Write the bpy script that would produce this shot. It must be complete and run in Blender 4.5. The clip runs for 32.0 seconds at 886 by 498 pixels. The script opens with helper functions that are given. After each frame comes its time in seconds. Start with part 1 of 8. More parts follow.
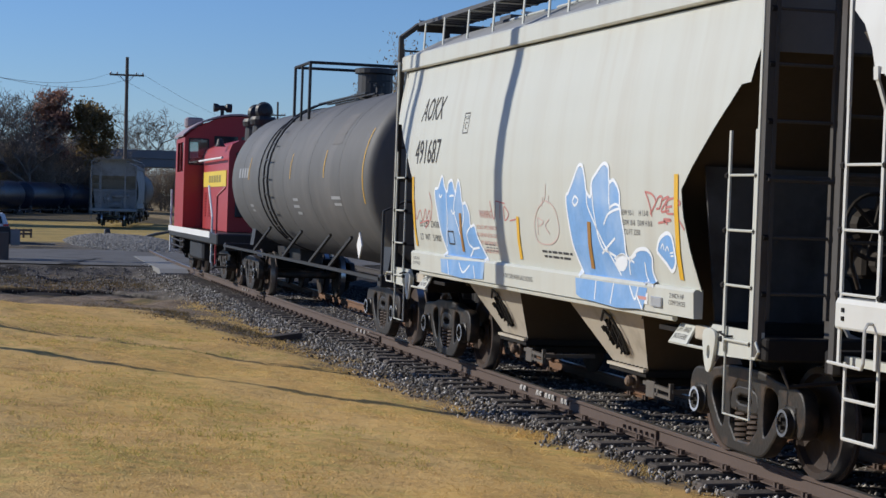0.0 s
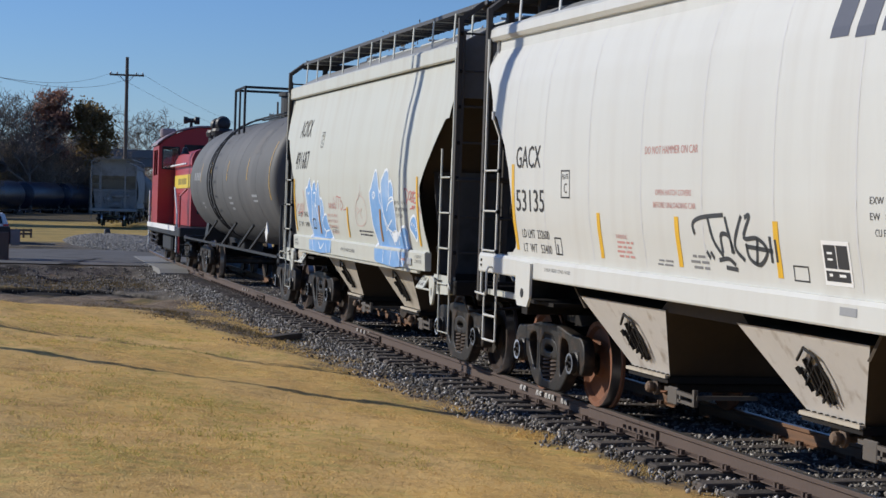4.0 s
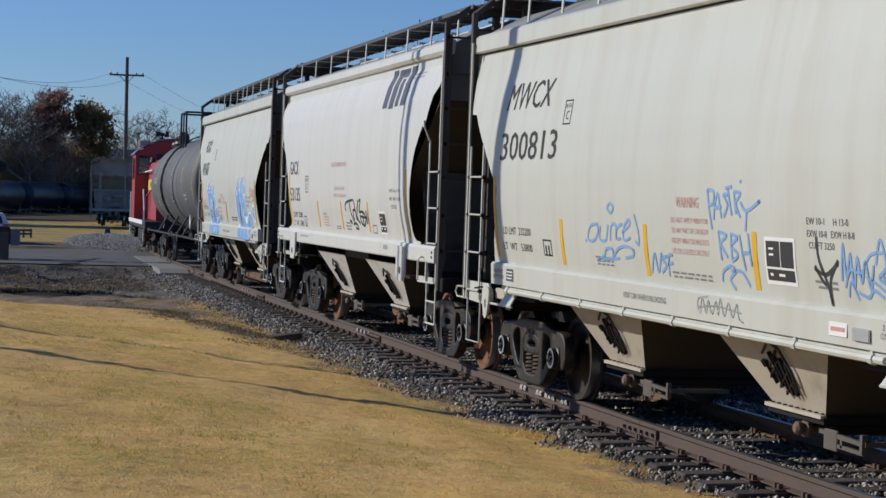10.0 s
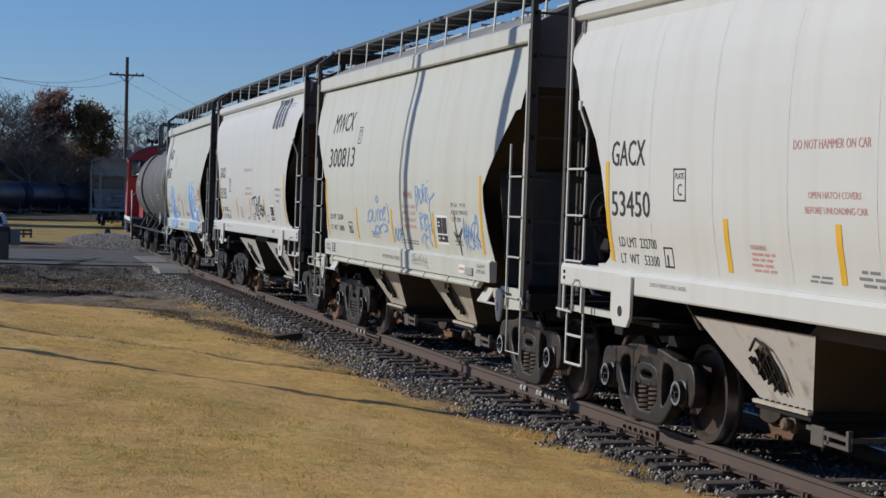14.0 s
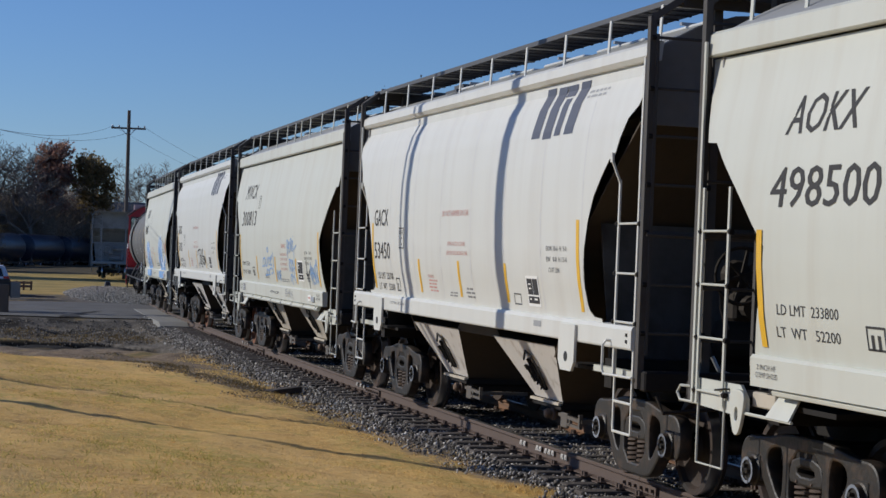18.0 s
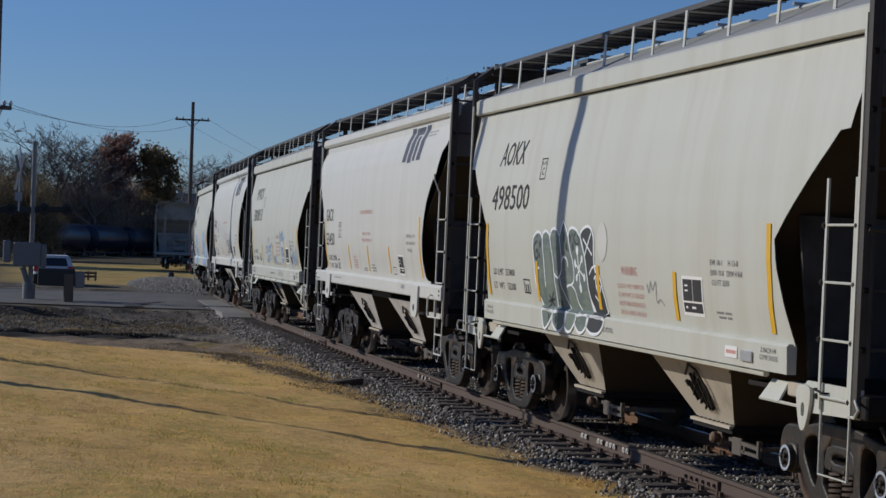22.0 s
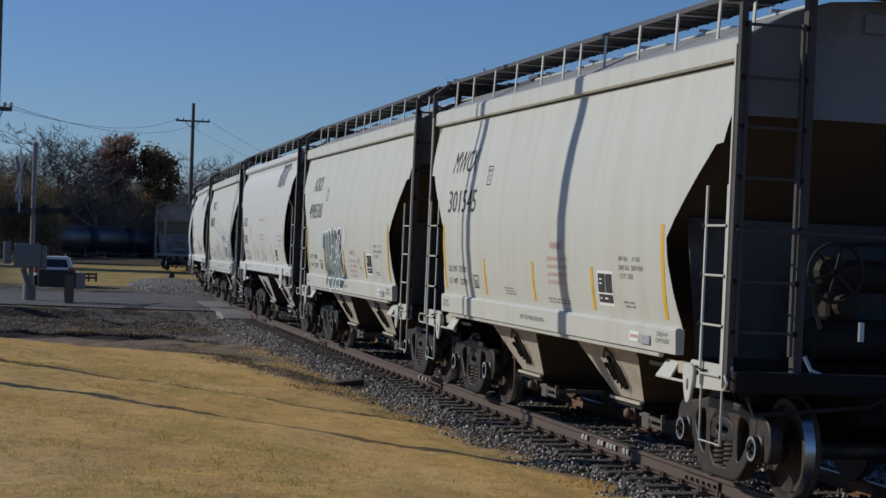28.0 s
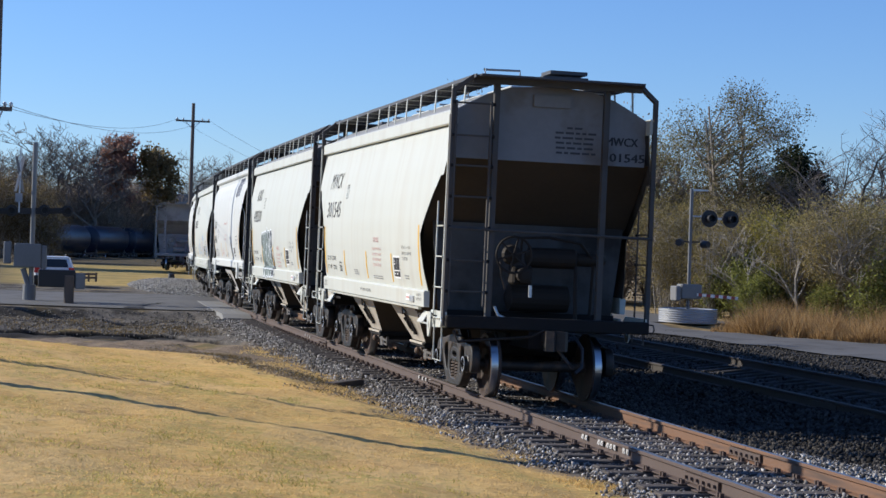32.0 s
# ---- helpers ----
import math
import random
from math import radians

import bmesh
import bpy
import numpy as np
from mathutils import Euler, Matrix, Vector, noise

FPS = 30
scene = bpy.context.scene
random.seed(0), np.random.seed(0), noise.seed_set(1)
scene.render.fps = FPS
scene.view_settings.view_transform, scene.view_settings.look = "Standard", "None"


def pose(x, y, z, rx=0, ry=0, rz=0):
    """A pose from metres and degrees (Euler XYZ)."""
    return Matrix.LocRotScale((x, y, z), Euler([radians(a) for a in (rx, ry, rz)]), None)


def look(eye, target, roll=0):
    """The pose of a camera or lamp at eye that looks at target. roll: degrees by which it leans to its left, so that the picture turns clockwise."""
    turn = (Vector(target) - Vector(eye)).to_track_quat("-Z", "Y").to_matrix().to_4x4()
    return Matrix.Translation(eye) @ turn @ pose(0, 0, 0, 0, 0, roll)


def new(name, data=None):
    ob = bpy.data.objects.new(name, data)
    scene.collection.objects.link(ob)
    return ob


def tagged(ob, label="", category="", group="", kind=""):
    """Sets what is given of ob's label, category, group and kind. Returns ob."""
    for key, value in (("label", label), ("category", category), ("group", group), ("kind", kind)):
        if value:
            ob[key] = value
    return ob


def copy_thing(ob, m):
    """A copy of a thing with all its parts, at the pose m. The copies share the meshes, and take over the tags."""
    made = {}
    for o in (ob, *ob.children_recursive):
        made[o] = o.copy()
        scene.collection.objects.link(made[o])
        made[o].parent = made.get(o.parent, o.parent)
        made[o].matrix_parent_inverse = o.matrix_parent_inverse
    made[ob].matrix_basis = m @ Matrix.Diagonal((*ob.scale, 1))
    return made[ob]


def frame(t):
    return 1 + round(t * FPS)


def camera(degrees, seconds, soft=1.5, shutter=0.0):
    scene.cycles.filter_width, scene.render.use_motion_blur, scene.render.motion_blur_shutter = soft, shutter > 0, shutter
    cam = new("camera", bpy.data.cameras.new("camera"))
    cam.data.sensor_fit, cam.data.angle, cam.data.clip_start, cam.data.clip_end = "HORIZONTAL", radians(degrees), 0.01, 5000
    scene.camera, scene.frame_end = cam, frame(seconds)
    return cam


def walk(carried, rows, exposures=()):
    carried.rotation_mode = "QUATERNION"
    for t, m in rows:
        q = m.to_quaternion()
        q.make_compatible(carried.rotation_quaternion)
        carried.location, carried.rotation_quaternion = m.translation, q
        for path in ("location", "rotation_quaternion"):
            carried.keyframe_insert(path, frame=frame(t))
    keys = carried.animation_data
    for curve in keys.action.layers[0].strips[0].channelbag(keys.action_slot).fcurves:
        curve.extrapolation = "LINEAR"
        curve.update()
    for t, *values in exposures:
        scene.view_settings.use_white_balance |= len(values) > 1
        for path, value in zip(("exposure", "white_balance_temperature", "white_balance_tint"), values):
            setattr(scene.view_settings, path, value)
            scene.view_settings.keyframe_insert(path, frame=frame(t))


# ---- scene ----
# ---------- camera ----------
EYE = Vector((-7.55, -25.46, 2.13))
cam = camera(26.33, 32.0, soft=1.5)


def aim(yaw, pitch, roll):
    y, p = radians(yaw), radians(pitch)
    way = Vector((math.sin(y) * math.cos(p), math.cos(y) * math.cos(p), math.sin(p)))
    return look(EYE, EYE + way * 10, roll)


# seconds, heading from the track's line, tilt, roll
AIMS = [
    (0.0, 14.907, -1.456, 1.405), (14.2, 14.907, -1.456, 1.405), (14.5, 14.893, -1.465, 1.393),
    (16.5, 14.924, -1.323, 1.371), (17.0, 15.585, -1.111, 1.368), (17.5, 15.020, -1.006, 1.341),
    (18.0, 14.853, 0.191, 1.689), (18.5, 14.812, 0.512, 1.729), (19.0, 15.064, 0.483, 1.797),
    (19.5, 14.993, 0.405, 1.758), (20.0, 14.907, 0.379, 1.772), (20.5, 14.384, 0.040, 1.761),
    (21.0, 13.089, -0.046, 1.951), (21.5, 12.989, -0.063, 1.944), (22.0, 12.987, -0.102, 1.958),
    (22.5, 12.972, -0.068, 1.945), (32.0, 12.972, -0.068, 1.945),
]
EXPOSURES = [(0.0, 0.2), (3.0, 0.2), (6.0, 0.12), (10.0, 0.05), (13.0, -0.05), (16.5, -0.05), (18.0, 0.0), (18.5, -0.2), (19.0, -0.36), (20.0, -0.33), (22.0, -0.32), (24.0, -0.24), (28.0, -0.27), (29.0, 0.0), (30.0, 0.3), (31.0, 0.47), (32.0, 0.68)]
walk(cam, [(t, aim(a, b, c)) for t, a, b, c in AIMS], EXPOSURES)

# ---------- light ----------
SUN_EL, SUN_DIR = radians(27), Vector((-0.866, 0.5, 0))
to_sun = Vector((SUN_DIR.x * math.cos(SUN_EL), SUN_DIR.y * math.cos(SUN_EL), math.sin(SUN_EL)))
sun = new("sun", bpy.data.lights.new("sun", "SUN"))
sun.data.energy, sun.data.angle, sun.data.color = 3.4, radians(0.5), (1.0, 0.945, 0.85)
sun.matrix_world = look((0, 0, 0), -to_sun)
world = bpy.data.worlds.new("sky")
world.use_nodes = True
scene.world = world
sky = world.node_tree.nodes.new("ShaderNodeTexSky")
sky.sky_type, sky.sun_disc = "NISHITA", False
sky.sun_elevation, sky.sun_rotation = SUN_EL, math.atan2(SUN_DIR.x, SUN_DIR.y)
sky.air_density, sky.dust_density, sky.ozone_density = 1.0, 0.0, 6.0
tone = world.node_tree.nodes.new("ShaderNodeVectorMath")
tone.operation = "MULTIPLY"
tone.inputs[1].default_value = (0.82, 0.95, 1.24)
world.node_tree.links.new(sky.outputs[0], tone.inputs[0])
world.node_tree.links.new(tone.outputs[0], world.node_tree.nodes["Background"].inputs[0])
world.node_tree.nodes["Background"].inputs[1].default_value = 0.075


# ---------- materials ----------
def mat(name, base, rough=0.6, metal=0.0, spread=0.15, big=1.2, fine=25.0, bump=0.15, tint=None, tint_at=(0.5, 0.7), tint_scale=2.0,
        stretch=(1, 1, 1), rand=0.0, spec=0.5, bump_fine=None, streak=None):
    """Paint, metal, wood or soil: base colour, variation at two scales, stains of a second colour, relief."""
    m = bpy.data.materials.new(name)
    m.use_nodes = True
    nt = m.node_tree
    nd, ln = nt.nodes, nt.links
    bs = nd["Principled BSDF"]
    bs.inputs["Roughness"].default_value, bs.inputs["Metallic"].default_value = rough, metal
    bs.inputs["Specular IOR Level"].default_value = spec
    tc = nd.new("ShaderNodeTexCoord")
    mp = nd.new("ShaderNodeMapping")
    mp.inputs["Scale"].default_value = stretch
    ln.new(tc.outputs["Object"], mp.inputs[0])

    def noise_node(scale, detail=4.0):
        n = nd.new("ShaderNodeTexNoise")
        n.inputs["Scale"].default_value, n.inputs["Detail"].default_value = scale, detail
        ln.new(mp.outputs[0], n.inputs["Vector"])
        return n

    def math_node(op, a, b):
        n = nd.new("ShaderNodeMath")
        n.operation = op
        for i, v in enumerate((a, b)):
            if isinstance(v, (int, float)):
                n.inputs[i].default_value = v
            else:
                ln.new(v, n.inputs[i])
        return n.outputs[0]

    n1, n2 = noise_node(big), noise_node(fine)
    v = math_node("ADD", math_node("MULTIPLY", n1.outputs[0], spread * 1.2), math_node("MULTIPLY", n2.outputs[0], spread * 0.8))
    v = math_node("ADD", v, 1.0 - spread)
    if rand:
        oi = nd.new("ShaderNodeObjectInfo")
        v = math_node("ADD", v, math_node("MULTIPLY", math_node("SUBTRACT", oi.outputs["Random"], 0.5), rand))
    mul = nd.new("ShaderNodeVectorMath")
    mul.operation = "SCALE"
    mul.inputs[0].default_value = base
    ln.new(v, mul.inputs["Scale"])
    col = mul.outputs[0]
    if tint is not None:
        n3 = noise_node(tint_scale, 6.0)
        rp = nd.new("ShaderNodeMapRange")
        rp.inputs[1].default_value, rp.inputs[2].default_value = tint_at
        ln.new(n3.outputs[0], rp.inputs[0])
        mx = nd.new("ShaderNodeMix")
        mx.data_type = "RGBA"
        ln.new(rp.outputs[0], mx.inputs[0])
        ln.new(col, mx.inputs[6])
        mx.inputs[7].default_value = (*tint, 1)
        col = mx.outputs[2]
    if streak is not None:
        # runs of dirt down an upright sheet, broken up along their length
        run = nd.new("ShaderNodeMapping")
        run.inputs["Scale"].default_value = (1, 3.6, 0.22)
        ln.new(tc.outputs["Object"], run.inputs[0])
        n4 = nd.new("ShaderNodeTexNoise")
        n4.inputs["Scale"].default_value, n4.inputs["Detail"].default_value = 1.0, 7.0
        ln.new(run.outputs[0], n4.inputs["Vector"])
        rs = nd.new("ShaderNodeMapRange")
        rs.inputs[1].default_value, rs.inputs[2].default_value, rs.inputs[4].default_value = 0.48, 0.8, streak[1]
        ln.new(n4.outputs[0], rs.inputs[0])
        ms = nd.new("ShaderNodeMix")
        ms.data_type = "RGBA"
        ln.new(math_node("MULTIPLY", rs.outputs[0], math_node("ADD", n1.outputs[0], 0.35)), ms.inputs[0])
        ln.new(col, ms.inputs[6])
        ms.inputs[7].default_value = (*streak[0], 1)
        col = ms.outputs[2]
    ln.new(col, bs.inputs["Base Color"])
    if bump:
        bp = nd.new("ShaderNodeBump")
        bp.inputs["Strength"].default_value, bp.inputs["Distance"].default_value = bump, 0.02
        ln.new((noise_node(bump_fine) if bump_fine else n2).outputs[0], bp.inputs["Height"])
        ln.new(bp.outputs[0], bs.inputs["Normal"])
    return m


DIMSIGN = mat("dim_grey_sign_paint", (0.23, 0.235, 0.24), 0.7, spread=0.15, big=1, fine=8, bump=0.05)
CREAM = mat("cream_car_paint", (0.545, 0.557, 0.498), 0.5, spread=0.07, big=0.7, fine=6, bump=0.04, stretch=(1, 1, 0.35), tint=(0.50, 0.47, 0.39), tint_at=(0.6, 0.9), tint_scale=1.3, streak=((0.42, 0.37, 0.29), 0.42))
WHITE = mat("white_car_paint", (0.618, 0.622, 0.583), 0.45, spread=0.06, big=0.7, fine=6, bump=0.04, stretch=(1, 1, 0.35), tint=(0.58, 0.57, 0.54), tint_at=(0.62, 0.9), tint_scale=1.1, streak=((0.48, 0.45, 0.40), 0.4))
GREYTOP = mat("weathered_roof_paint", (0.30, 0.31, 0.32), 0.6, spread=0.15, big=1.5, fine=18, bump=0.08)
# ENDGREY, POSTGREY, LOWSHEET: grime plus the car ends' shade, both in the colour
ENDGREY = mat("grimy_shaded_end_paint", (0.22, 0.22, 0.22), 0.65, spread=0.2, big=1.2, fine=12, bump=0.1, tint=(0.16, 0.13, 0.1), tint_at=(0.55, 0.8), spec=0.2)
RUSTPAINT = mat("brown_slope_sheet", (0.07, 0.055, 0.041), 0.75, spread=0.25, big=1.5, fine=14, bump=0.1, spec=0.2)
UNDER = mat("grimy_underframe", (0.018, 0.016, 0.015), 0.75, spread=0.3, big=3, fine=25, bump=0.2, spec=0.2)
POSTGREY = mat("grimy_shaded_post_paint", (0.082, 0.077, 0.072), 0.65, spread=0.25, big=2, fine=14, bump=0.1, tint=(0.07, 0.055, 0.045), tint_at=(0.5, 0.75), spec=0.2)
LOWSHEET = mat("grimy_shaded_sheet_paint", (0.085, 0.083, 0.08), 0.7, spread=0.3, big=1.5, fine=12, bump=0.1, tint=(0.035, 0.03, 0.026), tint_at=(0.48, 0.66), tint_scale=1.4, spec=0.2)
BRAKEGREY = mat("dusty_brake_iron", (0.032, 0.026, 0.021), 0.7, spread=0.3, big=4, fine=25, bump=0.15, spec=0.2)
CHUTEPALE = mat("dusty_pale_chute_paint", (0.55, 0.52, 0.48), 0.7, spread=0.12, big=2, fine=14, bump=0.08, tint=(0.36, 0.31, 0.26), tint_at=(0.56, 0.74), tint_scale=6)
CHUTE = mat("dusty_chute_paint", (0.47, 0.42, 0.34), 0.7, spread=0.12, big=2, fine=14, bump=0.08, tint=(0.3, 0.26, 0.2), tint_at=(0.55, 0.8), tint_scale=3)
GALVDUST = mat("dusty_grey_rack_steel", (0.12, 0.105, 0.09), 0.6, metal=0.3, spread=0.25, big=4, fine=25, bump=0.1)
GEARRUST = mat("dusty_brown_gear", (0.17, 0.11, 0.07), 0.75, spread=0.3, big=4, fine=25, bump=0.15, tint=(0.05, 0.04, 0.033), tint_at=(0.45, 0.65), tint_scale=4)
STEEL = mat("dark_cast_steel", (0.024, 0.021, 0.0185), 0.5, rand=0.7, spread=0.3, big=4, fine=30, bump=0.2, tint=(0.095, 0.06, 0.04), tint_at=(0.5, 0.74), tint_scale=5, spec=0.4)
WHEEL = mat("rusty_wheel_steel", (0.056, 0.034, 0.024), 0.65, metal=0.1, spread=0.35, big=3, fine=20, bump=0.15, rand=0.8, tint=(0.018, 0.015, 0.013), tint_at=(0.46, 0.62), tint_scale=2.2)
TREAD = mat("polished_tread", (0.5, 0.5, 0.5), 0.28, metal=1.0, spread=0.1, bump=0.02)
RAILRUST = mat("rail_rust", (0.095, 0.064, 0.05), 0.75, spread=0.3, big=1.5, fine=25, bump=0.15)
RAILORANGE = mat("fresh_orange_rail_rust", (0.18, 0.092, 0.048), 0.75, spread=0.3, big=1.5, fine=25, bump=0.15, tint=(0.09, 0.055, 0.038), tint_at=(0.5, 0.7), tint_scale=3, stretch=(1, 0.3, 6))
RAILTOP = mat("rail_head_worn", (0.33, 0.31, 0.29), 0.35, metal=0.8, spread=0.15, fine=30, bump=0.03)
GRATING = mat("dark_steel_grating", (0.07, 0.072, 0.078), 0.6, spread=0.2, big=3, fine=25, bump=0.05)
# rail and tie colours darkened to stand in for the train's shadow
SHADERAIL = mat("shade_dark_rail", (0.045, 0.036, 0.03), 0.7, spread=0.3, big=1.5, fine=25, bump=0.15)
SHADETIE = mat("shade_dark_tie", (0.03, 0.026, 0.023), 0.85, spread=0.35, big=3, fine=30, bump=0.4, stretch=(1, 8, 8), rand=0.4)
TIE = mat("weathered_tie_wood", (0.085, 0.07, 0.06), 0.85, spread=0.35, big=3, fine=30, bump=0.4, stretch=(1, 8, 8), rand=0.5)
ASPHALT = mat("worn_asphalt", (0.108, 0.106, 0.103), 0.9, spread=0.3, big=0.5, fine=30, bump=0.3, tint=(0.075, 0.072, 0.068), tint_at=(0.5, 0.62), tint_scale=0.9)
STREAK = mat("dark_road_streak", (0.022, 0.02, 0.019), 0.8, spread=0.4, big=3, fine=25, bump=0.4)
BOXGREY = mat("dim_grey_box_paint", (0.18, 0.182, 0.18), 0.6, spread=0.2, big=2, fine=14, bump=0.05)
CONC = mat("concrete_slab", (0.235, 0.23, 0.215), 0.8, spread=0.2, big=2, fine=30, bump=0.2)
WOOD = mat("pole_wood", (0.13, 0.10, 0.08), 0.85, spread=0.3, big=2, fine=30, bump=0.3, stretch=(6, 6, 1))
GALV = mat("galvanised_steel", (0.55, 0.56, 0.57), 0.4, metal=0.7, spread=0.15, big=4, fine=30, bump=0.05)
BLACK = mat("black_paint", (0.02, 0.02, 0.022), 0.5, spread=0.2, bump=0.05)
INK = mat("stencil_paint", (0.048, 0.048, 0.05), 0.7, spread=0.2, big=6, fine=40, bump=0, spec=0.2)
REDINK = mat("red_stencil_paint", (0.54, 0.27, 0.24), 0.6, spread=0.15, big=6, fine=40, bump=0)
YELLOW = mat("yellow_reflector", (0.72, 0.42, 0.03), 0.45, spread=0.15, big=5, fine=40, bump=0)
SIGNWHITE = mat("white_sign_paint", (0.8, 0.8, 0.78), 0.5, spread=0.08, bump=0)
SPRAYBLUE = mat("blue_spray_paint", (0.17, 0.35, 0.64), 0.6, spread=0.3, big=2.5, fine=20, bump=0, tint=(0.34, 0.48, 0.68), tint_at=(0.45, 0.75), tint_scale=2.2)
SPRAYSKY = mat("sky_blue_spray_paint", (0.20, 0.36, 0.62), 0.6, spread=0.3, big=4, fine=20, bump=0)
SPRAYPINK = mat("washed_out_red_spray_paint", (0.58, 0.43, 0.39), 0.6, spread=0.15, bump=0)
BROWNBAR = mat("oversprayed_reflector", (0.34, 0.17, 0.035), 0.5, spread=0.2, big=5, fine=40, bump=0)
SPRAYRED = mat("faded_red_spray_paint", (0.52, 0.19, 0.17), 0.6, spread=0.15, bump=0)
SPRAYGREEN = mat("grey_green_spray_paint", (0.125, 0.165, 0.155), 0.6, spread=0.3, big=3, fine=20, bump=0, tint=(0.19, 0.235, 0.19), tint_at=(0.45, 0.7), tint_scale=5, stretch=(1, 1, 3))
SPRAYDARK = mat("dark_spray_paint", (0.035, 0.04, 0.045), 0.6, spread=0.2, bump=0)
TANKPAINT = mat("faded_black_tank_paint", (0.112, 0.113, 0.112), 0.62, spread=0.25, big=0.8, fine=8, bump=0.05, tint=(0.16, 0.155, 0.15), tint_at=(0.5, 0.8), tint_scale=1.2, stretch=(1, 1, 0.4), spec=0.35)
BLUETANK = mat("glossy_blue_black_tank", (0.004, 0.009, 0.026), 0.36, spread=0.2, bump=0.02)
REDPAINT = mat("red_engine_paint", (0.40, 0.036, 0.038), 0.4, spread=0.12, big=1.5, fine=10, bump=0.03)
GLASS = mat("dark_window_glass", (0.03, 0.035, 0.04), 0.08, spread=0.1, bump=0)


def pane_glass():
    """Clear thin window glass: mostly see-through, with a faint mirror sheen."""
    m = bpy.data.materials.new("clear_window_glass")
    m.use_nodes = True
    nd, ln = m.node_tree.nodes, m.node_tree.links
    nd.clear()
    out, mix = nd.new("ShaderNodeOutputMaterial"), nd.new("ShaderNodeMixShader")
    clear, gloss = nd.new("ShaderNodeBsdfTransparent"), nd.new("ShaderNodeBsdfGlossy")
    clear.inputs["Color"].default_value = (0.86, 0.9, 0.9, 1)
    gloss.inputs["Roughness"].default_value = 0.05
    mix.inputs["Fac"].default_value = 0.1
    ln.new(clear.outputs[0], mix.inputs[1])
    ln.new(gloss.outputs[0], mix.inputs[2])
    ln.new(mix.outputs[0], out.inputs["Surface"])
    return m


PANE = pane_glass()


# ---------- mesh helpers ----------
class Geo:
    """Collects vertices and faces of one mesh."""

    def __init__(self):
        self.v, self.f = [], []

    def add(self, verts, faces):
        n = len(self.v)
        self.v += [tuple(p) for p in verts]
        self.f += [tuple(i + n for i in q) for q in faces]
        return self

    def hexa(self, p):
        return self.add(p, [(0, 3, 2, 1), (4, 5, 6, 7), (0, 1, 5, 4), (1, 2, 6, 5), (2, 3, 7, 6), (3, 0, 4, 7)])

    def box(self, x0, x1, y0, y1, z0, z1, ch=0.0):
        x0, x1, y0, y1, z0, z1 = min(x0, x1), max(x0, x1), min(y0, y1), max(y0, y1), min(z0, z1), max(z0, z1)
        if ch <= 0:
            return self.hexa([(x0, y0, z0), (x1, y0, z0), (x1, y1, z0), (x0, y1, z0), (x0, y0, z1), (x1, y0, z1), (x1, y1, z1), (x0, y1, z1)])
        ring = [(x0 + ch, y0), (x1 - ch, y0), (x1, y0 + ch), (x1, y1 - ch), (x1 - ch, y1), (x0 + ch, y1), (x0, y1 - ch), (x0, y0 + ch)]
        cx, cy = (x0 + x1) / 2, (y0 + y1) / 2
        sx, sy = 1 - 2 * ch / max(x1 - x0, 1e-6), 1 - 2 * ch / max(y1 - y0, 1e-6)
        inner = [(cx + (x - cx) * sx, cy + (y - cy) * sy) for x, y in ring]
        return self.loft([[(x, y, z0) for x, y in inner], [(x, y, z0 + ch) for x, y in ring], [(x, y, z1 - ch) for x, y in ring], [(x, y, z1) for x, y in inner]])

    def loft(self, rings, closed=True, caps=True):
        n, k = len(rings[0]), len(rings)
        vs = [p for r in rings for p in r]
        fs = []
        for j in range(k - 1):
            for i in range(n if closed else n - 1):
                a, b = j * n + i, j * n + (i + 1) % n
                fs.append((a, b, b + n, a + n))
        if caps and closed:
            fs += [tuple(range(n))[::-1], tuple(range((k - 1) * n, k * n))]
        return self.add(vs, fs)

    def beam(self, p, q, w, h=None, up=(0, 0, 1)):
        h = w if h is None else h
        p, q = Vector(p), Vector(q)
        a = (q - p).normalized()
        u = Vector(up)
        if abs(a.dot(u)) > 0.95:
            u = Vector((1, 0, 0)) if abs(a.x) < 0.9 else Vector((0, 1, 0))
        s = a.cross(u).normalized()
        u = s.cross(a)
        o = [(-1, -1), (1, -1), (1, 1), (-1, 1)]
        return self.loft([[p + s * (w / 2 * i) + u * (h / 2 * j) for i, j in o], [q + s * (w / 2 * i) + u * (h / 2 * j) for i, j in o]])

    def tube(self, pts, r, n=8, r1=None):
        pts = [Vector(p) for p in pts]
        rings = []
        u = None
        for i, p in enumerate(pts):
            a = (pts[min(i + 1, len(pts) - 1)] - pts[max(i - 1, 0)]).normalized()
            if u is None:
                u = a.orthogonal().normalized()
            u = (u - a * u.dot(a)).normalized()
            s = a.cross(u)
            rr = r if r1 is None else r + (r1 - r) * i / (len(pts) - 1)
            rings.append([p + u * (rr * math.cos(2 * math.pi * k / n)) + s * (rr * math.sin(2 * math.pi * k / n)) for k in range(n)])
        return self.loft(rings)

    def lathe(self, c, axis, prof, n=24):
        """prof: (distance along the axis, radius)."""
        c, a = Vector(c), Vector(axis).normalized()
        u = a.orthogonal().normalized()
        s = a.cross(u)
        return self.loft([[c + a * d + u * (r * math.cos(2 * math.pi * k / n)) + s * (r * math.sin(2 * math.pi * k / n)) for k in range(n)] for d, r in prof])

    def prism(self, poly, axis, a, b):
        """Extrudes a polygon of 2D points along x, y or z from a to b."""
        def at(p, w):
            return {"x": (w, p[0], p[1]), "y": (p[0], w, p[1]), "z": (p[0], p[1], w)}[axis]
        return self.loft([[at(p, a) for p in poly], [at(p, b) for p in poly]])

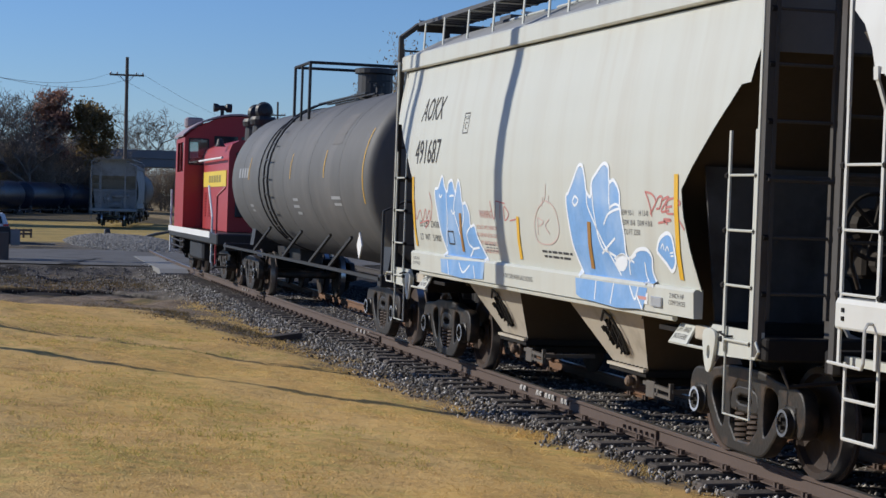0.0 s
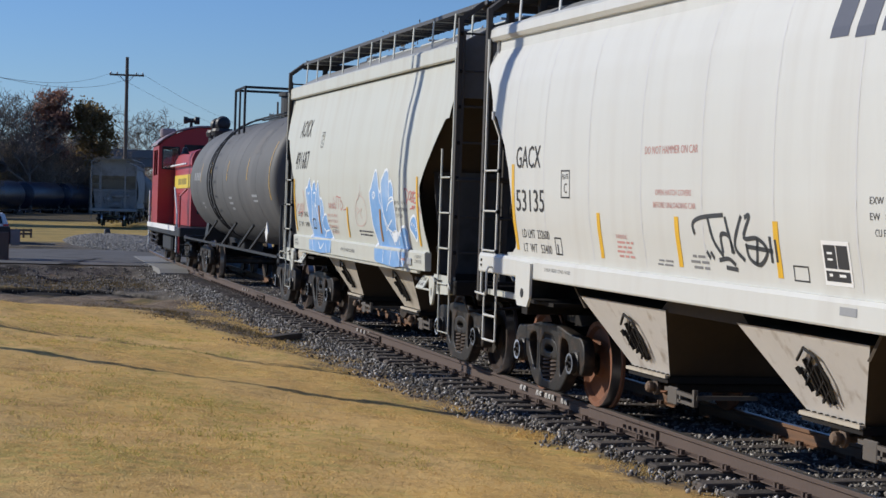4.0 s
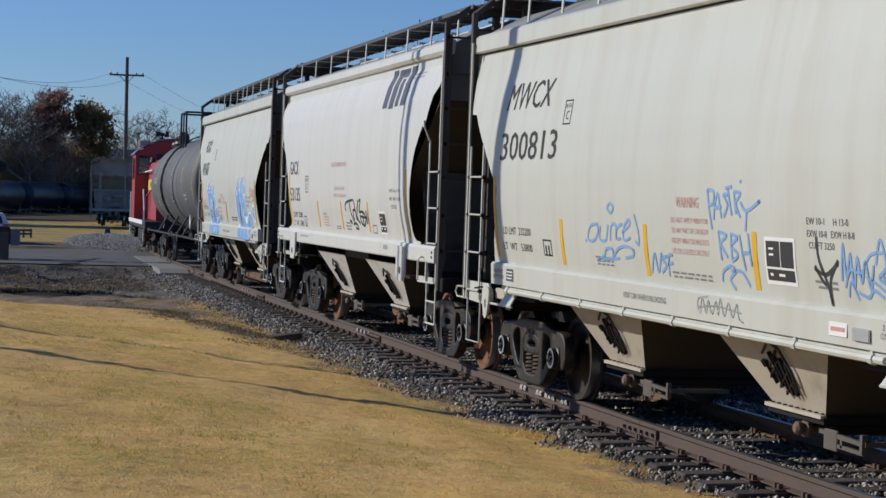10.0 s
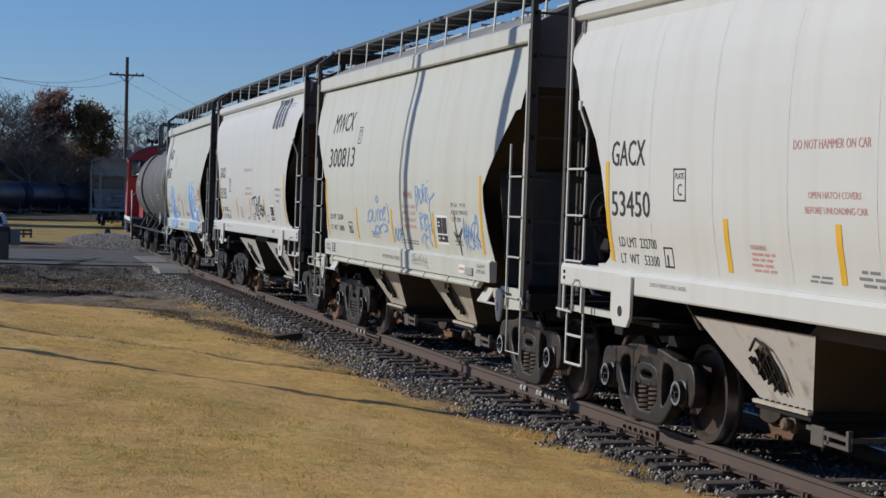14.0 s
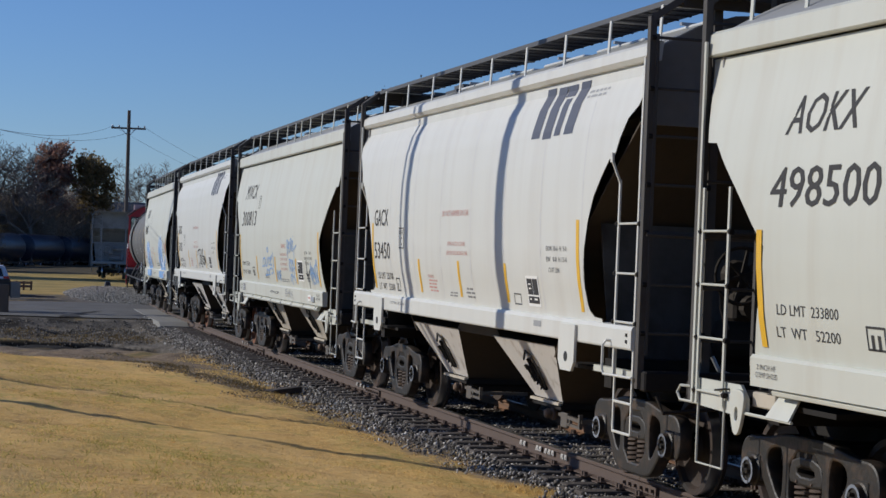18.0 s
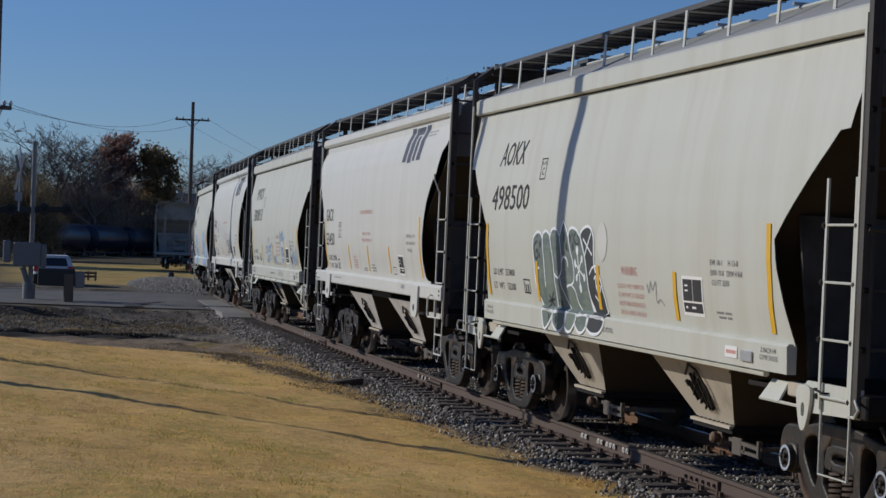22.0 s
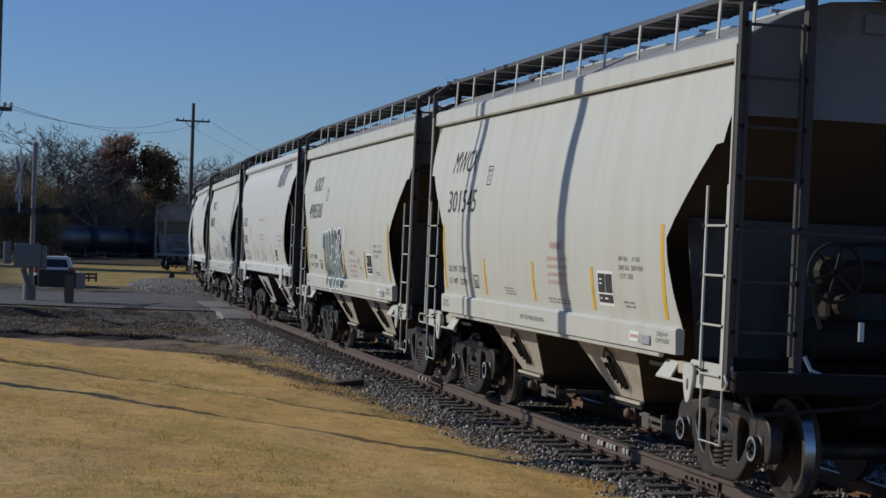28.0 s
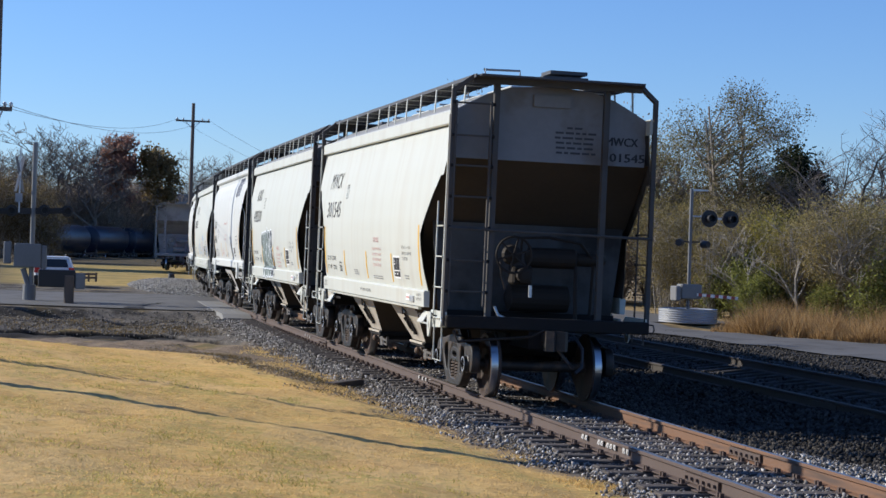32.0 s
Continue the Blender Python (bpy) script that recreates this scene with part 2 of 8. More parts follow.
    def mesh(self, name, smooth=False):
        me = bpy.data.meshes.new(name)
        me.from_pydata(self.v, [], self.f)
        bm = bmesh.new()
        bm.from_mesh(me)
        bmesh.ops.recalc_face_normals(bm, faces=bm.faces)
        bm.to_mesh(me)
        bm.free()
        if smooth:
            me.polygons.foreach_set("use_smooth", [True] * len(me.polygons))
            me.set_sharp_from_angle(angle=radians(35))
        return me


def part(name, geo, material, parent=None, label="", at=None, smooth=False):
    me = geo if isinstance(geo, bpy.types.Mesh) else geo.mesh(name, smooth)
    if material is not None and not me.materials:
        me.materials.append(material)
    ob = new(name, me)
    if parent is not None:
        ob.parent = parent
    if at is not None:
        ob.matrix_basis = at
    if label:
        tagged(ob, label)
    return ob


def thing(name, label, category, m=None, group="", kind=""):
    ob = new(name)
    if m is not None:
        ob.matrix_basis = m
    return tagged(ob, label, category, group, kind)


# ---------- the curved track ----------
STEP = 0.25
SG = np.arange(-130, 260, STEP)
KAP = np.where(SG < 95, 0.0013232 - 4.7338e-5 * SG + 1.2092e-6 * SG ** 2, 0.0077)
KAP = np.where(SG < -20, 0.00227 * 0 + 0.0013232 + 4.7338e-5 * 20 + 1.2092e-6 * 400, KAP)
I0 = int(np.searchsorted(SG, 0))
TH = np.cumsum(KAP) * STEP
TH -= TH[I0]
TX, TY = np.cumsum(np.sin(TH)) * STEP, np.cumsum(np.cos(TH)) * STEP
TX -= TX[I0]
TY -= TY[I0]


def tz(s):
    """Height of the rail tops along the track."""
    s = np.asarray(s, float)
    near = 0.00205 * s - 1.04e-4 * s * s
    far = -0.0321 - 0.00419 * 40 * (1 - np.exp(-np.maximum(s - 30, 0) / 40))
    return np.where(s < 30, near, far)


def rail_at(s, l=0.0):
    th = np.interp(s, SG, TH)
    return np.interp(s, SG, TX) + l * np.cos(th), np.interp(s, SG, TY) - l * np.sin(th), th


CANT = 0.0105
GAUGE = 0.75  # half the distance between the rail heads' centres


# ---------- ground ----------
def smooth_step(a, b, v):
    t = np.clip((np.asarray(v, float) - a) / (b - a), 0, 1)
    return t * t * (3 - 2 * t)


def ground_z(x, y):
    x, y = np.asarray(x, float), np.asarray(y, float)
    s = np.clip(y, -50, 95)
    base = tz(s)
    l = x - np.interp(s, SG, TX)
    z = base - 0.25 - 0.16 * smooth_step(16, 20, y) * smooth_step(34.2, 33.4, y) * smooth_step(-1.6, -2.4, l)
    lawn = smooth_step(15.0, 8.0, y)
    z = z + lawn * (smooth_step(-1.9, -2.6, l) * 0.08 + 0.085 * np.clip(-2.4 - l, 0, 7))
    z = z - 0.10 * smooth_step(1.6, 2.6, l) * smooth_step(4.4, 3.6, l)
    z = z + (0.04 + 0.10 * smooth_step(4.4, 5.6, l)) * smooth_step(3.4, 4.2, l) * smooth_step(9.6, 8.4, l)
    z = z + smooth_step(33.3, 34.2, y) * 0.13 * smooth_step(30, 20, np.abs(x))
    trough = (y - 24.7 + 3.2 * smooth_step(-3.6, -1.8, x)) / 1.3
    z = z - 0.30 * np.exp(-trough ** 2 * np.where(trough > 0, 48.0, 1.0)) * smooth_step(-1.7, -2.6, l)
    wob = np.sin(x * 1.7 + 0.6 * np.sin(y * 0.9)) * np.sin(y * 1.3 + x * 0.4) * 0.03 + np.sin(x * 0.5 + y * 0.23) * 0.03 + np.sin(x * 3.3 + y * 0.8) * np.sin(y * 2.1 - x) * 0.014
    z = z - 0.22 * np.exp(-((x + 3.9) ** 2 / 0.35 + (y - 31.3) ** 2 / 2.2))
    lump = 0.05 * np.sin(x * 2.6 + 1.7 * np.sin(y * 1.1)) * np.sin(y * 1.9 + 0.8 * np.sin(x * 1.9)) + 0.03 * np.sin(x * 5.3 + y * 1.3) * np.sin(y * 4.1 - x * 1.7)
    z = z + lump * smooth_step(13, 15, y) * smooth_step(33.6, 32.4, y) * smooth_step(-1.9, -2.8, l)
    tuft = 0.009 * np.sin(x * 9.1 + 2.1 * np.sin(y * 3.3)) * np.sin(y * 7.3 + 1.6 * np.sin(x * 4.7)) + 0.010 * np.sin(x * 17.0 + 1.9 * np.sin(y * 6.1 + x)) * np.sin(y * 14.0 - x * 5.0) + 0.005 * np.sin(x * 4.3 - y * 2.9) * np.sin(y * 3.7 + x * 1.1)
    z = z + tuft * smooth_step(10.5, 9.0, y) * smooth_step(-2.2, -2.7, l) * smooth_step(-16, -13, y)
    return z + wob * smooth_step(1.8, 3.2, np.abs(l)) * smooth_step(34, 28, y)


def sheet(name, xs, ys, zf, material):
    X, Y = np.meshgrid(xs, ys)
    Z = zf(X, Y)
    n, k = len(xs), len(ys)
    me = bpy.data.meshes.new(name)
    i = np.arange(n * k).reshape(k, n)
    quads = np.stack([i[:-1, :-1], i[:-1, 1:], i[1:, 1:], i[1:, :-1]], -1).reshape(-1, 4)
    me.from_pydata(np.stack([X, Y, Z], -1).reshape(-1, 3).tolist(), [], quads.tolist())
    me.polygons.foreach_set("use_smooth", [True] * len(me.polygons))
    me.materials.append(material)
    return new(name, me)


def soil_material():
    """Dry mown lawn beside the track, cinders and gravel round it, rough field beyond the road."""
    m = bpy.data.materials.new("lawn_and_cinders")
    m.use_nodes = True
    nt = m.node_tree
    nd, ln = nt.nodes, nt.links
    bs = nd["Principled BSDF"]
    bs.inputs["Roughness"].default_value = 0.95
    bs.inputs["Specular IOR Level"].default_value = 0.15
    geo = nd.new("ShaderNodeNewGeometry")
    sep = nd.new("ShaderNodeSeparateXYZ")
    ln.new(geo.outputs["Position"], sep.inputs[0])

    def nz(scale, detail=5.0, rough=0.6):
        n = nd.new("ShaderNodeTexNoise")
        n.inputs["Scale"].default_value, n.inputs["Detail"].default_value, n.inputs["Roughness"].default_value = scale, detail, rough
        ln.new(geo.outputs["Position"], n.inputs["Vector"])
        return n.outputs[0]

    def op(kind, a, b):
        n = nd.new("ShaderNodeMath")
        n.operation = kind
        for i, v in enumerate((a, b)):
            if isinstance(v, (int, float)):
                n.inputs[i].default_value = v
            else:
                ln.new(v, n.inputs[i])
        return n.outputs[0]

    def span(v, a, b):
        n = nd.new("ShaderNodeMapRange")
        n.interpolation_type = "SMOOTHSTEP"
        n.inputs[1].default_value, n.inputs[2].default_value = a, b
        ln.new(v, n.inputs[0])
        return n.outputs[0]

    def mix(f, a, b):
        n = nd.new("ShaderNodeMix")
        n.data_type = "RGBA"
        ln.new(f, n.inputs[0])
        for i, v in ((6, a), (7, b)):
            if isinstance(v, tuple):
                n.inputs[i].default_value = (*v, 1)
            else:
                ln.new(v, n.inputs[i])
        return n.outputs[2]

    wander = op("MULTIPLY", op("SUBTRACT", nz(0.9), 0.5), 2.2)
    x1 = op("ADD", sep.outputs["X"], wander)
    y1 = op("ADD", sep.outputs["Y"], op("MULTIPLY", wander, 1.5))
    x2 = op("ADD", x1, op("SUBTRACT", op("MULTIPLY", sep.outputs["Y"], 0.042), op("MULTIPLY", span(sep.outputs["Y"], -3.5, -8.5), 0.5)))
    x3 = op("ADD", x1, op("MULTIPLY", sep.outputs["Y"], 0.17))
    lawn = op("MULTIPLY", op("MULTIPLY", span(x2, -1.95, -2.5), span(x3, -1.7, -2.5)), span(y1, 11.2, 9.2))
    straw = mix(span(nz(1.4), 0.35, 0.7), (0.683, 0.418, 0.133), (0.576, 0.346, 0.110))
    straw = mix(span(nz(14.0, 3.0), 0.3, 0.75), straw, (0.722, 0.490, 0.184))
    straw = mix(op("MULTIPLY", span(nz(0.32, 4.0), 0.42, 0.62), 0.55), straw, (0.692, 0.471, 0.216))
    straw = mix(op("MULTIPLY", span(nz(0.8, 5.0), 0.44, 0.68), 0.5), straw, (0.517, 0.312, 0.115))
    straw = mix(op("MULTIPLY", span(nz(2.6, 9.0, 0.75), 0.49, 0.66), 0.75), straw, (0.409, 0.255, 0.101))
    straw = mix(op("MULTIPLY", span(nz(8.0, 7.0, 0.75), 0.5, 0.66), 0.4), straw, (0.429, 0.279, 0.110))
    straw = mix(op("MULTIPLY", op("MULTIPLY", span(nz(0.5, 6.0), 0.46, 0.62), span(nz(7.0, 6.0), 0.38, 0.60)), 0.65), straw, (0.366, 0.313, 0.085))
    cinder = mix(span(nz(2.2), 0.35, 0.65), (0.075, 0.066, 0.056), (0.16, 0.142, 0.12))
    cinder = mix(span(nz(30.0, 2.0), 0.5, 0.75), cinder, (0.25, 0.23, 0.205))
    dirt = mix(span(nz(2.8, 6.0), 0.35, 0.65), (0.15, 0.105, 0.068), (0.30, 0.22, 0.145))
    dirt = mix(span(nz(22.0, 3.0), 0.5, 0.72), dirt, (0.33, 0.27, 0.21))
    dirt = mix(op("MULTIPLY", span(nz(6.0, 6.0, 0.7), 0.55, 0.68), 0.8), dirt, (0.06, 0.05, 0.04))
    cinder = mix(op("MULTIPLY", span(x1, -1.35, -1.95), op("MULTIPLY", span(y1, 23.0, 18.0), 0.8)), cinder, dirt)
    weeds = mix(span(nz(3.0), 0.4, 0.6), (0.30, 0.20, 0.09), (0.17, 0.14, 0.065))
    # ground by the second track: train's shadow put into the colour
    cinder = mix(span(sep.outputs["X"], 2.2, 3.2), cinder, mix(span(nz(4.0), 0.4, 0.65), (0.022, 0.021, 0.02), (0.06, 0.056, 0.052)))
    cinder = mix(op("MULTIPLY", span(nz(0.7, 6.0), 0.52, 0.64), span(x1, -1.6, -2.6)), cinder, weeds)
    # shade of the ditch and road bank, painted as near-black soil
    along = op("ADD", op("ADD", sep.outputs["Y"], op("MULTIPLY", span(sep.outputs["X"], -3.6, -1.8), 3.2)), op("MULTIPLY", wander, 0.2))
    ditch_shade = op("MULTIPLY", op("MULTIPLY", span(along, 20.6, 21.6), span(along, 25.2, 24.9)), span(x1, -1.6, -2.6))
    bank_shade = op("MULTIPLY", op("MULTIPLY", span(y1, 27.0, 29.0), span(nz(0.8, 5.0), 0.46, 0.54)), span(x1, -2.0, -3.0))
    cinder = mix(op("MAXIMUM", ditch_shade, op("MULTIPLY", bank_shade, 0.8)), cinder, (0.02, 0.018, 0.016))
    field = mix(span(nz(0.35), 0.4, 0.6), (0.44, 0.31, 0.11), (0.31, 0.235, 0.085))
    verge = mix(span(nz(1.2), 0.4, 0.6), (0.36, 0.26, 0.13), (0.20, 0.15, 0.08))
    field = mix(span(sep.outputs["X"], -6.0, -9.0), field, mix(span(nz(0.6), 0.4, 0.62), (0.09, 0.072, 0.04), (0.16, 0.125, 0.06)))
    # far field: the shade of the woods is painted into its colour
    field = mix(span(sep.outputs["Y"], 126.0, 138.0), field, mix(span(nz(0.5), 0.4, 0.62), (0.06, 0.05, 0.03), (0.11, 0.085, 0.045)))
    field = mix(span(sep.outputs["X"], 12.0, 13.0), field, verge)
    far = op("MAXIMUM", span(sep.outputs["Y"], 62.0, 68.0), span(op("ADD", sep.outputs["X"], op("MULTIPLY", sep.outputs["Y"], 0.294)), 23.3, 24.0))
    far = op("MAXIMUM", far, span(sep.outputs["X"], -14.0, -18.0))
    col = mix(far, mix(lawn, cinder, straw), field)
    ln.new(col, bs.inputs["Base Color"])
    bp = nd.new("ShaderNodeBump")
    bp.inputs["Strength"].default_value, bp.inputs["Distance"].default_value = 0.7, 0.03
    ln.new(op("ADD", nz(9.0), op("MULTIPLY", nz(45.0, 2.0), 0.6)), bp.inputs["Height"])
    ln.new(bp.outputs[0], bs.inputs["Normal"])
    return m


SOIL = soil_material()
far_x = [-3000, -1500, -800, -400, -200, -120, -80, -60, -48]
far_r = [34, 40, 50, 65, 90, 130, 200, 400, 800, 1500, 3000]
gx = np.array(far_x + list(np.arange(-40, -12, 1.0)) + list(np.arange(-12, -9.5, 0.3)) + list(np.arange(-9.5, -1.5, 0.12)) + list(np.arange(-1.5, 12, 0.3)) + list(np.arange(12, 31, 1.0)) + far_r)
gy = np.array([-3000, -1200, -500, -200, -100, -60] + list(np.arange(-45, -22, 1.0)) + list(np.arange(-22, -14, 0.3)) + list(np.arange(-14, 10, 0.12)) + list(np.arange(10, 14, 0.3)) + list(np.arange(14, 27, 0.1)) + list(np.arange(27, 38, 0.3)) + list(np.arange(38, 80, 1.0)) + [85, 90, 100, 115, 135, 160, 200, 260, 350, 500, 800, 1500, 3000])
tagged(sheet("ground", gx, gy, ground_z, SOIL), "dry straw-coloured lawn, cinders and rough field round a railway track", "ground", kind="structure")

# roads: the level crossing and the lane beside the tracks
rd = sheet("road", np.arange(-60, 17.1, 0.7), np.arange(0, 1.01, 0.125), lambda X, Y: X * 0, ASPHALT)
for v in rd.data.vertices:
    x, f = v.co.x, v.co.y
    y0 = 34.4 + 1.8 * smooth_step(-2, -9, x)
    y = float(y0 + f * (52 - y0))
    v.co = (x, y, float(ground_z(x, y)) + 0.035)
tagged(rd, "grey worn asphalt road over a level crossing", "road", kind="structure")
ln2 = sheet("lane", np.arange(0, 1.01, 0.1), np.arange(-12, 35.2, 0.9), lambda X, Y: X * 0, ASPHALT)
for v in ln2.data.vertices:
    f, y = v.co.x, v.co.y
    x0 = 13.0 - 0.12 * (y - 16)
    x1 = float(np.interp(y, [-12, 10, 20, 23.5, 25.2, 28.7, 33.7, 36], [27, 22.5, 18.6, 16.5, 15.4, 14.1, 13.5, 13.4]))
    x = x0 + (x1 - x0) * f + 0.06 * math.sin(y * 2.3) * (abs(f - 0.5) > 0.49)
    v.co = (x, y, float(ground_z(x, y)) + 0.05)
tagged(ln2, "grey asphalt lane running beside the tracks", "road", kind="structure")


# ---------- track ----------
def rail_profile():
    return [(-0.07, -0.17), (0.07, -0.17), (0.07, -0.158), (0.012, -0.145), (0.009, -0.05), (0.037, -0.035), (0.037, -0.008), (0.028, 0.0), (-0.028, 0.0), (-0.037, -0.008), (-0.037, -0.035), (-0.009, -0.05), (-0.012, -0.145), (-0.07, -0.158)]


def sweep(path, prof):
    """path: list of (x, y, z, heading)."""
    return Geo().loft([[(x + u * math.cos(th), y - u * math.sin(th), z + w) for u, w in prof] for x, y, z, th in path])


def line_points(s0, s1, l, step=1.0, dz=0.0, tilt=True):
    out = []
    n = max(2, int((s1 - s0) / step) + 1)
    for s in np.linspace(s0, s1, n):
        x, y, th = rail_at(s, l)
        out.append((float(x), float(y), float(tz(s)) - (l + GAUGE) * CANT * (1 if tilt else 0) + dz, float(th)))
    return out


track = tagged(new("railway_track"), "rusty curved railway track on dark wooden ties", "railway track", kind="structure")
RAIL_LEN = 11.9
for side in (-1, 1):
    s = -31.5 if side < 0 else -29.0
    while s < 118:
        rl = part("rail", sweep(line_points(s, s + RAIL_LEN - 0.012, side * GAUGE), rail_profile()), RAILRUST if side < 0 else RAILORANGE, track)
        rl.data.materials.append(RAILTOP)
        for p in rl.data.polygons:
            if p.normal.z > 0.9 and max(rl.data.vertices[i].co.z - tz(rl.data.vertices[i].co.y) + (side * GAUGE + GAUGE) * CANT for i in p.vertices) > -0.003:
                p.material_index = 1
        if s < 40:
            for sd in (-1, 1):
                g = Geo()
                x, y, th = rail_at(s, side * GAUGE)
                z = float(tz(s)) - (side * GAUGE + GAUGE) * CANT
                ax = Vector((math.sin(th), math.cos(th), 0))
                cr = Vector((math.cos(th), -math.sin(th), 0)) * sd
                c = Vector((float(x), float(y), z - 0.095)) + cr * 0.028
                g.beam(c - ax * 0.45, c + ax * 0.45, 0.03, 0.09)
                for k in (-0.38, -0.23, -0.08, 0.08, 0.23, 0.38):
                    g.beam(c + ax * k, c + ax * k + cr * 0.045, 0.032)
                part("joint_bar", g, RAILRUST, rl)
        s += RAIL_LEN

g = Geo().box(-1.3, 1.3, -0.115, 0.115, -0.18, 0.0, 0.012)
TIE_ME = g.mesh("tie")
g = Geo().box(-0.17, 0.17, -0.09, 0.09, 0.0, 0.012)
for u in (-0.1, 0.1):
    g.box(u - 0.02, u + 0.02, -0.055, -0.02, 0.01, 0.055).box(u - 0.02, u + 0.02, 0.02, 0.055, 0.01, 0.055)
PLATE_ME = g.mesh("tie_plate")


def on_track(s, l, dz=0.0, turn=0.0):
    x, y, th = rail_at(s, l)
    return pose(float(x), float(y), float(tz(s)) - (l + GAUGE) * CANT + dz, 0, 0, -math.degrees(float(th)) + turn)


rnd = random.Random(4)
s = -22.0
while s < 60:
    t = part("tie", TIE_ME, TIE, track, at=on_track(s, rnd.uniform(-0.06, 0.06), -0.172, rnd.uniform(-1.6, 1.6)))
    if s < 25:
        for l in (-GAUGE, GAUGE):
            part("tie_plate", PLATE_ME, RAILRUST, track, at=on_track(s, l, -0.172))
    s += 0.53 + rnd.uniform(-0.04, 0.04)

# painted marks on the web of the near rail
MARKWHITE = mat("worn_white_mark_paint", (0.5, 0.49, 0.46), 0.8, spread=0.3, big=12, fine=60, bump=0.1, tint=(0.15, 0.12, 0.1), tint_at=(0.5, 0.65), tint_scale=18, spec=0.2)
for s0 in (-5.45, -5.33, -5.0, -4.88, -4.76, -4.55, -4.44, -3.95, -3.82, 4.6, 4.9, 5.15, 5.45, 18.2, 18.6, 19.0):
    x, y, th = rail_at(s0, -GAUGE - 0.03)
    part("paint_mark", Geo().box(-0.006, 0.004, -0.035, 0.045, -0.04, 0.04), MARKWHITE, track, at=pose(float(x), float(y), float(tz(s0)) - 0.055, 0, 12 if s0 > -5 else 0, -math.degrees(float(th))))

# the second track, on its own low bed
track2 = tagged(new("railway_track"), "dark second railway track in the train's shadow", "railway track", kind="structure")


SHADETIE_ME = Geo().box(-1.3, 1.3, -0.115, 0.115, -0.18, 0.0, 0.012).mesh("tie")


def second(y, l):
    return 5.44 + 0.022 * y + l, y, 0.085 + 0.085 * l / GAUGE


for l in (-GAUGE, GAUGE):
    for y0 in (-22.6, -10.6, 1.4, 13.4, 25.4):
        part("rail", Geo().loft([[(second(y, l)[0] + u, y, second(y, l)[2] + w) for u, w in rail_profile()] for y in np.linspace(y0, y0 + 11.98, 13)]), SHADERAIL, track2)
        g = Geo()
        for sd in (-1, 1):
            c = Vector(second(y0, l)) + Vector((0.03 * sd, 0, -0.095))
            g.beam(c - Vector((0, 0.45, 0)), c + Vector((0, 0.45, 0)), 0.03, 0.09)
        part("joint_bar", g, SHADERAIL, track2)
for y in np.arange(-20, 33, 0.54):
    part("tie", SHADETIE_ME, SHADETIE, track2, at=pose(second(y, 0)[0], y, -0.15, 0, -6.6, rnd.uniform(-1.5, 1.5)))


# ---------- ballast: loose stones ----------
def stones(name, n, where, size, material, label, seed):
    """n stones of eight faces; where(r) gives x, y, z arrays."""
    r = np.random.RandomState(seed)
    base = np.array([(1, 0, 0), (-1, 0, 0), (0, 1, 0), (0, -1, 0), (0, 0, 1), (0, 0, -1)], float)
    tri = np.array([(0, 2, 4), (2, 1, 4), (1, 3, 4), (3, 0, 4), (2, 0, 5), (1, 2, 5), (3, 1, 5), (0, 3, 5)])
    c = where(r, n)
    n = len(c)
    v = base[None] * (1 + r.uniform(-0.35, 0.35, (n, 6, 3))) + r.uniform(-0.25, 0.25, (n, 6, 3))
    v *= (r.uniform(*size, (n, 1, 1)) * r.uniform(0.7, 1.2, (n, 1, 3)))
    q = r.normal(size=(n, 4))
    q /= np.linalg.norm(q, axis=1)[:, None]
    w, x, y, z = q.T
    R = np.stack([1 - 2 * (y * y + z * z), 2 * (x * y - w * z), 2 * (x * z + w * y), 2 * (x * y + w * z), 1 - 2 * (x * x + z * z), 2 * (y * z - w * x), 2 * (x * z - w * y), 2 * (y * z + w * x), 1 - 2 * (x * x + y * y)], -1).reshape(n, 3, 3)
    v = np.einsum("nij,nkj->nki", R, v) + c[:, None]
    f = (tri[None] + (np.arange(n) * 6)[:, None, None]).reshape(-1)
    me = bpy.data.meshes.new(name)
    me.vertices.add(n * 6)
    me.vertices.foreach_set("co", v.reshape(-1))
    me.loops.add(len(f))
    me.loops.foreach_set("vertex_index", f.astype(np.int32))
    me.polygons.add(len(f) // 3)
    me.polygons.foreach_set("loop_start", np.arange(0, len(f), 3, dtype=np.int32))
    me.update(calc_edges=True)
    me.materials.append(material)
    return tagged(new(name, me), label, "ballast", kind="stuff")


def island_stone(name, dark, light):
    m = mat(name, (0.3, 0.3, 0.3), 0.85, bump=0.2, fine=60)
    nd, ln = m.node_tree.nodes, m.node_tree.links
    geo = nd.new("ShaderNodeNewGeometry")
    rp = nd.new("ShaderNodeValToRGB")
    rp.color_ramp.elements[0].color, rp.color_ramp.elements[1].color = (*dark, 1), (*light, 1)
    ln.new(geo.outputs["Random Per Island"], rp.inputs[0])
    ln.new(rp.outputs[0], nd["Principled BSDF"].inputs["Base Color"])
    return m


STONES = island_stone("ballast_stones", (0.04, 0.035, 0.03), (0.64, 0.61, 0.56))
for at, tone_ in ((0.42, (0.165, 0.15, 0.133)), (0.78, (0.36, 0.335, 0.305))):
    STONES.node_tree.nodes["Color Ramp"].color_ramp.elements.new(at).color = (*tone_, 1)
# stone colour darkened where the train's shadow lies
SHADESTONES = island_stone("shade_dark_stones", (0.010, 0.009, 0.008), (0.086, 0.078, 0.068))
SHADESTONES.node_tree.nodes["Principled BSDF"].inputs["Specular IOR Level"].default_value = 0.15
TRACK_L = lambda x, y: x - np.interp(y, SG, TX)


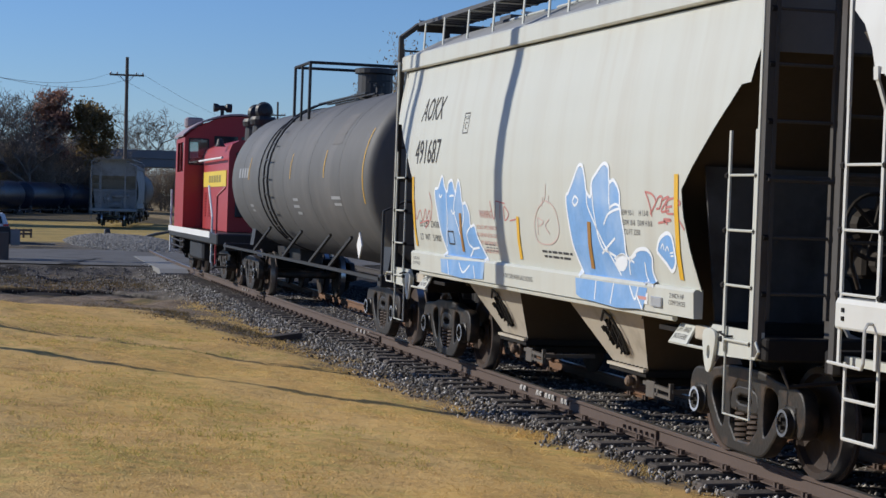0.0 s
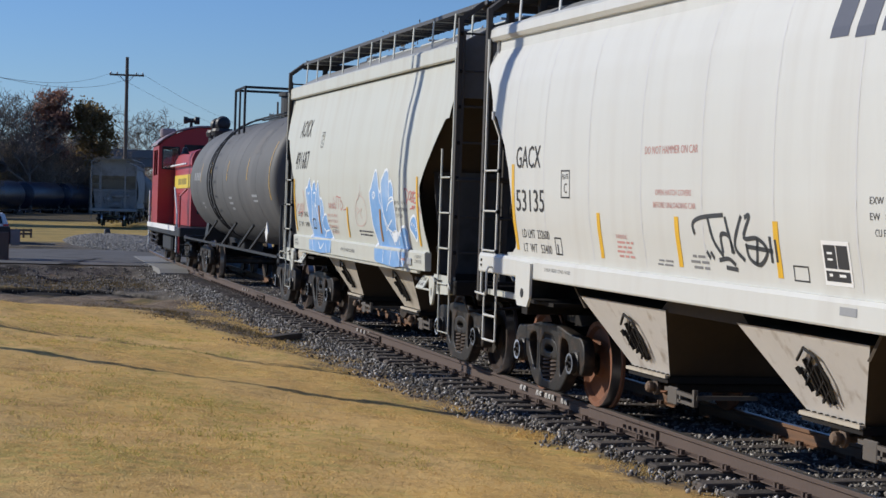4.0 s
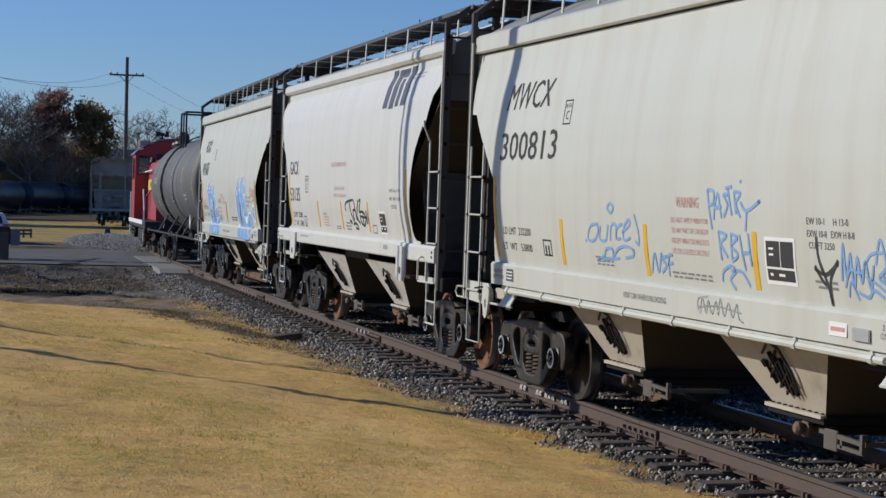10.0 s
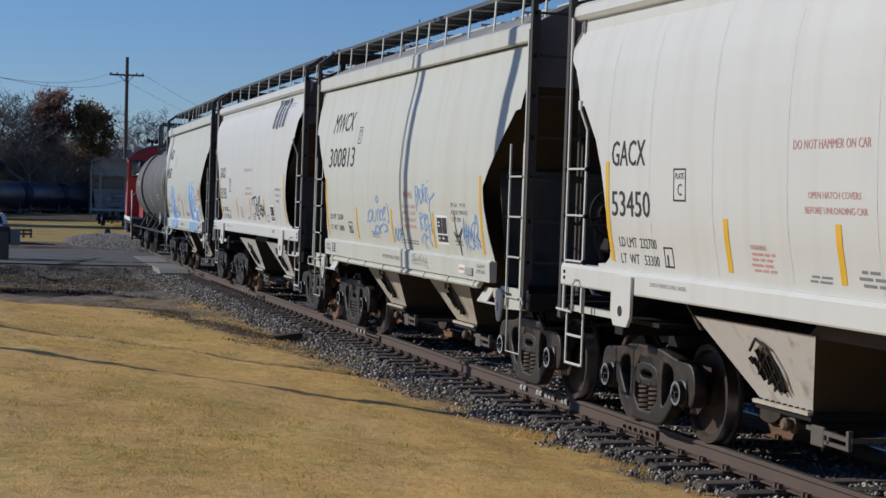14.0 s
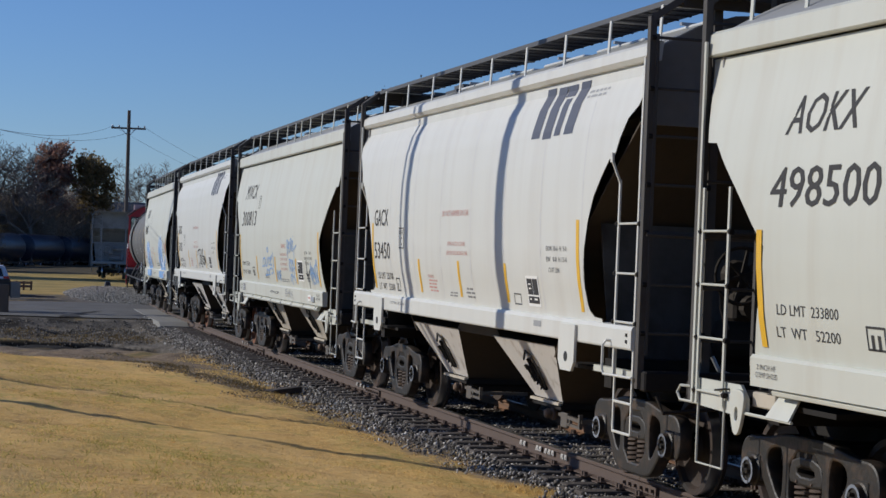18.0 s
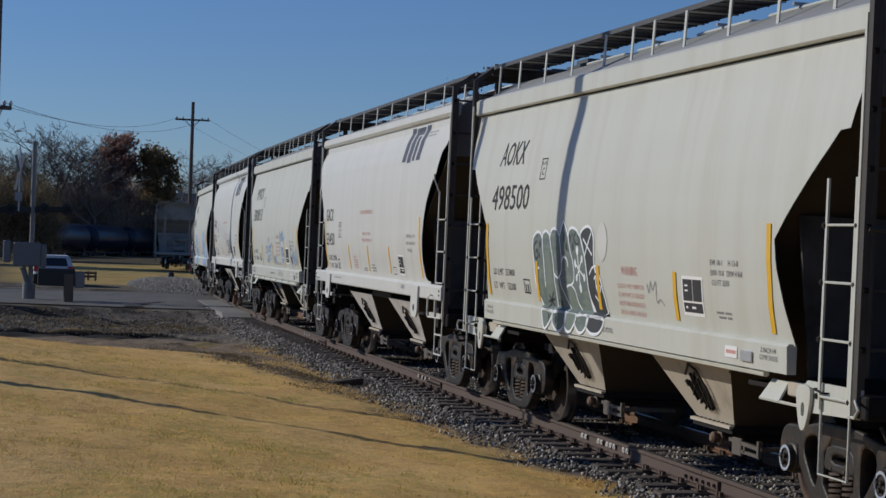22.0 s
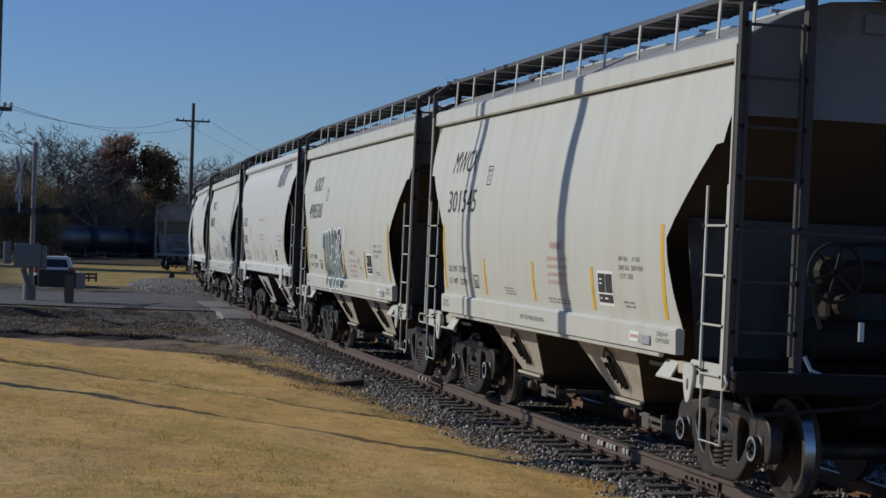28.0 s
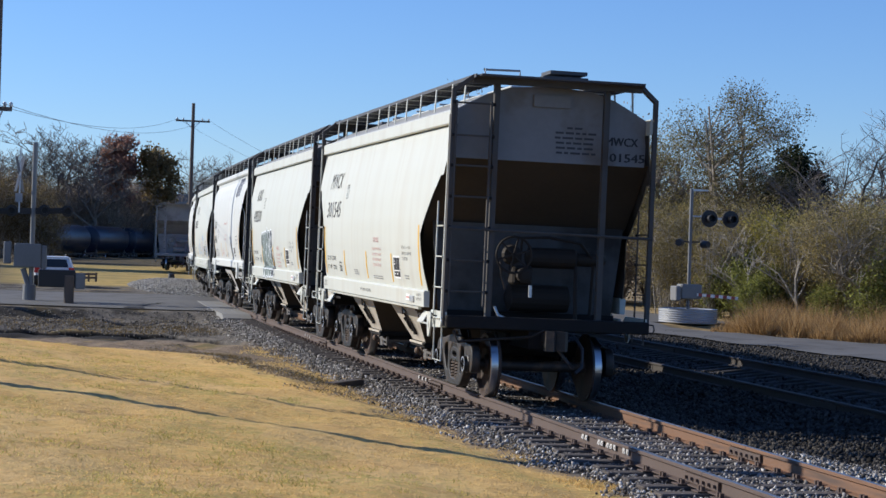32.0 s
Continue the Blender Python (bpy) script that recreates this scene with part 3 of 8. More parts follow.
def shoulder(lo, hi, s0, s1, dz, edge=0.0):
    def where(r, n):
        s = s0 + (s1 - s0) * r.uniform(0, 1, n) ** 1.35
        l = r.uniform(lo, hi, n)
        if edge:
            limit = np.interp(s, [-16, -10, -7, -4, -1, 5, 16, 18, 36], [-1.32, -1.34, -1.5, -1.85, -2.1, -2.05, -2.3, -2.1, -2.1])
            near = l > limit + 0.13 * np.sin(s * 2.7) + 0.1 * np.sin(s * 6.1 + 1) + r.normal(size=n) * 0.12
            s, l = s[near], l[near]
            n = len(s)
            keep = r.uniform(0, 1, n) < np.clip((l - lo) / edge + 0.12 * np.sin(s * 2.1) + 0.2 * np.sin(s * 0.7), 0.02, 1)
            s, l = s[keep], l[keep]
        x, y, _ = rail_at(s, l)
        z = np.maximum(ground_z(x, y) + 0.01, tz(s) + dz - 0.10 * smooth_step(-1.5, -2.4, l) - 0.16 * smooth_step(1.5, 2.6, l) * smooth_step(4.2, 3.4, l)) + r.uniform(-0.02, 0.025, len(s))
        return np.stack([x, y, z], -1)
    return where


stones("ballast", 44000, shoulder(-2.9, -0.86, -16, 36, -0.222, 1.7), (0.011, 0.030), STONES, "grey crushed stone ballast on the track shoulder", 1)
stones("ballast", 32000, shoulder(-0.66, 0.66, -16, 34, -0.212), (0.013, 0.032), STONES, "grey crushed stone ballast between the rails", 2)
stones("ballast", 26000, shoulder(0.86, 5.2, -4.9, 26, -0.21), (0.02, 0.044), SHADESTONES, "crushed stone ballast heaped between two tracks, the train's shade in its dark colour", 3)
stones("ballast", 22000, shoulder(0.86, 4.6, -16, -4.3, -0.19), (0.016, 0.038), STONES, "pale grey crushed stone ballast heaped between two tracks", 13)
stones("ballast", 12000, lambda r, n: (lambda x, y: np.stack([x, y, ground_z(x, y) + r.uniform(0, 0.03, n)], -1))(r.uniform(5.0, 12.5, n), r.uniform(-14, 30, n)), (0.02, 0.045), SHADESTONES, "crushed stone ballast round the second track, the train's shade in its dark colour", 5)
DIRTSTONES = island_stone("dusty_dirt_stones", (0.035, 0.031, 0.027), (0.26, 0.235, 0.205))
stones("loose_stones", 5000, lambda r, n: (lambda x, y: np.stack([x, y, ground_z(x, y) + r.uniform(-0.01, 0.02, n)], -1))(r.uniform(-9.5, -1.8, n), r.uniform(24.6, 34, n)), (0.015, 0.04), DIRTSTONES, "scattered grey stones on the cinders before the road", 6)


def corner_spots(r, n):
    y = r.uniform(2.0, 15.0, n)
    x = -1.85 - 0.165 * y + r.normal(size=n) * 0.26 + 0.22 * np.sin(y * 1.3)
    keep = (np.sin(x * 3.1 + y * 1.7) + r.normal(size=n) * 0.5 > -0.1) & (TRACK_L(x, y) < -1.9)
    x, y = x[keep], y[keep]
    return np.stack([x, y, ground_z(x, y) + r.uniform(-0.01, 0.01, len(x))], -1)


stones("loose_stones", 2500, corner_spots, (0.01, 0.026), DIRTSTONES, "scattered small stones at the corner of the lawn", 16)



# ---------- rolling stock ----------
CAR = 13.02
PROFILE = [(1.50, 1.45), (1.56, 1.75), (1.60, 2.15), (1.61, 2.5), (1.585, 2.9), (1.53, 3.3), (1.46, 3.65), (1.43, 3.86)]


ROUNDER = [(1.485, 1.45), (1.525, 1.7), (1.575, 1.95), (1.60, 2.2), (1.612, 2.6), (1.61, 2.9), (1.60, 3.12), (1.567, 3.45), (1.505, 3.7), (1.43, 3.86)]


def half_width(z, kind="T"):
    rows = PROFILE if kind == "T" else ROUNDER
    return float(np.interp(z, [p[1] for p in rows], [p[0] for p in rows]))


CAPRING = mat("pale_blue_bearing_ring", (0.24, 0.27, 0.32), 0.5, spread=0.2, bump=0.05, rand=1.1)


def wheelset_mesh():
    g = Geo().lathe((-1.13, 0, 0), (1, 0, 0), [(0.012, 0.08), (0, 0.086), (0, 0.112), (0.05, 0.115), (0.06, 0.13), (0.22, 0.13), (0.24, 0.08), (2.02, 0.08), (2.04, 0.13), (2.2, 0.13), (2.21, 0.115), (2.26, 0.112), (2.26, 0.086), (2.248, 0.08)], 16)
    for sd in (-1, 1):
        for k in range(3):
            a = 2 * math.pi * k / 3
            c = Vector((sd * 1.125, 0.038 * math.cos(a), 0.038 * math.sin(a)))
            g.beam(c, c + Vector((sd * 0.03, 0, 0)), 0.032)
        g.lathe((sd * 0.68, 0, 0), (sd, 0, 0), [(0, 0.12), (0, 0.40), (-0.005, 0.485), (0.025, 0.485), (0.035, 0.458), (0.135, 0.452), (0.135, 0.40), (0.09, 0.375), (0.075, 0.25), (0.10, 0.15), (0.14, 0.12)], 40)
    me = g.mesh("wheelset", True)
    me.materials.append(WHEEL)
    me.materials.append(TREAD)
    me.materials.append(STEEL)
    me.materials.append(CAPRING)
    for p in me.polygons:
        c = p.center
        r = math.hypot(c.y, c.z)
        if r > 0.44 and abs(p.normal.x) < 0.6 and 0.69 < abs(c.x) < 0.82:
            p.material_index = 1
        elif abs(c.x) > 0.85 or r < 0.09:
            p.material_index = 3 if abs(c.x) > 1.11 and 0.08 < r < 0.12 and abs(p.normal.x) > 0.7 else 2
    return me


WHEELSET = wheelset_mesh()


def rounded(pts, times=2):
    """Cuts the corners of a closed outline."""
    for _ in range(times):
        out = []
        for (a, b), (c, d) in zip(pts, pts[1:] + pts[:1]):
            out += [(a * 0.75 + c * 0.25, b * 0.75 + d * 0.25), (a * 0.25 + c * 0.75, b * 0.25 + d * 0.75)]
        pts = out
    return pts


def plate_mesh(name, outlines, depth, bevel):
    """A cast plate in the y-z plane with openings, its edges bevelled; x is its thickness."""
    cu = bpy.data.curves.new(name, "CURVE")
    cu.dimensions, cu.fill_mode, cu.extrude, cu.bevel_depth, cu.bevel_resolution = "2D", "BOTH", depth / 2 - bevel, bevel, 1
    for pts in outlines:
        sp = cu.splines.new("POLY")
        sp.points.add(len(pts) - 1)
        for p, q in zip(sp.points, pts):
            p.co = (q[0], q[1], 0, 1)
        sp.use_cyclic_u = True
    ob = bpy.data.objects.new(name, cu)
    me = bpy.data.meshes.new_from_object(ob)
    bpy.data.objects.remove(ob)
    bpy.data.curves.remove(cu)
    me.transform(Matrix(((0, 0, 1, 0), (1, 0, 0, 0), (0, 1, 0, 0), (0, 0, 0, 1))))
    me.polygons.foreach_set("use_smooth", [True] * len(me.polygons))
    me.set_sharp_from_angle(angle=radians(40))
    return me


def side_frame_mesh():
    """Cast side frame seen from the side: two windows, a spring opening, bearing jaws."""
    half = [(0, 0.80), (0.34, 0.80), (0.62, 0.745), (0.86, 0.725), (1.03, 0.725), (1.13, 0.64), (1.14, 0.45), (1.08, 0.35), (1.01, 0.38), (1.0, 0.56), (0.78, 0.56), (0.77, 0.46), (0.71, 0.40), (0.48, 0.17), (0.34, 0.11), (0, 0.11)]
    outer = rounded([(-y, z) for y, z in half[::-1]][:-1] + half, 2)
    hole = [(0.37, 0.71), (0.55, 0.71), (0.67, 0.655), (0.69, 0.54), (0.61, 0.43), (0.46, 0.26), (0.37, 0.28)]
    mid = [(-0.295, 0.715), (0.295, 0.715), (0.295, 0.18), (-0.295, 0.18)]
    me = plate_mesh("side_frame", [outer, rounded(hole), rounded([(-y, z) for y, z in hole]), rounded(mid, 1)], 0.13, 0.022)
    me.transform(Matrix.Translation((0.995, 0, 0)))
    return me


def spring_mesh():
    """A coil spring under the bolster end."""
    pts = [(0.99 + 0.06 * math.cos(a), 0.085 * math.sin(a), 0.19 + 0.27 * a / (2 * math.pi * 6)) for a in np.linspace(0, 2 * math.pi * 6, 66)]
    return Geo().tube(pts, 0.017, 5).mesh("spring", True)


def bolster_end_mesh():
    """Cast bolster end with one wide pocket, above the springs."""
    me = plate_mesh("bolster_end", [rounded([(-0.25, 0.45), (0.25, 0.45), (0.27, 0.5), (0.22, 0.64), (-0.22, 0.64), (-0.27, 0.5)], 1), rounded([(-0.17, 0.49), (0.17, 0.49), (0.15, 0.6), (-0.15, 0.6)], 1)], 0.2, 0.02)
    me.transform(Matrix.Translation((0.955, 0, 0)))
    return me


def bearing_mesh():
    """Bearing adapter over the axle end."""
    g = Geo()
    for yy in (0,):
        g.box(0.93, 1.07, yy - 0.13, yy + 0.13, 0.53, 0.60, 0.015).box(0.95, 1.06, yy - 0.14, yy - 0.1, 0.38, 0.56, 0.01).box(0.95, 1.06, yy + 0.1, yy + 0.14, 0.38, 0.56, 0.01)
    return g.mesh("bearing_adapter")


SIDE_FRAME, SPRINGS, BOLSTER_END, BEARING = side_frame_mesh(), spring_mesh(), bolster_end_mesh(), bearing_mesh()
SPRINGRUST = mat("rusty_spring", (0.075, 0.05, 0.036), 0.7, spread=0.3, big=6, fine=30, bump=0.1)
BOLSTER = Geo().box(-1.05, 1.05, -0.2, 0.2, 0.56, 0.78, 0.03).box(-0.35, 0.35, -0.3, 0.3, 0.76, 0.9, 0.02).mesh("bogie")
BRAKE = Geo().beam((-0.8, 0.36, 0.42), (0.8, 0.36, 0.42), 0.09).beam((-0.8, -0.36, 0.42), (0.8, -0.36, 0.42), 0.09).beam((0.1, -0.4, 0.5), (0.1, 0.4, 0.62), 0.05).mesh("brake_beam")


def bogie(parent, y, base=1.78, radius=0.457):
    b = part("bogie", BOLSTER, UNDER, parent, at=pose(0, y, 0))
    for sd in (0, 180):
        part("side_frame", SIDE_FRAME, STEEL, b, at=pose(0, 0, 0, 0, 0, sd))
        for yy in (-0.125, 0.125):
            part("spring", SPRINGS, SPRINGRUST, b, at=pose(0, 0, 0, 0, 0, sd) @ pose(0, yy, 0))
        part("bolster_end", BOLSTER_END, STEEL, b, at=pose(0, 0, 0, 0, 0, sd))
        if base < 2:
            for yy in (-0.89, 0.89):
                part("bearing_adapter", BEARING, STEEL, b, at=pose(0, 0, 0, 0, 0, sd) @ pose(0, yy, 0))
    part("brake_beam", BRAKE, UNDER, b)
    for k in (-1, 1):
        part("wheelset", WHEELSET, None, b, at=pose(0, k * base / 2, radius))
    return b


def coupler_mesh():
    g = Geo().box(-0.09, 0.09, 0.12, 1.0, 0.78, 0.95, 0.02)
    g.prism([(-0.14, 0.2), (-0.16, 0.0), (-0.06, -0.06), (0.0, 0.06), (0.12, 0.0), (0.17, 0.05), (0.12, 0.24)], "z", 0.72, 1.0)
    g.tube([(0.05, 0.15, 0.75), (0.2, 0.05, 0.55), (0.22, -0.1, 0.5)], 0.025)
    return g.mesh("coupler")


COUPLER = coupler_mesh()
PADS = []
LUG = plate_mesh("towing_lug", [rounded([(-0.13, 0.1), (0.13, 0.1), (0.12, -0.04), (0.06, -0.22), (0.0, -0.26), (-0.06, -0.22), (-0.12, -0.04)]), rounded([(-0.035, -0.03), (0.035, -0.03), (0.035, -0.15), (-0.035, -0.15)])], 0.03, 0.006)
RUNG = {}


def ladder(parent, material, x, y0, y1, z0, z1, levels, label="", along="y"):
    """Two stiles and rungs, flat against a side (along y) or an end (along x: y0 and y1 are then x values and x is y)."""
    def P(u, z):
        return (x, u, z) if along == "y" else (u, x, z)
    g = Geo()
    for u in (y0, y1):
        g.beam(P(u, z0), P(u, z1), 0.034 if along == "y" else 0.05, 0.017 if along == "y" else 0.03)
    ld = part("ladder", g, material, parent, label)
    w = round(abs(y1 - y0), 3)
    key = (w, along, material.name)
    if key not in RUNG:
        r = Geo().tube([(0, 0, 0), (w, 0, 0) if along == "x" else (0, w, 0)], 0.011 if along == "y" else 0.014, 6)
        nt = len(r.f)
        ax = Vector((1, 0, 0)) if along == "x" else Vector((0, 1, 0))
        for u in (-0.035, w + 0.035):
            r.tube([ax * (u - 0.02) - Vector((0, 0, 0.004)), ax * (u + 0.02) - Vector((0, 0, 0.004))], 0.026, 6)
        me = r.mesh("rung")
        me.materials.append(material)
        me.materials.append(UNDER)
        for p in me.polygons:
            p.material_index = 1 if p.index >= nt else 0
        RUNG[key] = me
    for z in levels:
        u = min(y0, y1)
        part("rung", RUNG[key], None, ld, at=pose(u, x, z) if along == "x" else pose(x, u, z))
    return ld


def curved_side(sd, edge, kind, levels=(), n_y=34, thick=0.012):
    """A side sheet bowed by PROFILE; edge(z) gives the y range at a height."""
    zs = sorted(set(np.linspace(1.45, 3.86, 22)) | set(levels))
    g = Geo()
    for off in (0.0, -thick):
        rings = []
        for z in zs:
            a, b = edge(z)
            rings.append([(sd * (half_width(z, kind) + off), y, z) for y in np.linspace(a, b, n_y)])
        g.loft(rings, closed=False)
    return g


def hopper_body(car, kind):
    """Covered hopper: bowed sides, roof with hatch trough and running boards, sloped ends, two chutes, end platforms."""
    paint = CREAM if kind == "T" else WHITE
    C = CAR / 2
    if kind == "T":
        ez, ey = [1.45, 2.05, 2.3, 2.6, 2.77, 3.01, 3.14, 3.15, 3.86], [1.74, 1.98, 2.02, 1.66, 1.45, 1.14, 0.99, 0.82, 0.62]
    else:
        ez, ey = [1.45, 1.585, 1.595, 1.65, 1.71, 1.87, 2.07, 2.26, 2.5, 2.75, 2.96, 3.095, 3.105, 3.28, 3.46, 3.57, 3.7, 3.86], [1.6, 1.6, 1.80, 1.92, 1.96, 1.98, 1.965, 1.93, 1.84, 1.69, 1.47, 1.31, 1.19, 1.10, 0.95, 0.76, 0.70, 0.66]

    def edge(z):
        e = float(np.interp(z, ez, ey))
        return e, CAR - e
    for sd in (-1, 1):
        sheet_ob = part("side_sheet", curved_side(sd, edge, kind, ez), paint, car, smooth=True)
        # inner face takes the grimy colour with shade painted in
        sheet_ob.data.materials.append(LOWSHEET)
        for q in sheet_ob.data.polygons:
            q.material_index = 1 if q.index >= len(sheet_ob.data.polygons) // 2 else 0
        # fascia under the roof edge
        if kind == "T":
            prof = [(1.43, 3.875), (1.485, 3.875), (1.50, 3.89), (1.49, 4.06), (1.455, 4.09), (1.43, 4.09)]
        else:
            prof = [(1.40, 3.97), (1.47, 3.98), (1.50, 4.02), (1.49, 4.11), (1.44, 4.15), (1.38, 4.14)]
            part("upper_sheet", Geo().loft([[(sd * x, y, z) for x, z in ((1.415, 3.86), (1.43, 3.86), (1.425, 3.99), (1.41, 3.99))] for y in (0.67, CAR - 0.67)]), paint, car)
        part("top_chord", Geo().loft([[(sd * x, y, z) for x, z in prof] for y in (0.6, CAR - 0.6)]), paint, car)
        # side sill
        if kind == "T":
            g = Geo().loft([[(sd * x, y, z) for x, z in ((1.47, 1.22), (1.55, 1.22), (1.56, 1.44), (1.54, 1.465), (1.47, 1.465))] for y in (1.78, CAR - 1.78)])
            part("side_sill", g, paint, car)
            part("train_pipe", Geo().tube([(sd * 1.5, 2.3, 1.19), (sd * 1.5, CAR - 2.1, 1.19)], 0.028, 6), paint, car)
        else:
            g = Geo().loft([[(sd * x, y, z) for x, z in ((1.44, 1.335), (1.545, 1.335), (1.555, 1.35), (1.555, 1.515), (1.54, 1.55), (1.44, 1.555))] for y in (0.69, CAR - 0.69)])
            part("side_sill", g, paint, car)
            for y in (2.4, CAR - 2.4):
                gg = Geo().prism([(y - 0.24, 1.5), (y + 0.24, 1.5), (y + 0.24, 1.14), (y + 0.16, 1.04), (y - 0.16, 1.04), (y - 0.24, 1.14)], "x", sd * 1.557, sd * 1.585)
                jp = part("jacking_bracket", gg, paint, car)
                part("bracket_hole", Geo().lathe((sd * 1.587, y, 1.18), (sd, 0, 0), [(0, 0.05), (0.004, 0.05)], 12), BLACK, jp)
    # roof: arched, with a raised hatch trough
    prof = [(-1.45, 4.07), (-1.2, 4.21), (-0.95, 4.34), (-0.6, 4.45), (0, 4.50), (0.6, 4.45), (0.95, 4.34), (1.2, 4.21), (1.45, 4.07)]
    low = [(x, z - 0.03) for x, z in prof[::-1]]
    part("roof", Geo().prism(prof + low, "y", 0.815, CAR - 0.815), GREYTOP, car, smooth=True)
    part("hatch_coaming", Geo().box(-0.32, 0.32, 1.7, CAR - 1.7, 4.44, 4.53, 0.02), GREYTOP, car)
    for y in np.linspace(2.6, CAR - 2.6, 5):
        h = part("hatch_cover", Geo().box(-0.36, 0.36, y - 0.75, y + 0.75, 4.53, 4.57, 0.015), paint, car)
        part("hatch_clamp", Geo().beam((-0.42, y, 4.585), (0.42, y, 4.585), 0.05, 0.03), GREYTOP, h)
    # running boards on brackets, cross boards at the ends
    n_b = 11 if kind == "T" else 9
    for sd in (-1, 1):
        g = Geo()
        for x in (0.71, 0.77, 0.83, 0.89, 0.95, 1.01, 1.07, 1.13, 1.19):
            g.beam((sd * x, 0.35, 4.55), (sd * x, CAR - 0.35, 4.55), 0.045, 0.025)
        g.beam((sd * 1.24, 0.35, 4.545), (sd * 1.24, CAR - 0.35, 4.545), 0.02, 0.05)
        for y in np.linspace(0.4, CAR - 0.4, 40):
            g.beam((sd * 0.7, y, 4.535), (sd * 1.24, y, 4.535), 0.03, 0.02)
        rb = part("running_board", g, GRATING, car)
        for y in ((0.95, 1.8, 2.93, 4.05, 5.19, 6.1, 6.75, 7.67, 8.85, 9.95, 11.1, 12.07) if kind == "T" else np.linspace(1.0, CAR - 1.0, n_b)):
            part("bracket", Geo().beam((sd * 1.27, y, 4.12), (sd * 1.25, y, 4.53), 0.055, 0.014).beam((sd * 1.25, y, 4.52), (sd * 0.72, y, 4.52), 0.04, 0.012), paint, rb)
    for y in (0.42, CAR - 0.42):
        g = Geo()
        for k in range(5):
            yy = y - 0.2 + k * 0.1
            g.beam((-1.2, yy, 4.55), (1.2, yy, 4.55), 0.06, 0.025)
        cb = part("cross_board", g, GRATING, car)
        sgn = -1 if y < C else 1
        for sd in (-1,):
            part("grab_iron", Geo().tube([(sd * 1.15, y + sgn * 0.2, 4.55), (sd * 1.15, y + sgn * 0.2, 4.62), (sd * 0.65, y + sgn * 0.2, 4.63), (sd * 0.65, y + sgn * 0.2, 4.55)], 0.016, 6), GREYTOP, cb)
    # ends
    for end in (0, 1):
        def Y(d):
            return d if end == 0 else CAR - d
        up = [(-1.43, 3.4), (1.43, 3.4), (1.45, 4.06), (0.95, 4.33), (0.6, 4.44), (0, 4.49), (-0.6, 4.44), (-0.95, 4.33), (-1.45, 4.06)]
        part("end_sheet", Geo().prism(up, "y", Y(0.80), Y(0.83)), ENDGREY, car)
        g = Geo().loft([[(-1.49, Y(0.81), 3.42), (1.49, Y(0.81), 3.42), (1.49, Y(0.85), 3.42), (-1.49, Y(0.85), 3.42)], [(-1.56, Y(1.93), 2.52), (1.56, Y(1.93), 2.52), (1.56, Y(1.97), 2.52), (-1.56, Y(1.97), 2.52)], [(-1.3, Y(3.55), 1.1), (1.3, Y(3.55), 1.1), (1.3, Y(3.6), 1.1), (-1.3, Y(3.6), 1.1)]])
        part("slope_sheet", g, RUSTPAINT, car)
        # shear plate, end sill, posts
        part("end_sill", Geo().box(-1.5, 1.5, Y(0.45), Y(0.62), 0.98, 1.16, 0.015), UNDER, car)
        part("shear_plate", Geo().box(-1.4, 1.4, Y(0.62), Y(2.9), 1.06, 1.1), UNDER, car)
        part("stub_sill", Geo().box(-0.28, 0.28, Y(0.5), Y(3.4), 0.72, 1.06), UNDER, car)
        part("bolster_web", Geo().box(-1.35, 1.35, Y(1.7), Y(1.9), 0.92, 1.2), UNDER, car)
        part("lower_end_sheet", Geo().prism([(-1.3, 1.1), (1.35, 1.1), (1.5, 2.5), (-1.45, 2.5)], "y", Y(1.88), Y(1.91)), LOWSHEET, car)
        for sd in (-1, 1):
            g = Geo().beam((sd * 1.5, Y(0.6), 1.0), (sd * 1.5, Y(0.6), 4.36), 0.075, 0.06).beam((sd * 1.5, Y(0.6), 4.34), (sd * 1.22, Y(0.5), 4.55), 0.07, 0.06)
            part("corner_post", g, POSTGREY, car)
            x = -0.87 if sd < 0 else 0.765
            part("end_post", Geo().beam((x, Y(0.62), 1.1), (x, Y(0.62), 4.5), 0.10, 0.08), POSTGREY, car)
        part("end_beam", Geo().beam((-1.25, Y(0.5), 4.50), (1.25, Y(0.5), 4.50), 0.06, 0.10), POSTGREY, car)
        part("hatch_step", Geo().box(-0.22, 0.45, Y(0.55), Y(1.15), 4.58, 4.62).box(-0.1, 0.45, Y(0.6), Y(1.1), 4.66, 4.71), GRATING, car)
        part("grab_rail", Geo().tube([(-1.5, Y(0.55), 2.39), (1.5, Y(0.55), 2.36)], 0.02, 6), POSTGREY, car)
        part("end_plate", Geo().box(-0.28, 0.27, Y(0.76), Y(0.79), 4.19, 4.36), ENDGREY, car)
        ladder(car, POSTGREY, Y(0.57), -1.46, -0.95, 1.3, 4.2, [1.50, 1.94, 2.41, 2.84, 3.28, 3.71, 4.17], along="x")
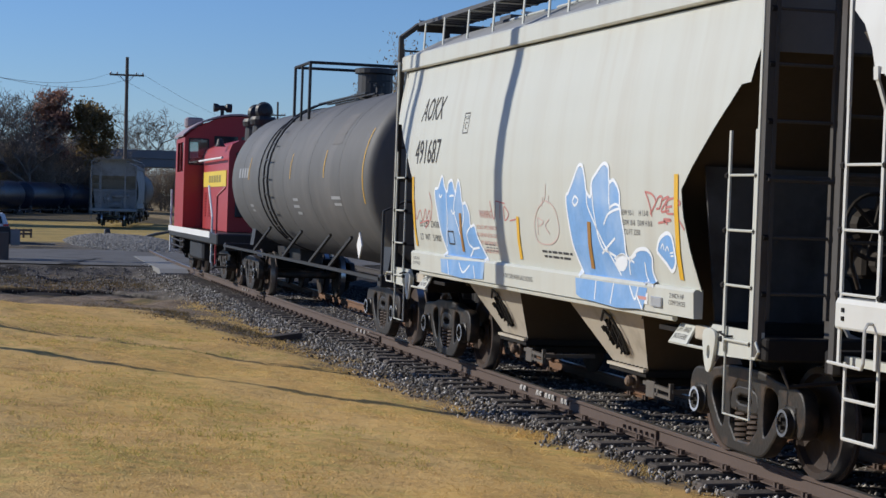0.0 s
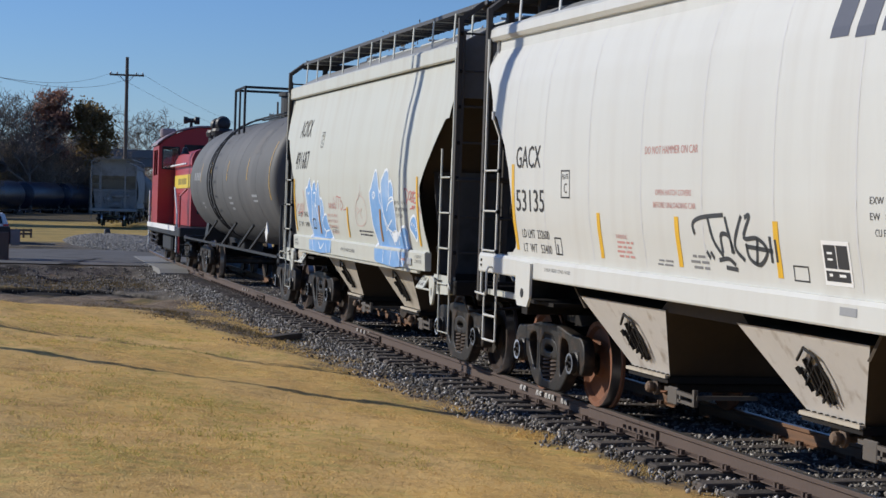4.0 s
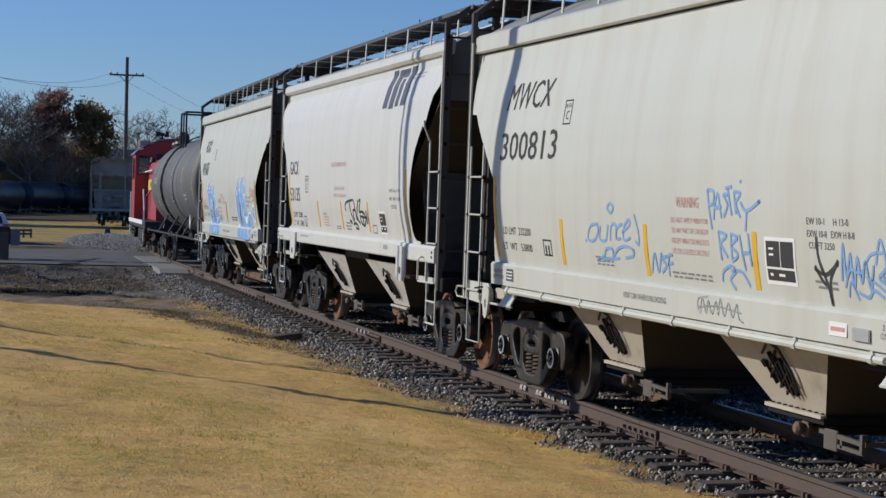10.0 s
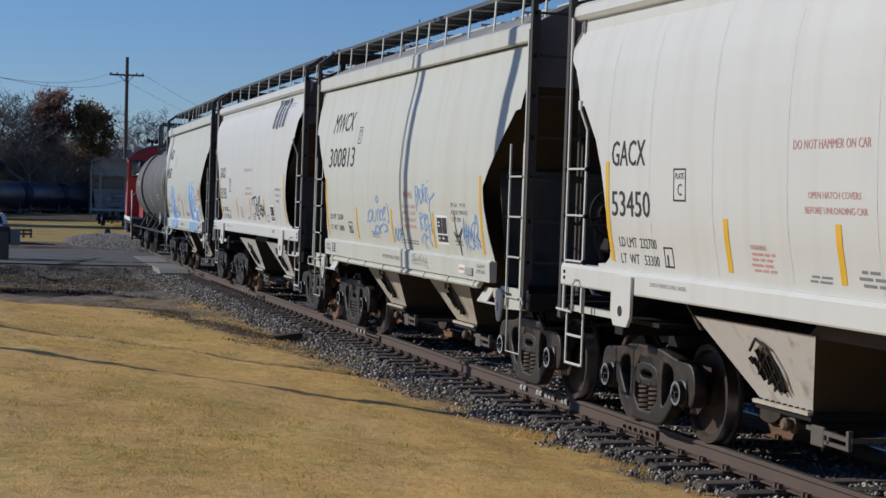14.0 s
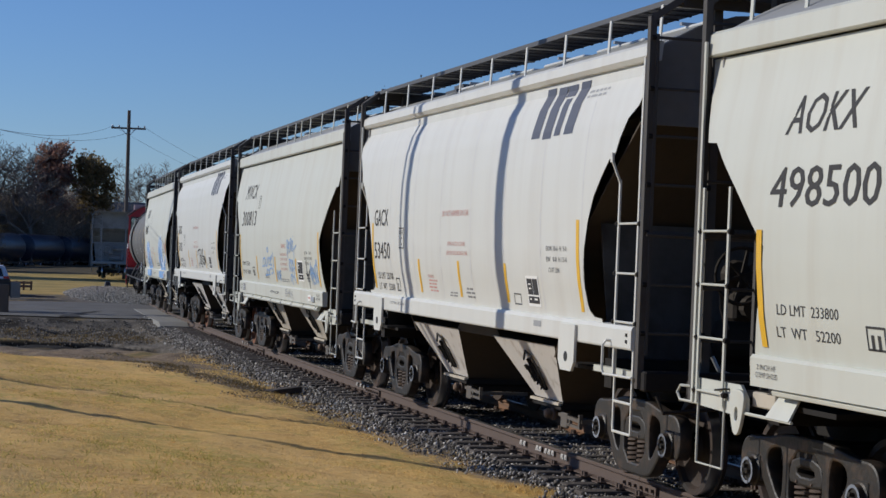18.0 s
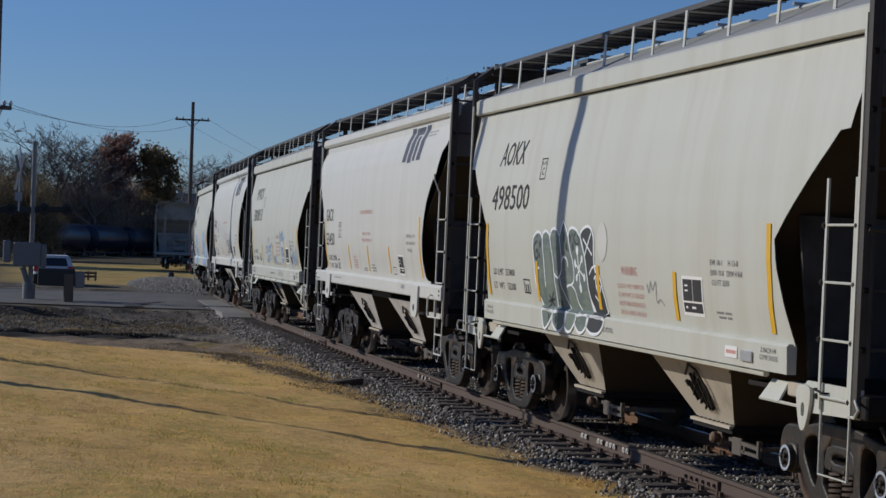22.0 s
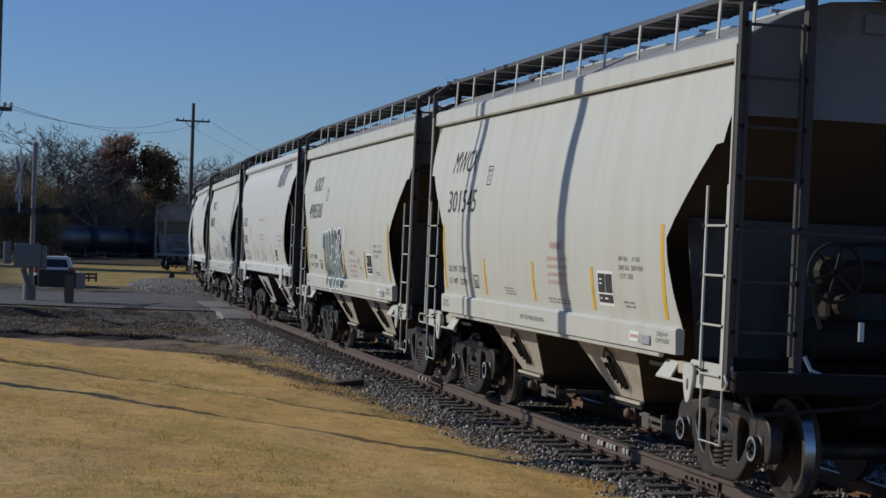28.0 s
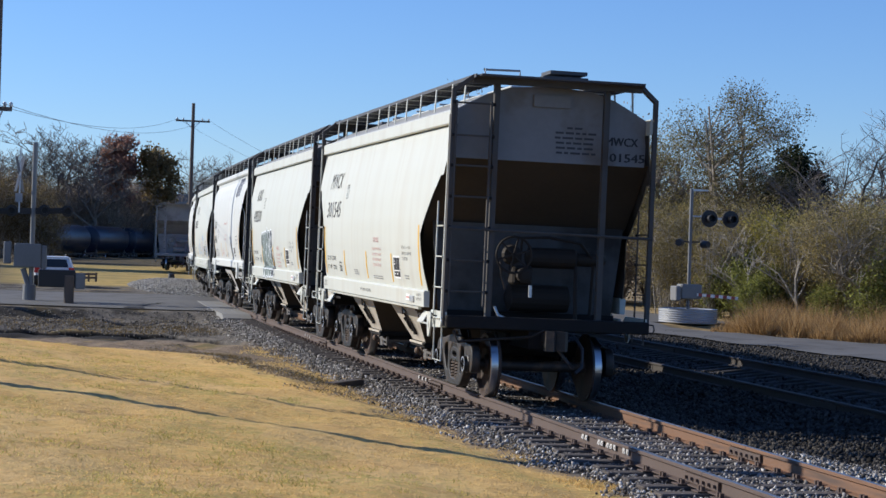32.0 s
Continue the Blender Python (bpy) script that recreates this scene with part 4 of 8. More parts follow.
        # side ladders with the stirrup below
        for sd in (-1, 1):
            # far-side ladders get the darker post colour in place of shade
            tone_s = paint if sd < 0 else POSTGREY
            low = 0.5 if sd < 0 else 0.82
            if kind == "T":
                ladder(car, tone_s, sd * 1.52, Y(0.72), Y(1.22), 1.0, 2.78, [1.1 + 0.44 * k for k in range(4)])
                part("corner_stile", Geo().beam((sd * 1.53, Y(0.66), 1.0), (sd * 1.53, Y(0.66), 4.0), 0.036, 0.02), tone_s, car)
                part("stirrup_step", Geo().tube([(sd * 1.5, Y(0.72), 1.05), (sd * 1.5, Y(0.72), low), (sd * 1.5, Y(1.22), low), (sd * 1.5, Y(1.22), 1.05)], 0.0115, 6), tone_s, car)
            else:
                ladder(car, tone_s, sd * 1.52, Y(0.70), Y(1.21), 1.08, 2.9, [1.58, 2.03, 2.49])
                part("corner_stile", Geo().beam((sd * 1.52, Y(0.70), 2.9), (sd * 1.52, Y(0.68), 4.0), 0.036, 0.02), tone_s, car)
                part("ladder_bend", Geo().beam((sd * 1.52, Y(1.21), 2.87), (sd * 1.605, Y(1.22), 3.08), 0.034, 0.018).beam((sd * 1.605, Y(1.22), 3.06), (sd * 1.61, Y(1.22), 3.15), 0.06, 0.02), tone_s, car)
                part("stirrup_step", Geo().beam((sd * 1.5, Y(0.76), 1.1), (sd * 1.5, Y(0.76), 0.56), 0.026, 0.014).beam((sd * 1.5, Y(1.22), 1.34), (sd * 1.5, Y(1.22), 0.56), 0.026, 0.014).tube([(sd * 1.5, Y(0.76), 0.56), (sd * 1.5, Y(1.22), 0.56)], 0.014, 6).tube([(sd * 1.5, Y(0.76), 0.84), (sd * 1.5, Y(1.22), 0.84)], 0.014, 6), tone_s, car)
                part("hook_step", Geo().tube([(sd * 1.54, Y(1.21), 1.40), (sd * 1.6, Y(1.22), 1.40), (sd * 1.625, Y(1.23), 1.36), (sd * 1.625, Y(1.23), 1.13), (sd * 1.62, Y(1.2), 1.09), (sd * 1.56, Y(0.62), 1.09)], 0.0125, 6), tone_s, car)
                for z in (1.47, 1.41):
                    part("end_plate_bolt", Geo().beam((sd * 1.55, Y(0.80), z), (sd * 1.565, Y(0.80), z), 0.03), UNDER, car)
            if kind == "T":
                plate = Geo().prism([(Y(0.56), 0.98), (Y(1.5), 0.95), (Y(1.62), 1.0), (Y(1.62), 1.1), (Y(1.5), 1.2), (Y(0.56), 1.2)], "x", sd * 1.47, sd * 1.495)
                part("side_bracket", plate, paint, car)
                part("towing_lug", LUG, paint, car, at=pose(sd * 1.515, Y(1.5), 1.06))
                part("bracket_arm", Geo().box(sd * 1.38, sd * 1.44, Y(1.6), Y(2.0), 1.04, 1.16, 0.01), CHUTE, car)
                part("bracket_rod", Geo().tube([(sd * 1.5, Y(1.58), 0.985), (sd * 1.5, Y(2.4), 0.985)], 0.014, 6), paint, car)
                if sd < 0:
                    pad = part("jack_pad_sign", Geo().loft([[(-1.50, Y(1.99), 0.99), (-1.50, Y(2.38), 0.99), (-1.52, Y(2.38), 0.99), (-1.52, Y(1.99), 0.99)], [(-1.40, Y(2.02), 1.15), (-1.40, Y(2.35), 1.15), (-1.42, Y(2.35), 1.15), (-1.42, Y(2.02), 1.15)]]), paint, car)
                    PADS.append((pad, Y(2.34) if end == 0 else Y(2.04)))
                part("hook_iron", Geo().tube([(sd * 1.5, Y(0.64), 1.12), (sd * 1.57, Y(0.5), 1.12), (sd * 1.57, Y(0.44), 1.06), (sd * 1.57, Y(0.5), 1.0), (sd * 1.5, Y(0.74), 0.99)], 0.012, 6), paint if sd < 0 else POSTGREY, car)
                part("hook_iron", Geo().tube([(sd * 1.495, Y(1.30), 1.15), (sd * 1.54, Y(1.29), 1.15), (sd * 1.54, Y(1.12), 1.13), (sd * 1.495, Y(1.10), 1.13)], 0.009, 6), UNDER, car)
            else:
                part("side_rod", Geo().beam((sd * 1.4, Y(0.6), 1.1), (sd * 1.4, Y(2.0), 1.1), 0.06), CREAM, car)
        part("coupler", COUPLER, STEEL, car, at=pose(0, 0, 0) if end == 0 else pose(0, CAR, 0, 0, 0, 180))
        part("air_hose", Geo().tube([(0.4, Y(0.45), 0.9), (0.45, Y(0.25), 0.75), (0.42, Y(0.15), 0.5), (0.3, Y(0.05), 0.42)], 0.025, 6), BLACK, car)
        bogie(car, 1.8 if end == 0 else CAR - 1.8)
    # brake gear on the trailing platform
    gear = part("brake_cylinder", Geo().lathe((0.25, 1.25, 2.02), (1, 0, 0), [(-0.42, 0.08), (-0.38, 0.15), (0.3, 0.15), (0.34, 0.1), (0.75, 0.1), (0.8, 0.04)], 16), BRAKEGREY, car)
    part("air_reservoir", Geo().lathe((0.1, 1.5, 1.42), (1, 0, 0), [(-0.5, 0.06), (-0.44, 0.2), (0.44, 0.2), (0.5, 0.06)], 16), BRAKEGREY, gear)
    part("control_valve", Geo().box(-0.42, -0.12, 1.0, 1.3, 1.62, 1.9, 0.03).lathe((-0.27, 0.98, 1.76), (0, 1, 0), [(-0.12, 0.06), (-0.1, 0.11), (0.05, 0.11)], 12), BRAKEGREY, gear)
    part("brake_pipe", Geo().tube([(-0.3, 1.1, 1.95), (-0.3, 1.0, 2.3), (0.1, 1.0, 2.32), (0.6, 1.05, 2.25), (0.85, 1.2, 2.0), (0.85, 1.3, 1.2)], 0.025, 6), BRAKEGREY, gear)
    part("brake_pipe", Geo().tube([(0.55, 1.1, 1.9), (0.5, 0.9, 1.6), (0.5, 0.85, 1.1)], 0.03, 6), BRAKEGREY, gear)
    part("brake_wheel", Geo().tube([(-0.5 + 0.26 * math.cos(a), 0.68, 2.05 + 0.26 * math.sin(a)) for a in np.linspace(0, 2 * math.pi, 25)], 0.018, 6), BRAKEGREY, gear)
    for a in (0.3, 1.35, 2.4):
        part("spoke", Geo().beam((-0.5 - 0.26 * math.cos(a), 0.68, 2.05 - 0.26 * math.sin(a)), (-0.5 + 0.26 * math.cos(a), 0.68, 2.05 + 0.26 * math.sin(a)), 0.025), BRAKEGREY, gear)
    part("brake_housing", Geo().lathe((-0.5, 0.72, 2.05), (0, 1, 0), [(0, 0.06), (0.02, 0.13), (0.1, 0.15), (0.14, 0.08)], 14), BRAKEGREY, gear)
    part("brake_chain", Geo().tube([(-0.68, 0.72, 1.95), (-0.66, 0.74, 1.75), (-0.6, 0.72, 1.55)], 0.02, 6), STEEL, gear)
    part("release_rod", Geo().tube([(-0.75, 0.7, 1.3), (-0.7, 0.66, 1.18), (-0.55, 0.62, 1.12)], 0.02, 6).beam((-0.25, 0.64, 1.45), (-0.25, 0.64, 1.62), 0.04), GALV, gear)
    part("uncoupling_lever", Geo().tube([(-1.4, 0.4, 0.95), (-1.35, 0.36, 0.8), (-0.3, 0.3, 0.9), (-0.12, 0.25, 1.0)], 0.018, 6), BRAKEGREY, car)
    # chutes and gates
    for yc in (4.63, CAR - 4.63):
        tw = 1.12
        g = Geo().loft([[(-1.33, yc - tw, 1.22), (1.33, yc - tw, 1.22), (1.33, yc + tw, 1.22), (-1.33, yc + tw, 1.22)], [(-0.98, yc - 0.45, 0.56), (0.98, yc - 0.45, 0.56), (0.98, yc + 0.45, 0.56), (-0.98, yc + 0.45, 0.56)]])
        me = g.mesh("chute")
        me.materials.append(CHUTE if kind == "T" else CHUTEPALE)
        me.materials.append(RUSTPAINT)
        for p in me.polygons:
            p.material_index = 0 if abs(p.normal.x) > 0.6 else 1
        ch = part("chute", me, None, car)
        gate = Geo().box(-1.02, 1.02, yc - 0.5, yc + 0.5, 0.5, 0.56)
        for k in range(9):
            for sd in (-1, 1):
                gate.beam((sd * 1.0, yc - 0.44 + k * 0.11, 0.555), (sd * 1.0, yc - 0.44 + k * 0.11, 0.585), 0.03)
        part("outlet_gate", gate, UNDER, ch)
        for sd in (-1, 1):
            part("gate_flange", Geo().box(sd * 1.0, sd * 1.05, yc - 0.5, yc + 0.5, 0.545, 0.575), CHUTE, ch)
        part("gate_rack", Geo().box(-0.85, 0.85, yc - 0.35, yc + 0.35, 0.40, 0.49, 0.02), UNDER, ch)
        for sd in (-1, 1):
            part("rack_frame", Geo().beam((sd * 1.0, yc - 0.42, 0.45), (sd * 1.0, yc - 1.12, 0.43), 0.035).beam((sd * 1.0, yc - 0.5, 0.37), (sd * 1.0, yc - 1.12, 0.36), 0.03).beam((sd * 1.0, yc - 0.78, 0.36), (sd * 1.0, yc - 0.78, 0.45), 0.03).beam((sd * 1.0, yc - 1.12, 0.43), (sd * 0.4, yc - 1.12, 0.43), 0.04).beam((sd * 1.0, yc - 1.1, 0.36), (sd * 1.0, yc - 1.1, 0.5), 0.04), GALVDUST, ch)
            part("rack_shaft", Geo().lathe((sd * 1.08, yc - 0.12, 0.43), (-sd, 0, 0), [(0, 0.035), (0.02, 0.055), (0.06, 0.055), (0.07, 0.035), (0.5, 0.035)], 10).lathe((sd * 1.0, yc - 0.12, 0.43), (-sd, 0, 0), [(0, 0.04), (0.01, 0.075), (0.04, 0.075), (0.05, 0.04)], 12), GEARRUST, ch)
            part("rack_plate", Geo().box(sd * 0.99, sd * 1.02, yc - 0.72, yc - 0.5, 0.32, 0.48, 0.008), GALVDUST, ch)
        for sd in (-1, 1):
            def on_plate(u, w):
                # u along the plate, w up its slope, from the middle of the bracket
                zz = 0.88 + w
                return Vector((sd * (0.98 + (zz - 0.56) * 0.53 + 0.022), yc + 0.02 + u, zz))
            out = Vector((sd * 0.012, 0, -0.006))
            bow = [on_plate(u, w) + out for u, w in ((0.14, 0.13), (-0.07, 0.24), (-0.21, 0.18), (-0.26, 0.01), (-0.22, -0.15))]
            vb = part("vibrator_bracket", Geo().tube(bow, 0.014, 5), BLACK, ch, "black ribbed vibrator bracket")
            for u0, w0, u1, w1, th in ((0.18, 0.06, 0.13, -0.12, 0.024), (0.04, 0.14, 0.02, -0.13, 0.028), (-0.02, 0.12, -0.05, -0.17, 0.022), (-0.11, 0.1, -0.1, -0.19, 0.027), (-0.18, 0.06, -0.17, -0.19, 0.019), (0.2, -0.07, -0.07, 0.08, 0.018), (0.09, -0.14, -0.16, -0.01, 0.021), (0.03, -0.19, -0.21, -0.07, 0.018), (0.13, 0.02, -0.15, 0.19, 0.014), (0.24, 0.06, 0.21, 0.01, 0.024)):
                part("bracket_rib", Geo().beam(on_plate(u0, w0), on_plate(u1, w1), th, 0.03), UNDER, vb)
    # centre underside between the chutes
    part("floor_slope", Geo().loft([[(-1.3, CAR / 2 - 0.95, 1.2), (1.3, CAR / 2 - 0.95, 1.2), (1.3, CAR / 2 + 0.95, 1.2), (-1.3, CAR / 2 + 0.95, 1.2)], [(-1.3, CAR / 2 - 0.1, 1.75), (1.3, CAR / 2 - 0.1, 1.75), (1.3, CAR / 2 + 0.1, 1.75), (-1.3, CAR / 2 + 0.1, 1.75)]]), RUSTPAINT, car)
    part("centre_sill", Geo().box(-0.16, 0.16, 2.5, CAR - 2.5, 0.85, 1.15), UNDER, car)


# the train, named by order from the engine
SKNOT = [0, 3, 6, 9, 12, 14.5, 17, 20, 22, 25, 28, 30, 32]
SPOS = [-77.6, -71.06, -64.43, -57.56, -50.52, -44.53, -38.48, -31.12, -26.12, -18.43, -10.62, -5.29, 0.0]


def spline(xk, yk):
    n = len(xk)
    x, y = np.array(xk, float), np.array(yk, float)
    h = np.diff(x)
    A, b = np.eye(n), np.zeros(n)
    for i in range(1, n - 1):
        A[i, i - 1:i + 2] = h[i - 1], 2 * (h[i - 1] + h[i]), h[i]
        b[i] = 6 * ((y[i + 1] - y[i]) / h[i] - (y[i] - y[i - 1]) / h[i - 1])
    m = np.linalg.solve(A, b)

    def at(t):
        j = int(np.clip(np.searchsorted(x, t) - 1, 0, n - 2))
        a = (x[j + 1] - t) / h[j]
        c = 1 - a
        return float(a * y[j] + c * y[j + 1] + ((a ** 3 - a) * m[j] + (c ** 3 - c) * m[j + 1]) * h[j] ** 2 / 6)
    return at


train_s = spline(SKNOT, SPOS)


def car_pose(s, b1, b2):
    """The pose of a vehicle whose trailing end is at s, on bogies at b1 and b2."""
    ax, ay, _ = rail_at(s + b1)
    bx, by, _ = rail_at(s + b2)
    za, zb = float(tz(s + b1)), float(tz(s + b2))
    Yv = Vector((float(bx - ax), float(by - ay), zb - za)).normalized()
    Xv = Vector((Yv.y, -Yv.x, -CANT)).normalized()
    Zv = Xv.cross(Yv).normalized()
    Xv = Yv.cross(Zv)
    o = Vector((float(ax), float(ay), za - GAUGE * CANT)) - Yv * b1
    m = Matrix((Xv, Yv, Zv)).transposed().to_4x4()
    m.translation = o
    return m


TRAIN = []  # (thing, offset of its trailing end from the last car's, b1, b2)


def stock(name, label, category, offset, b1, b2, group=""):
    ob = thing(name, label, category, car_pose(train_s(0) + offset, b1, b2), group)
    TRAIN.append((ob, offset, b1, b2))
    return ob


def hopper(order, kind, label):
    off = (6 - order) * CAR
    ob = stock("covered_hopper_car", label, "hopper car", off, 1.8, CAR - 1.8, "covered hopper cars of the train")
    if kind in FIRST:
        src = FIRST[kind]
        for o in src.children:
            c = copy_thing(o, o.matrix_basis.copy())
            c.parent = ob
    else:
        hopper_body(ob, kind)
        FIRST[kind] = ob
    return ob


FIRST = {}
HOPPERS = {
    1: hopper(1, "T", "cream covered hopper car with blue and red spray-painted tags"),
    2: hopper(2, "G", "white rounded covered hopper car with dark slanted lettering"),
    3: hopper(3, "T", "cream covered hopper car with blue scrawled tags"),
    4: hopper(4, "G", "white rounded covered hopper car with faint red stencils"),
    5: hopper(5, "T", "cream covered hopper car with a large grey-green tag"),
    6: hopper(6, "T", "cream covered hopper car ending the train, unmarked by tags"),
}


# ---------- tank car ----------
TANK_LEN = 17.3


def tank_shell(r, zc, y0, y1, head=0.5, n=48):
    """A lying tank: shallow dished ends, a tight knuckle, a straight barrel."""
    dish = [(y0 + head * 0.62 * (q / 0.93) ** 2, r * q + 0.002) for q in (0.0, 0.2, 0.4, 0.6, 0.75, 0.87, 0.93)]
    prof = dish + [(y0 + head * f, r * q) for f, q in ((0.72, 0.965), (0.84, 0.988), (1.0, 1.0))]
    back = [(y1 - (d - y0), q) for d, q in prof[::-1]]
    return Geo().lathe((0, 0, zc), (0, 1, 0), prof + back, n)


def tank_car(ob, length, paint, full=True):
    zc, r = 2.48, 1.47
    part("tank_shell", tank_shell(r, zc, 1.2, length - 1.02, 0.48), paint, ob, smooth=True)
    for y in (3.6, 6.3, 9.0, 11.7, 14.2):
        if y < length - 1.5:
            part("weld_seam", Geo().lathe((0, y, zc), (0, 1, 0), [(-0.02, r - 0.01), (-0.01, r + 0.003), (0.01, r + 0.003), (0.02, r - 0.01)], 48), paint, ob)
    for y in (1.9, length - 1.9):
        part("saddle", Geo().prism([(-1.05, 1.05), (1.05, 1.05), (1.0, 1.42), (0.7, 1.15), (-0.7, 1.15), (-1.0, 1.42)], "y", y - 0.25, y + 0.25), BLACK, ob)
        part("stub_sill", Geo().box(-0.25, 0.25, y - 1.6, y + 1.6, 0.72, 1.06, 0.02), BLACK, ob)
        bogie(ob, y)
    for e, y in ((0, 0.45), (180, length - 0.45)):
        part("end_sill", Geo().box(-1.45, 1.45, y - 0.1, y + 0.1, 0.86, 1.04, 0.015), BLACK, ob)
        part("coupler", COUPLER, STEEL, ob, at=pose(0, 0 if e == 0 else length, 0, 0, 0, e))
    for sd in (-1, 1):
        part("walkway_rail", Geo().beam((sd * 1.45, 0.4, 0.98), (sd * 1.45, length - 0.4, 0.98), 0.05, 0.05), BLACK, ob)
        for y in (4.4, 6.2, 9.0, 12.6):
            part("strut", Geo().beam((sd * 1.42, y, 1.0), (sd * 1.2, y - 0.7, 1.5), 0.045), BLACK, ob)
        part("end_rail", Geo().tube([(sd * 1.4, 0.5, 1.0), (sd * 1.4, 0.5, 1.95), (sd * 1.1, 0.45, 2.1), (sd * 0.4, 0.42, 2.12)], 0.022, 6), BLACK, ob)
    if not full:
        return
    # jacketed band and ladder at mid length
    for y in (11.9,):
        part("band", Geo().lathe((0, y, zc), (0, 1, 0), [(-0.04, r), (-0.04, r + 0.02), (0.04, r + 0.02), (0.04, r)], 48), BLACK, ob)
    for sd in (-1, 1):
        g = Geo()
        for y in (10.3, 10.75):
            g.tube([(sd * (r + 0.09) * math.cos(a), y, zc + (r + 0.09) * math.sin(a)) for a in np.linspace(-0.9, 1.35, 14)], 0.02, 6)
        ld = part("ladder", g, BLACK, ob)
        for a in np.linspace(-0.85, 1.3, 11):
            part("rung", Geo().tube([(sd * (r + 0.09) * math.cos(a), 10.3, zc + (r + 0.09) * math.sin(a)), (sd * (r + 0.09) * math.cos(a), 10.75, zc + (r + 0.09) * math.sin(a))], 0.015, 6), BLACK, ld)
        for k, y in enumerate((1.74, 4.9, 8.2, 11.3, 13.3)):
            g = Geo().loft([[(sd * (r + 0.005) * math.cos(a), y + w, zc + (r + 0.005) * math.sin(a)) for w in (-0.024, 0.024)] for a in (np.linspace(-0.02, 0.3, 6) if k else np.linspace(-0.3, 0.5, 12))], closed=False)
            part("reflector", g, YELLOW, ob)
    # platform, railing and dome on top
    g = Geo()
    for x in np.linspace(-0.42, 0.42, 6):
        g.beam((x, 6.6, 3.99), (x, 11.1, 3.99), 0.07, 0.025)
    part("platform", g, BLACK, ob)
    for y in (9.35, 11.0):
        g = Geo()
        for x in (-0.95, 0.95):
            g.tube([(x, y, 3.6), (x, y, 4.68)], 0.03, 6)
        g.tube([(-0.95, y, 4.68), (0.95, y, 4.68)], 0.03, 6)
        part("railing", g, BLACK, ob)
    for x in (-0.95, 0.95):
        part("railing", Geo().tube([(x, 9.35, 4.68), (x, 11.0, 4.68)], 0.03, 6).tube([(x, 10.2, 3.6), (x, 10.2, 4.68)], 0.025, 6), BLACK, ob)
    dome = part("manway_dome", Geo().lathe((0, 7.9, 3.9), (0, 0, 1), [(0, 0.32), (0.5, 0.32), (0.52, 0.38), (0.6, 0.38), (0.62, 0.3)], 20), BLACK, ob)
    part("valve_box", Geo().prism([(8.0, 3.94), (8.6, 3.94), (8.35, 4.3), (8.2, 4.4), (8.05, 4.4)], "x", -0.2, 0.2), BLACK, dome)
    part("valve", Geo().lathe((-0.1, 7.1, 3.95), (0, 0, 1), [(0, 0.06), (0.2, 0.06), (0.2, 0.1), (0.25, 0.1)], 10).beam((-0.3, 7.1, 4.22), (0.1, 7.1, 4.25), 0.03), BLACK, dome)
    # stencil patches too small to read
    for y0, z0, w, h in ((3.6, 2.1, 0.75, 0.05), (3.6, 2.0, 0.6, 0.04), (3.9, 3.0, 0.8, 0.5), (7.6, 2.05, 0.5, 0.05), (7.6, 1.93, 0.6, 0.05), (7.6, 1.81, 0.4, 0.05), (13.4, 2.5, 0.22, 0.2), (13.75, 2.5, 0.22, 0.2), (14.1, 2.5, 0.22, 0.2), (14.5, 2.5, 0.22, 0.2), (13.2, 1.9, 0.4, 0.05), (13.2, 1.8, 0.3, 0.05)):
        ang = [math.asin((z - zc) / r) for z in np.linspace(z0, z0 + h, 4)]
        g = Geo().loft([[(-(r + 0.004) * math.cos(a), y, zc + (r + 0.004) * math.sin(a)) for y in (y0, y0 + w)] for a in ang], closed=False)
        part("stencil", g, GREYTOP if h < 0.4 else TANK_PATCH, ob)
    part("placard", Geo().prism([(1.72, 1.22), (1.9, 1.42), (1.72, 1.62), (1.54, 1.42)], "x", -1.49, -1.47), SIGNWHITE, ob, "white diamond placard")


TANK_PATCH = mat("scuffed_patch", (0.12, 0.115, 0.11), 0.7, spread=0.3, bump=0)
tank_ob = stock("tank_car", "faded black tank car with a railed top platform", "tank car", 6 * CAR, 1.9, TANK_LEN - 1.9)
tank_car(tank_ob, TANK_LEN, TANKPAINT)


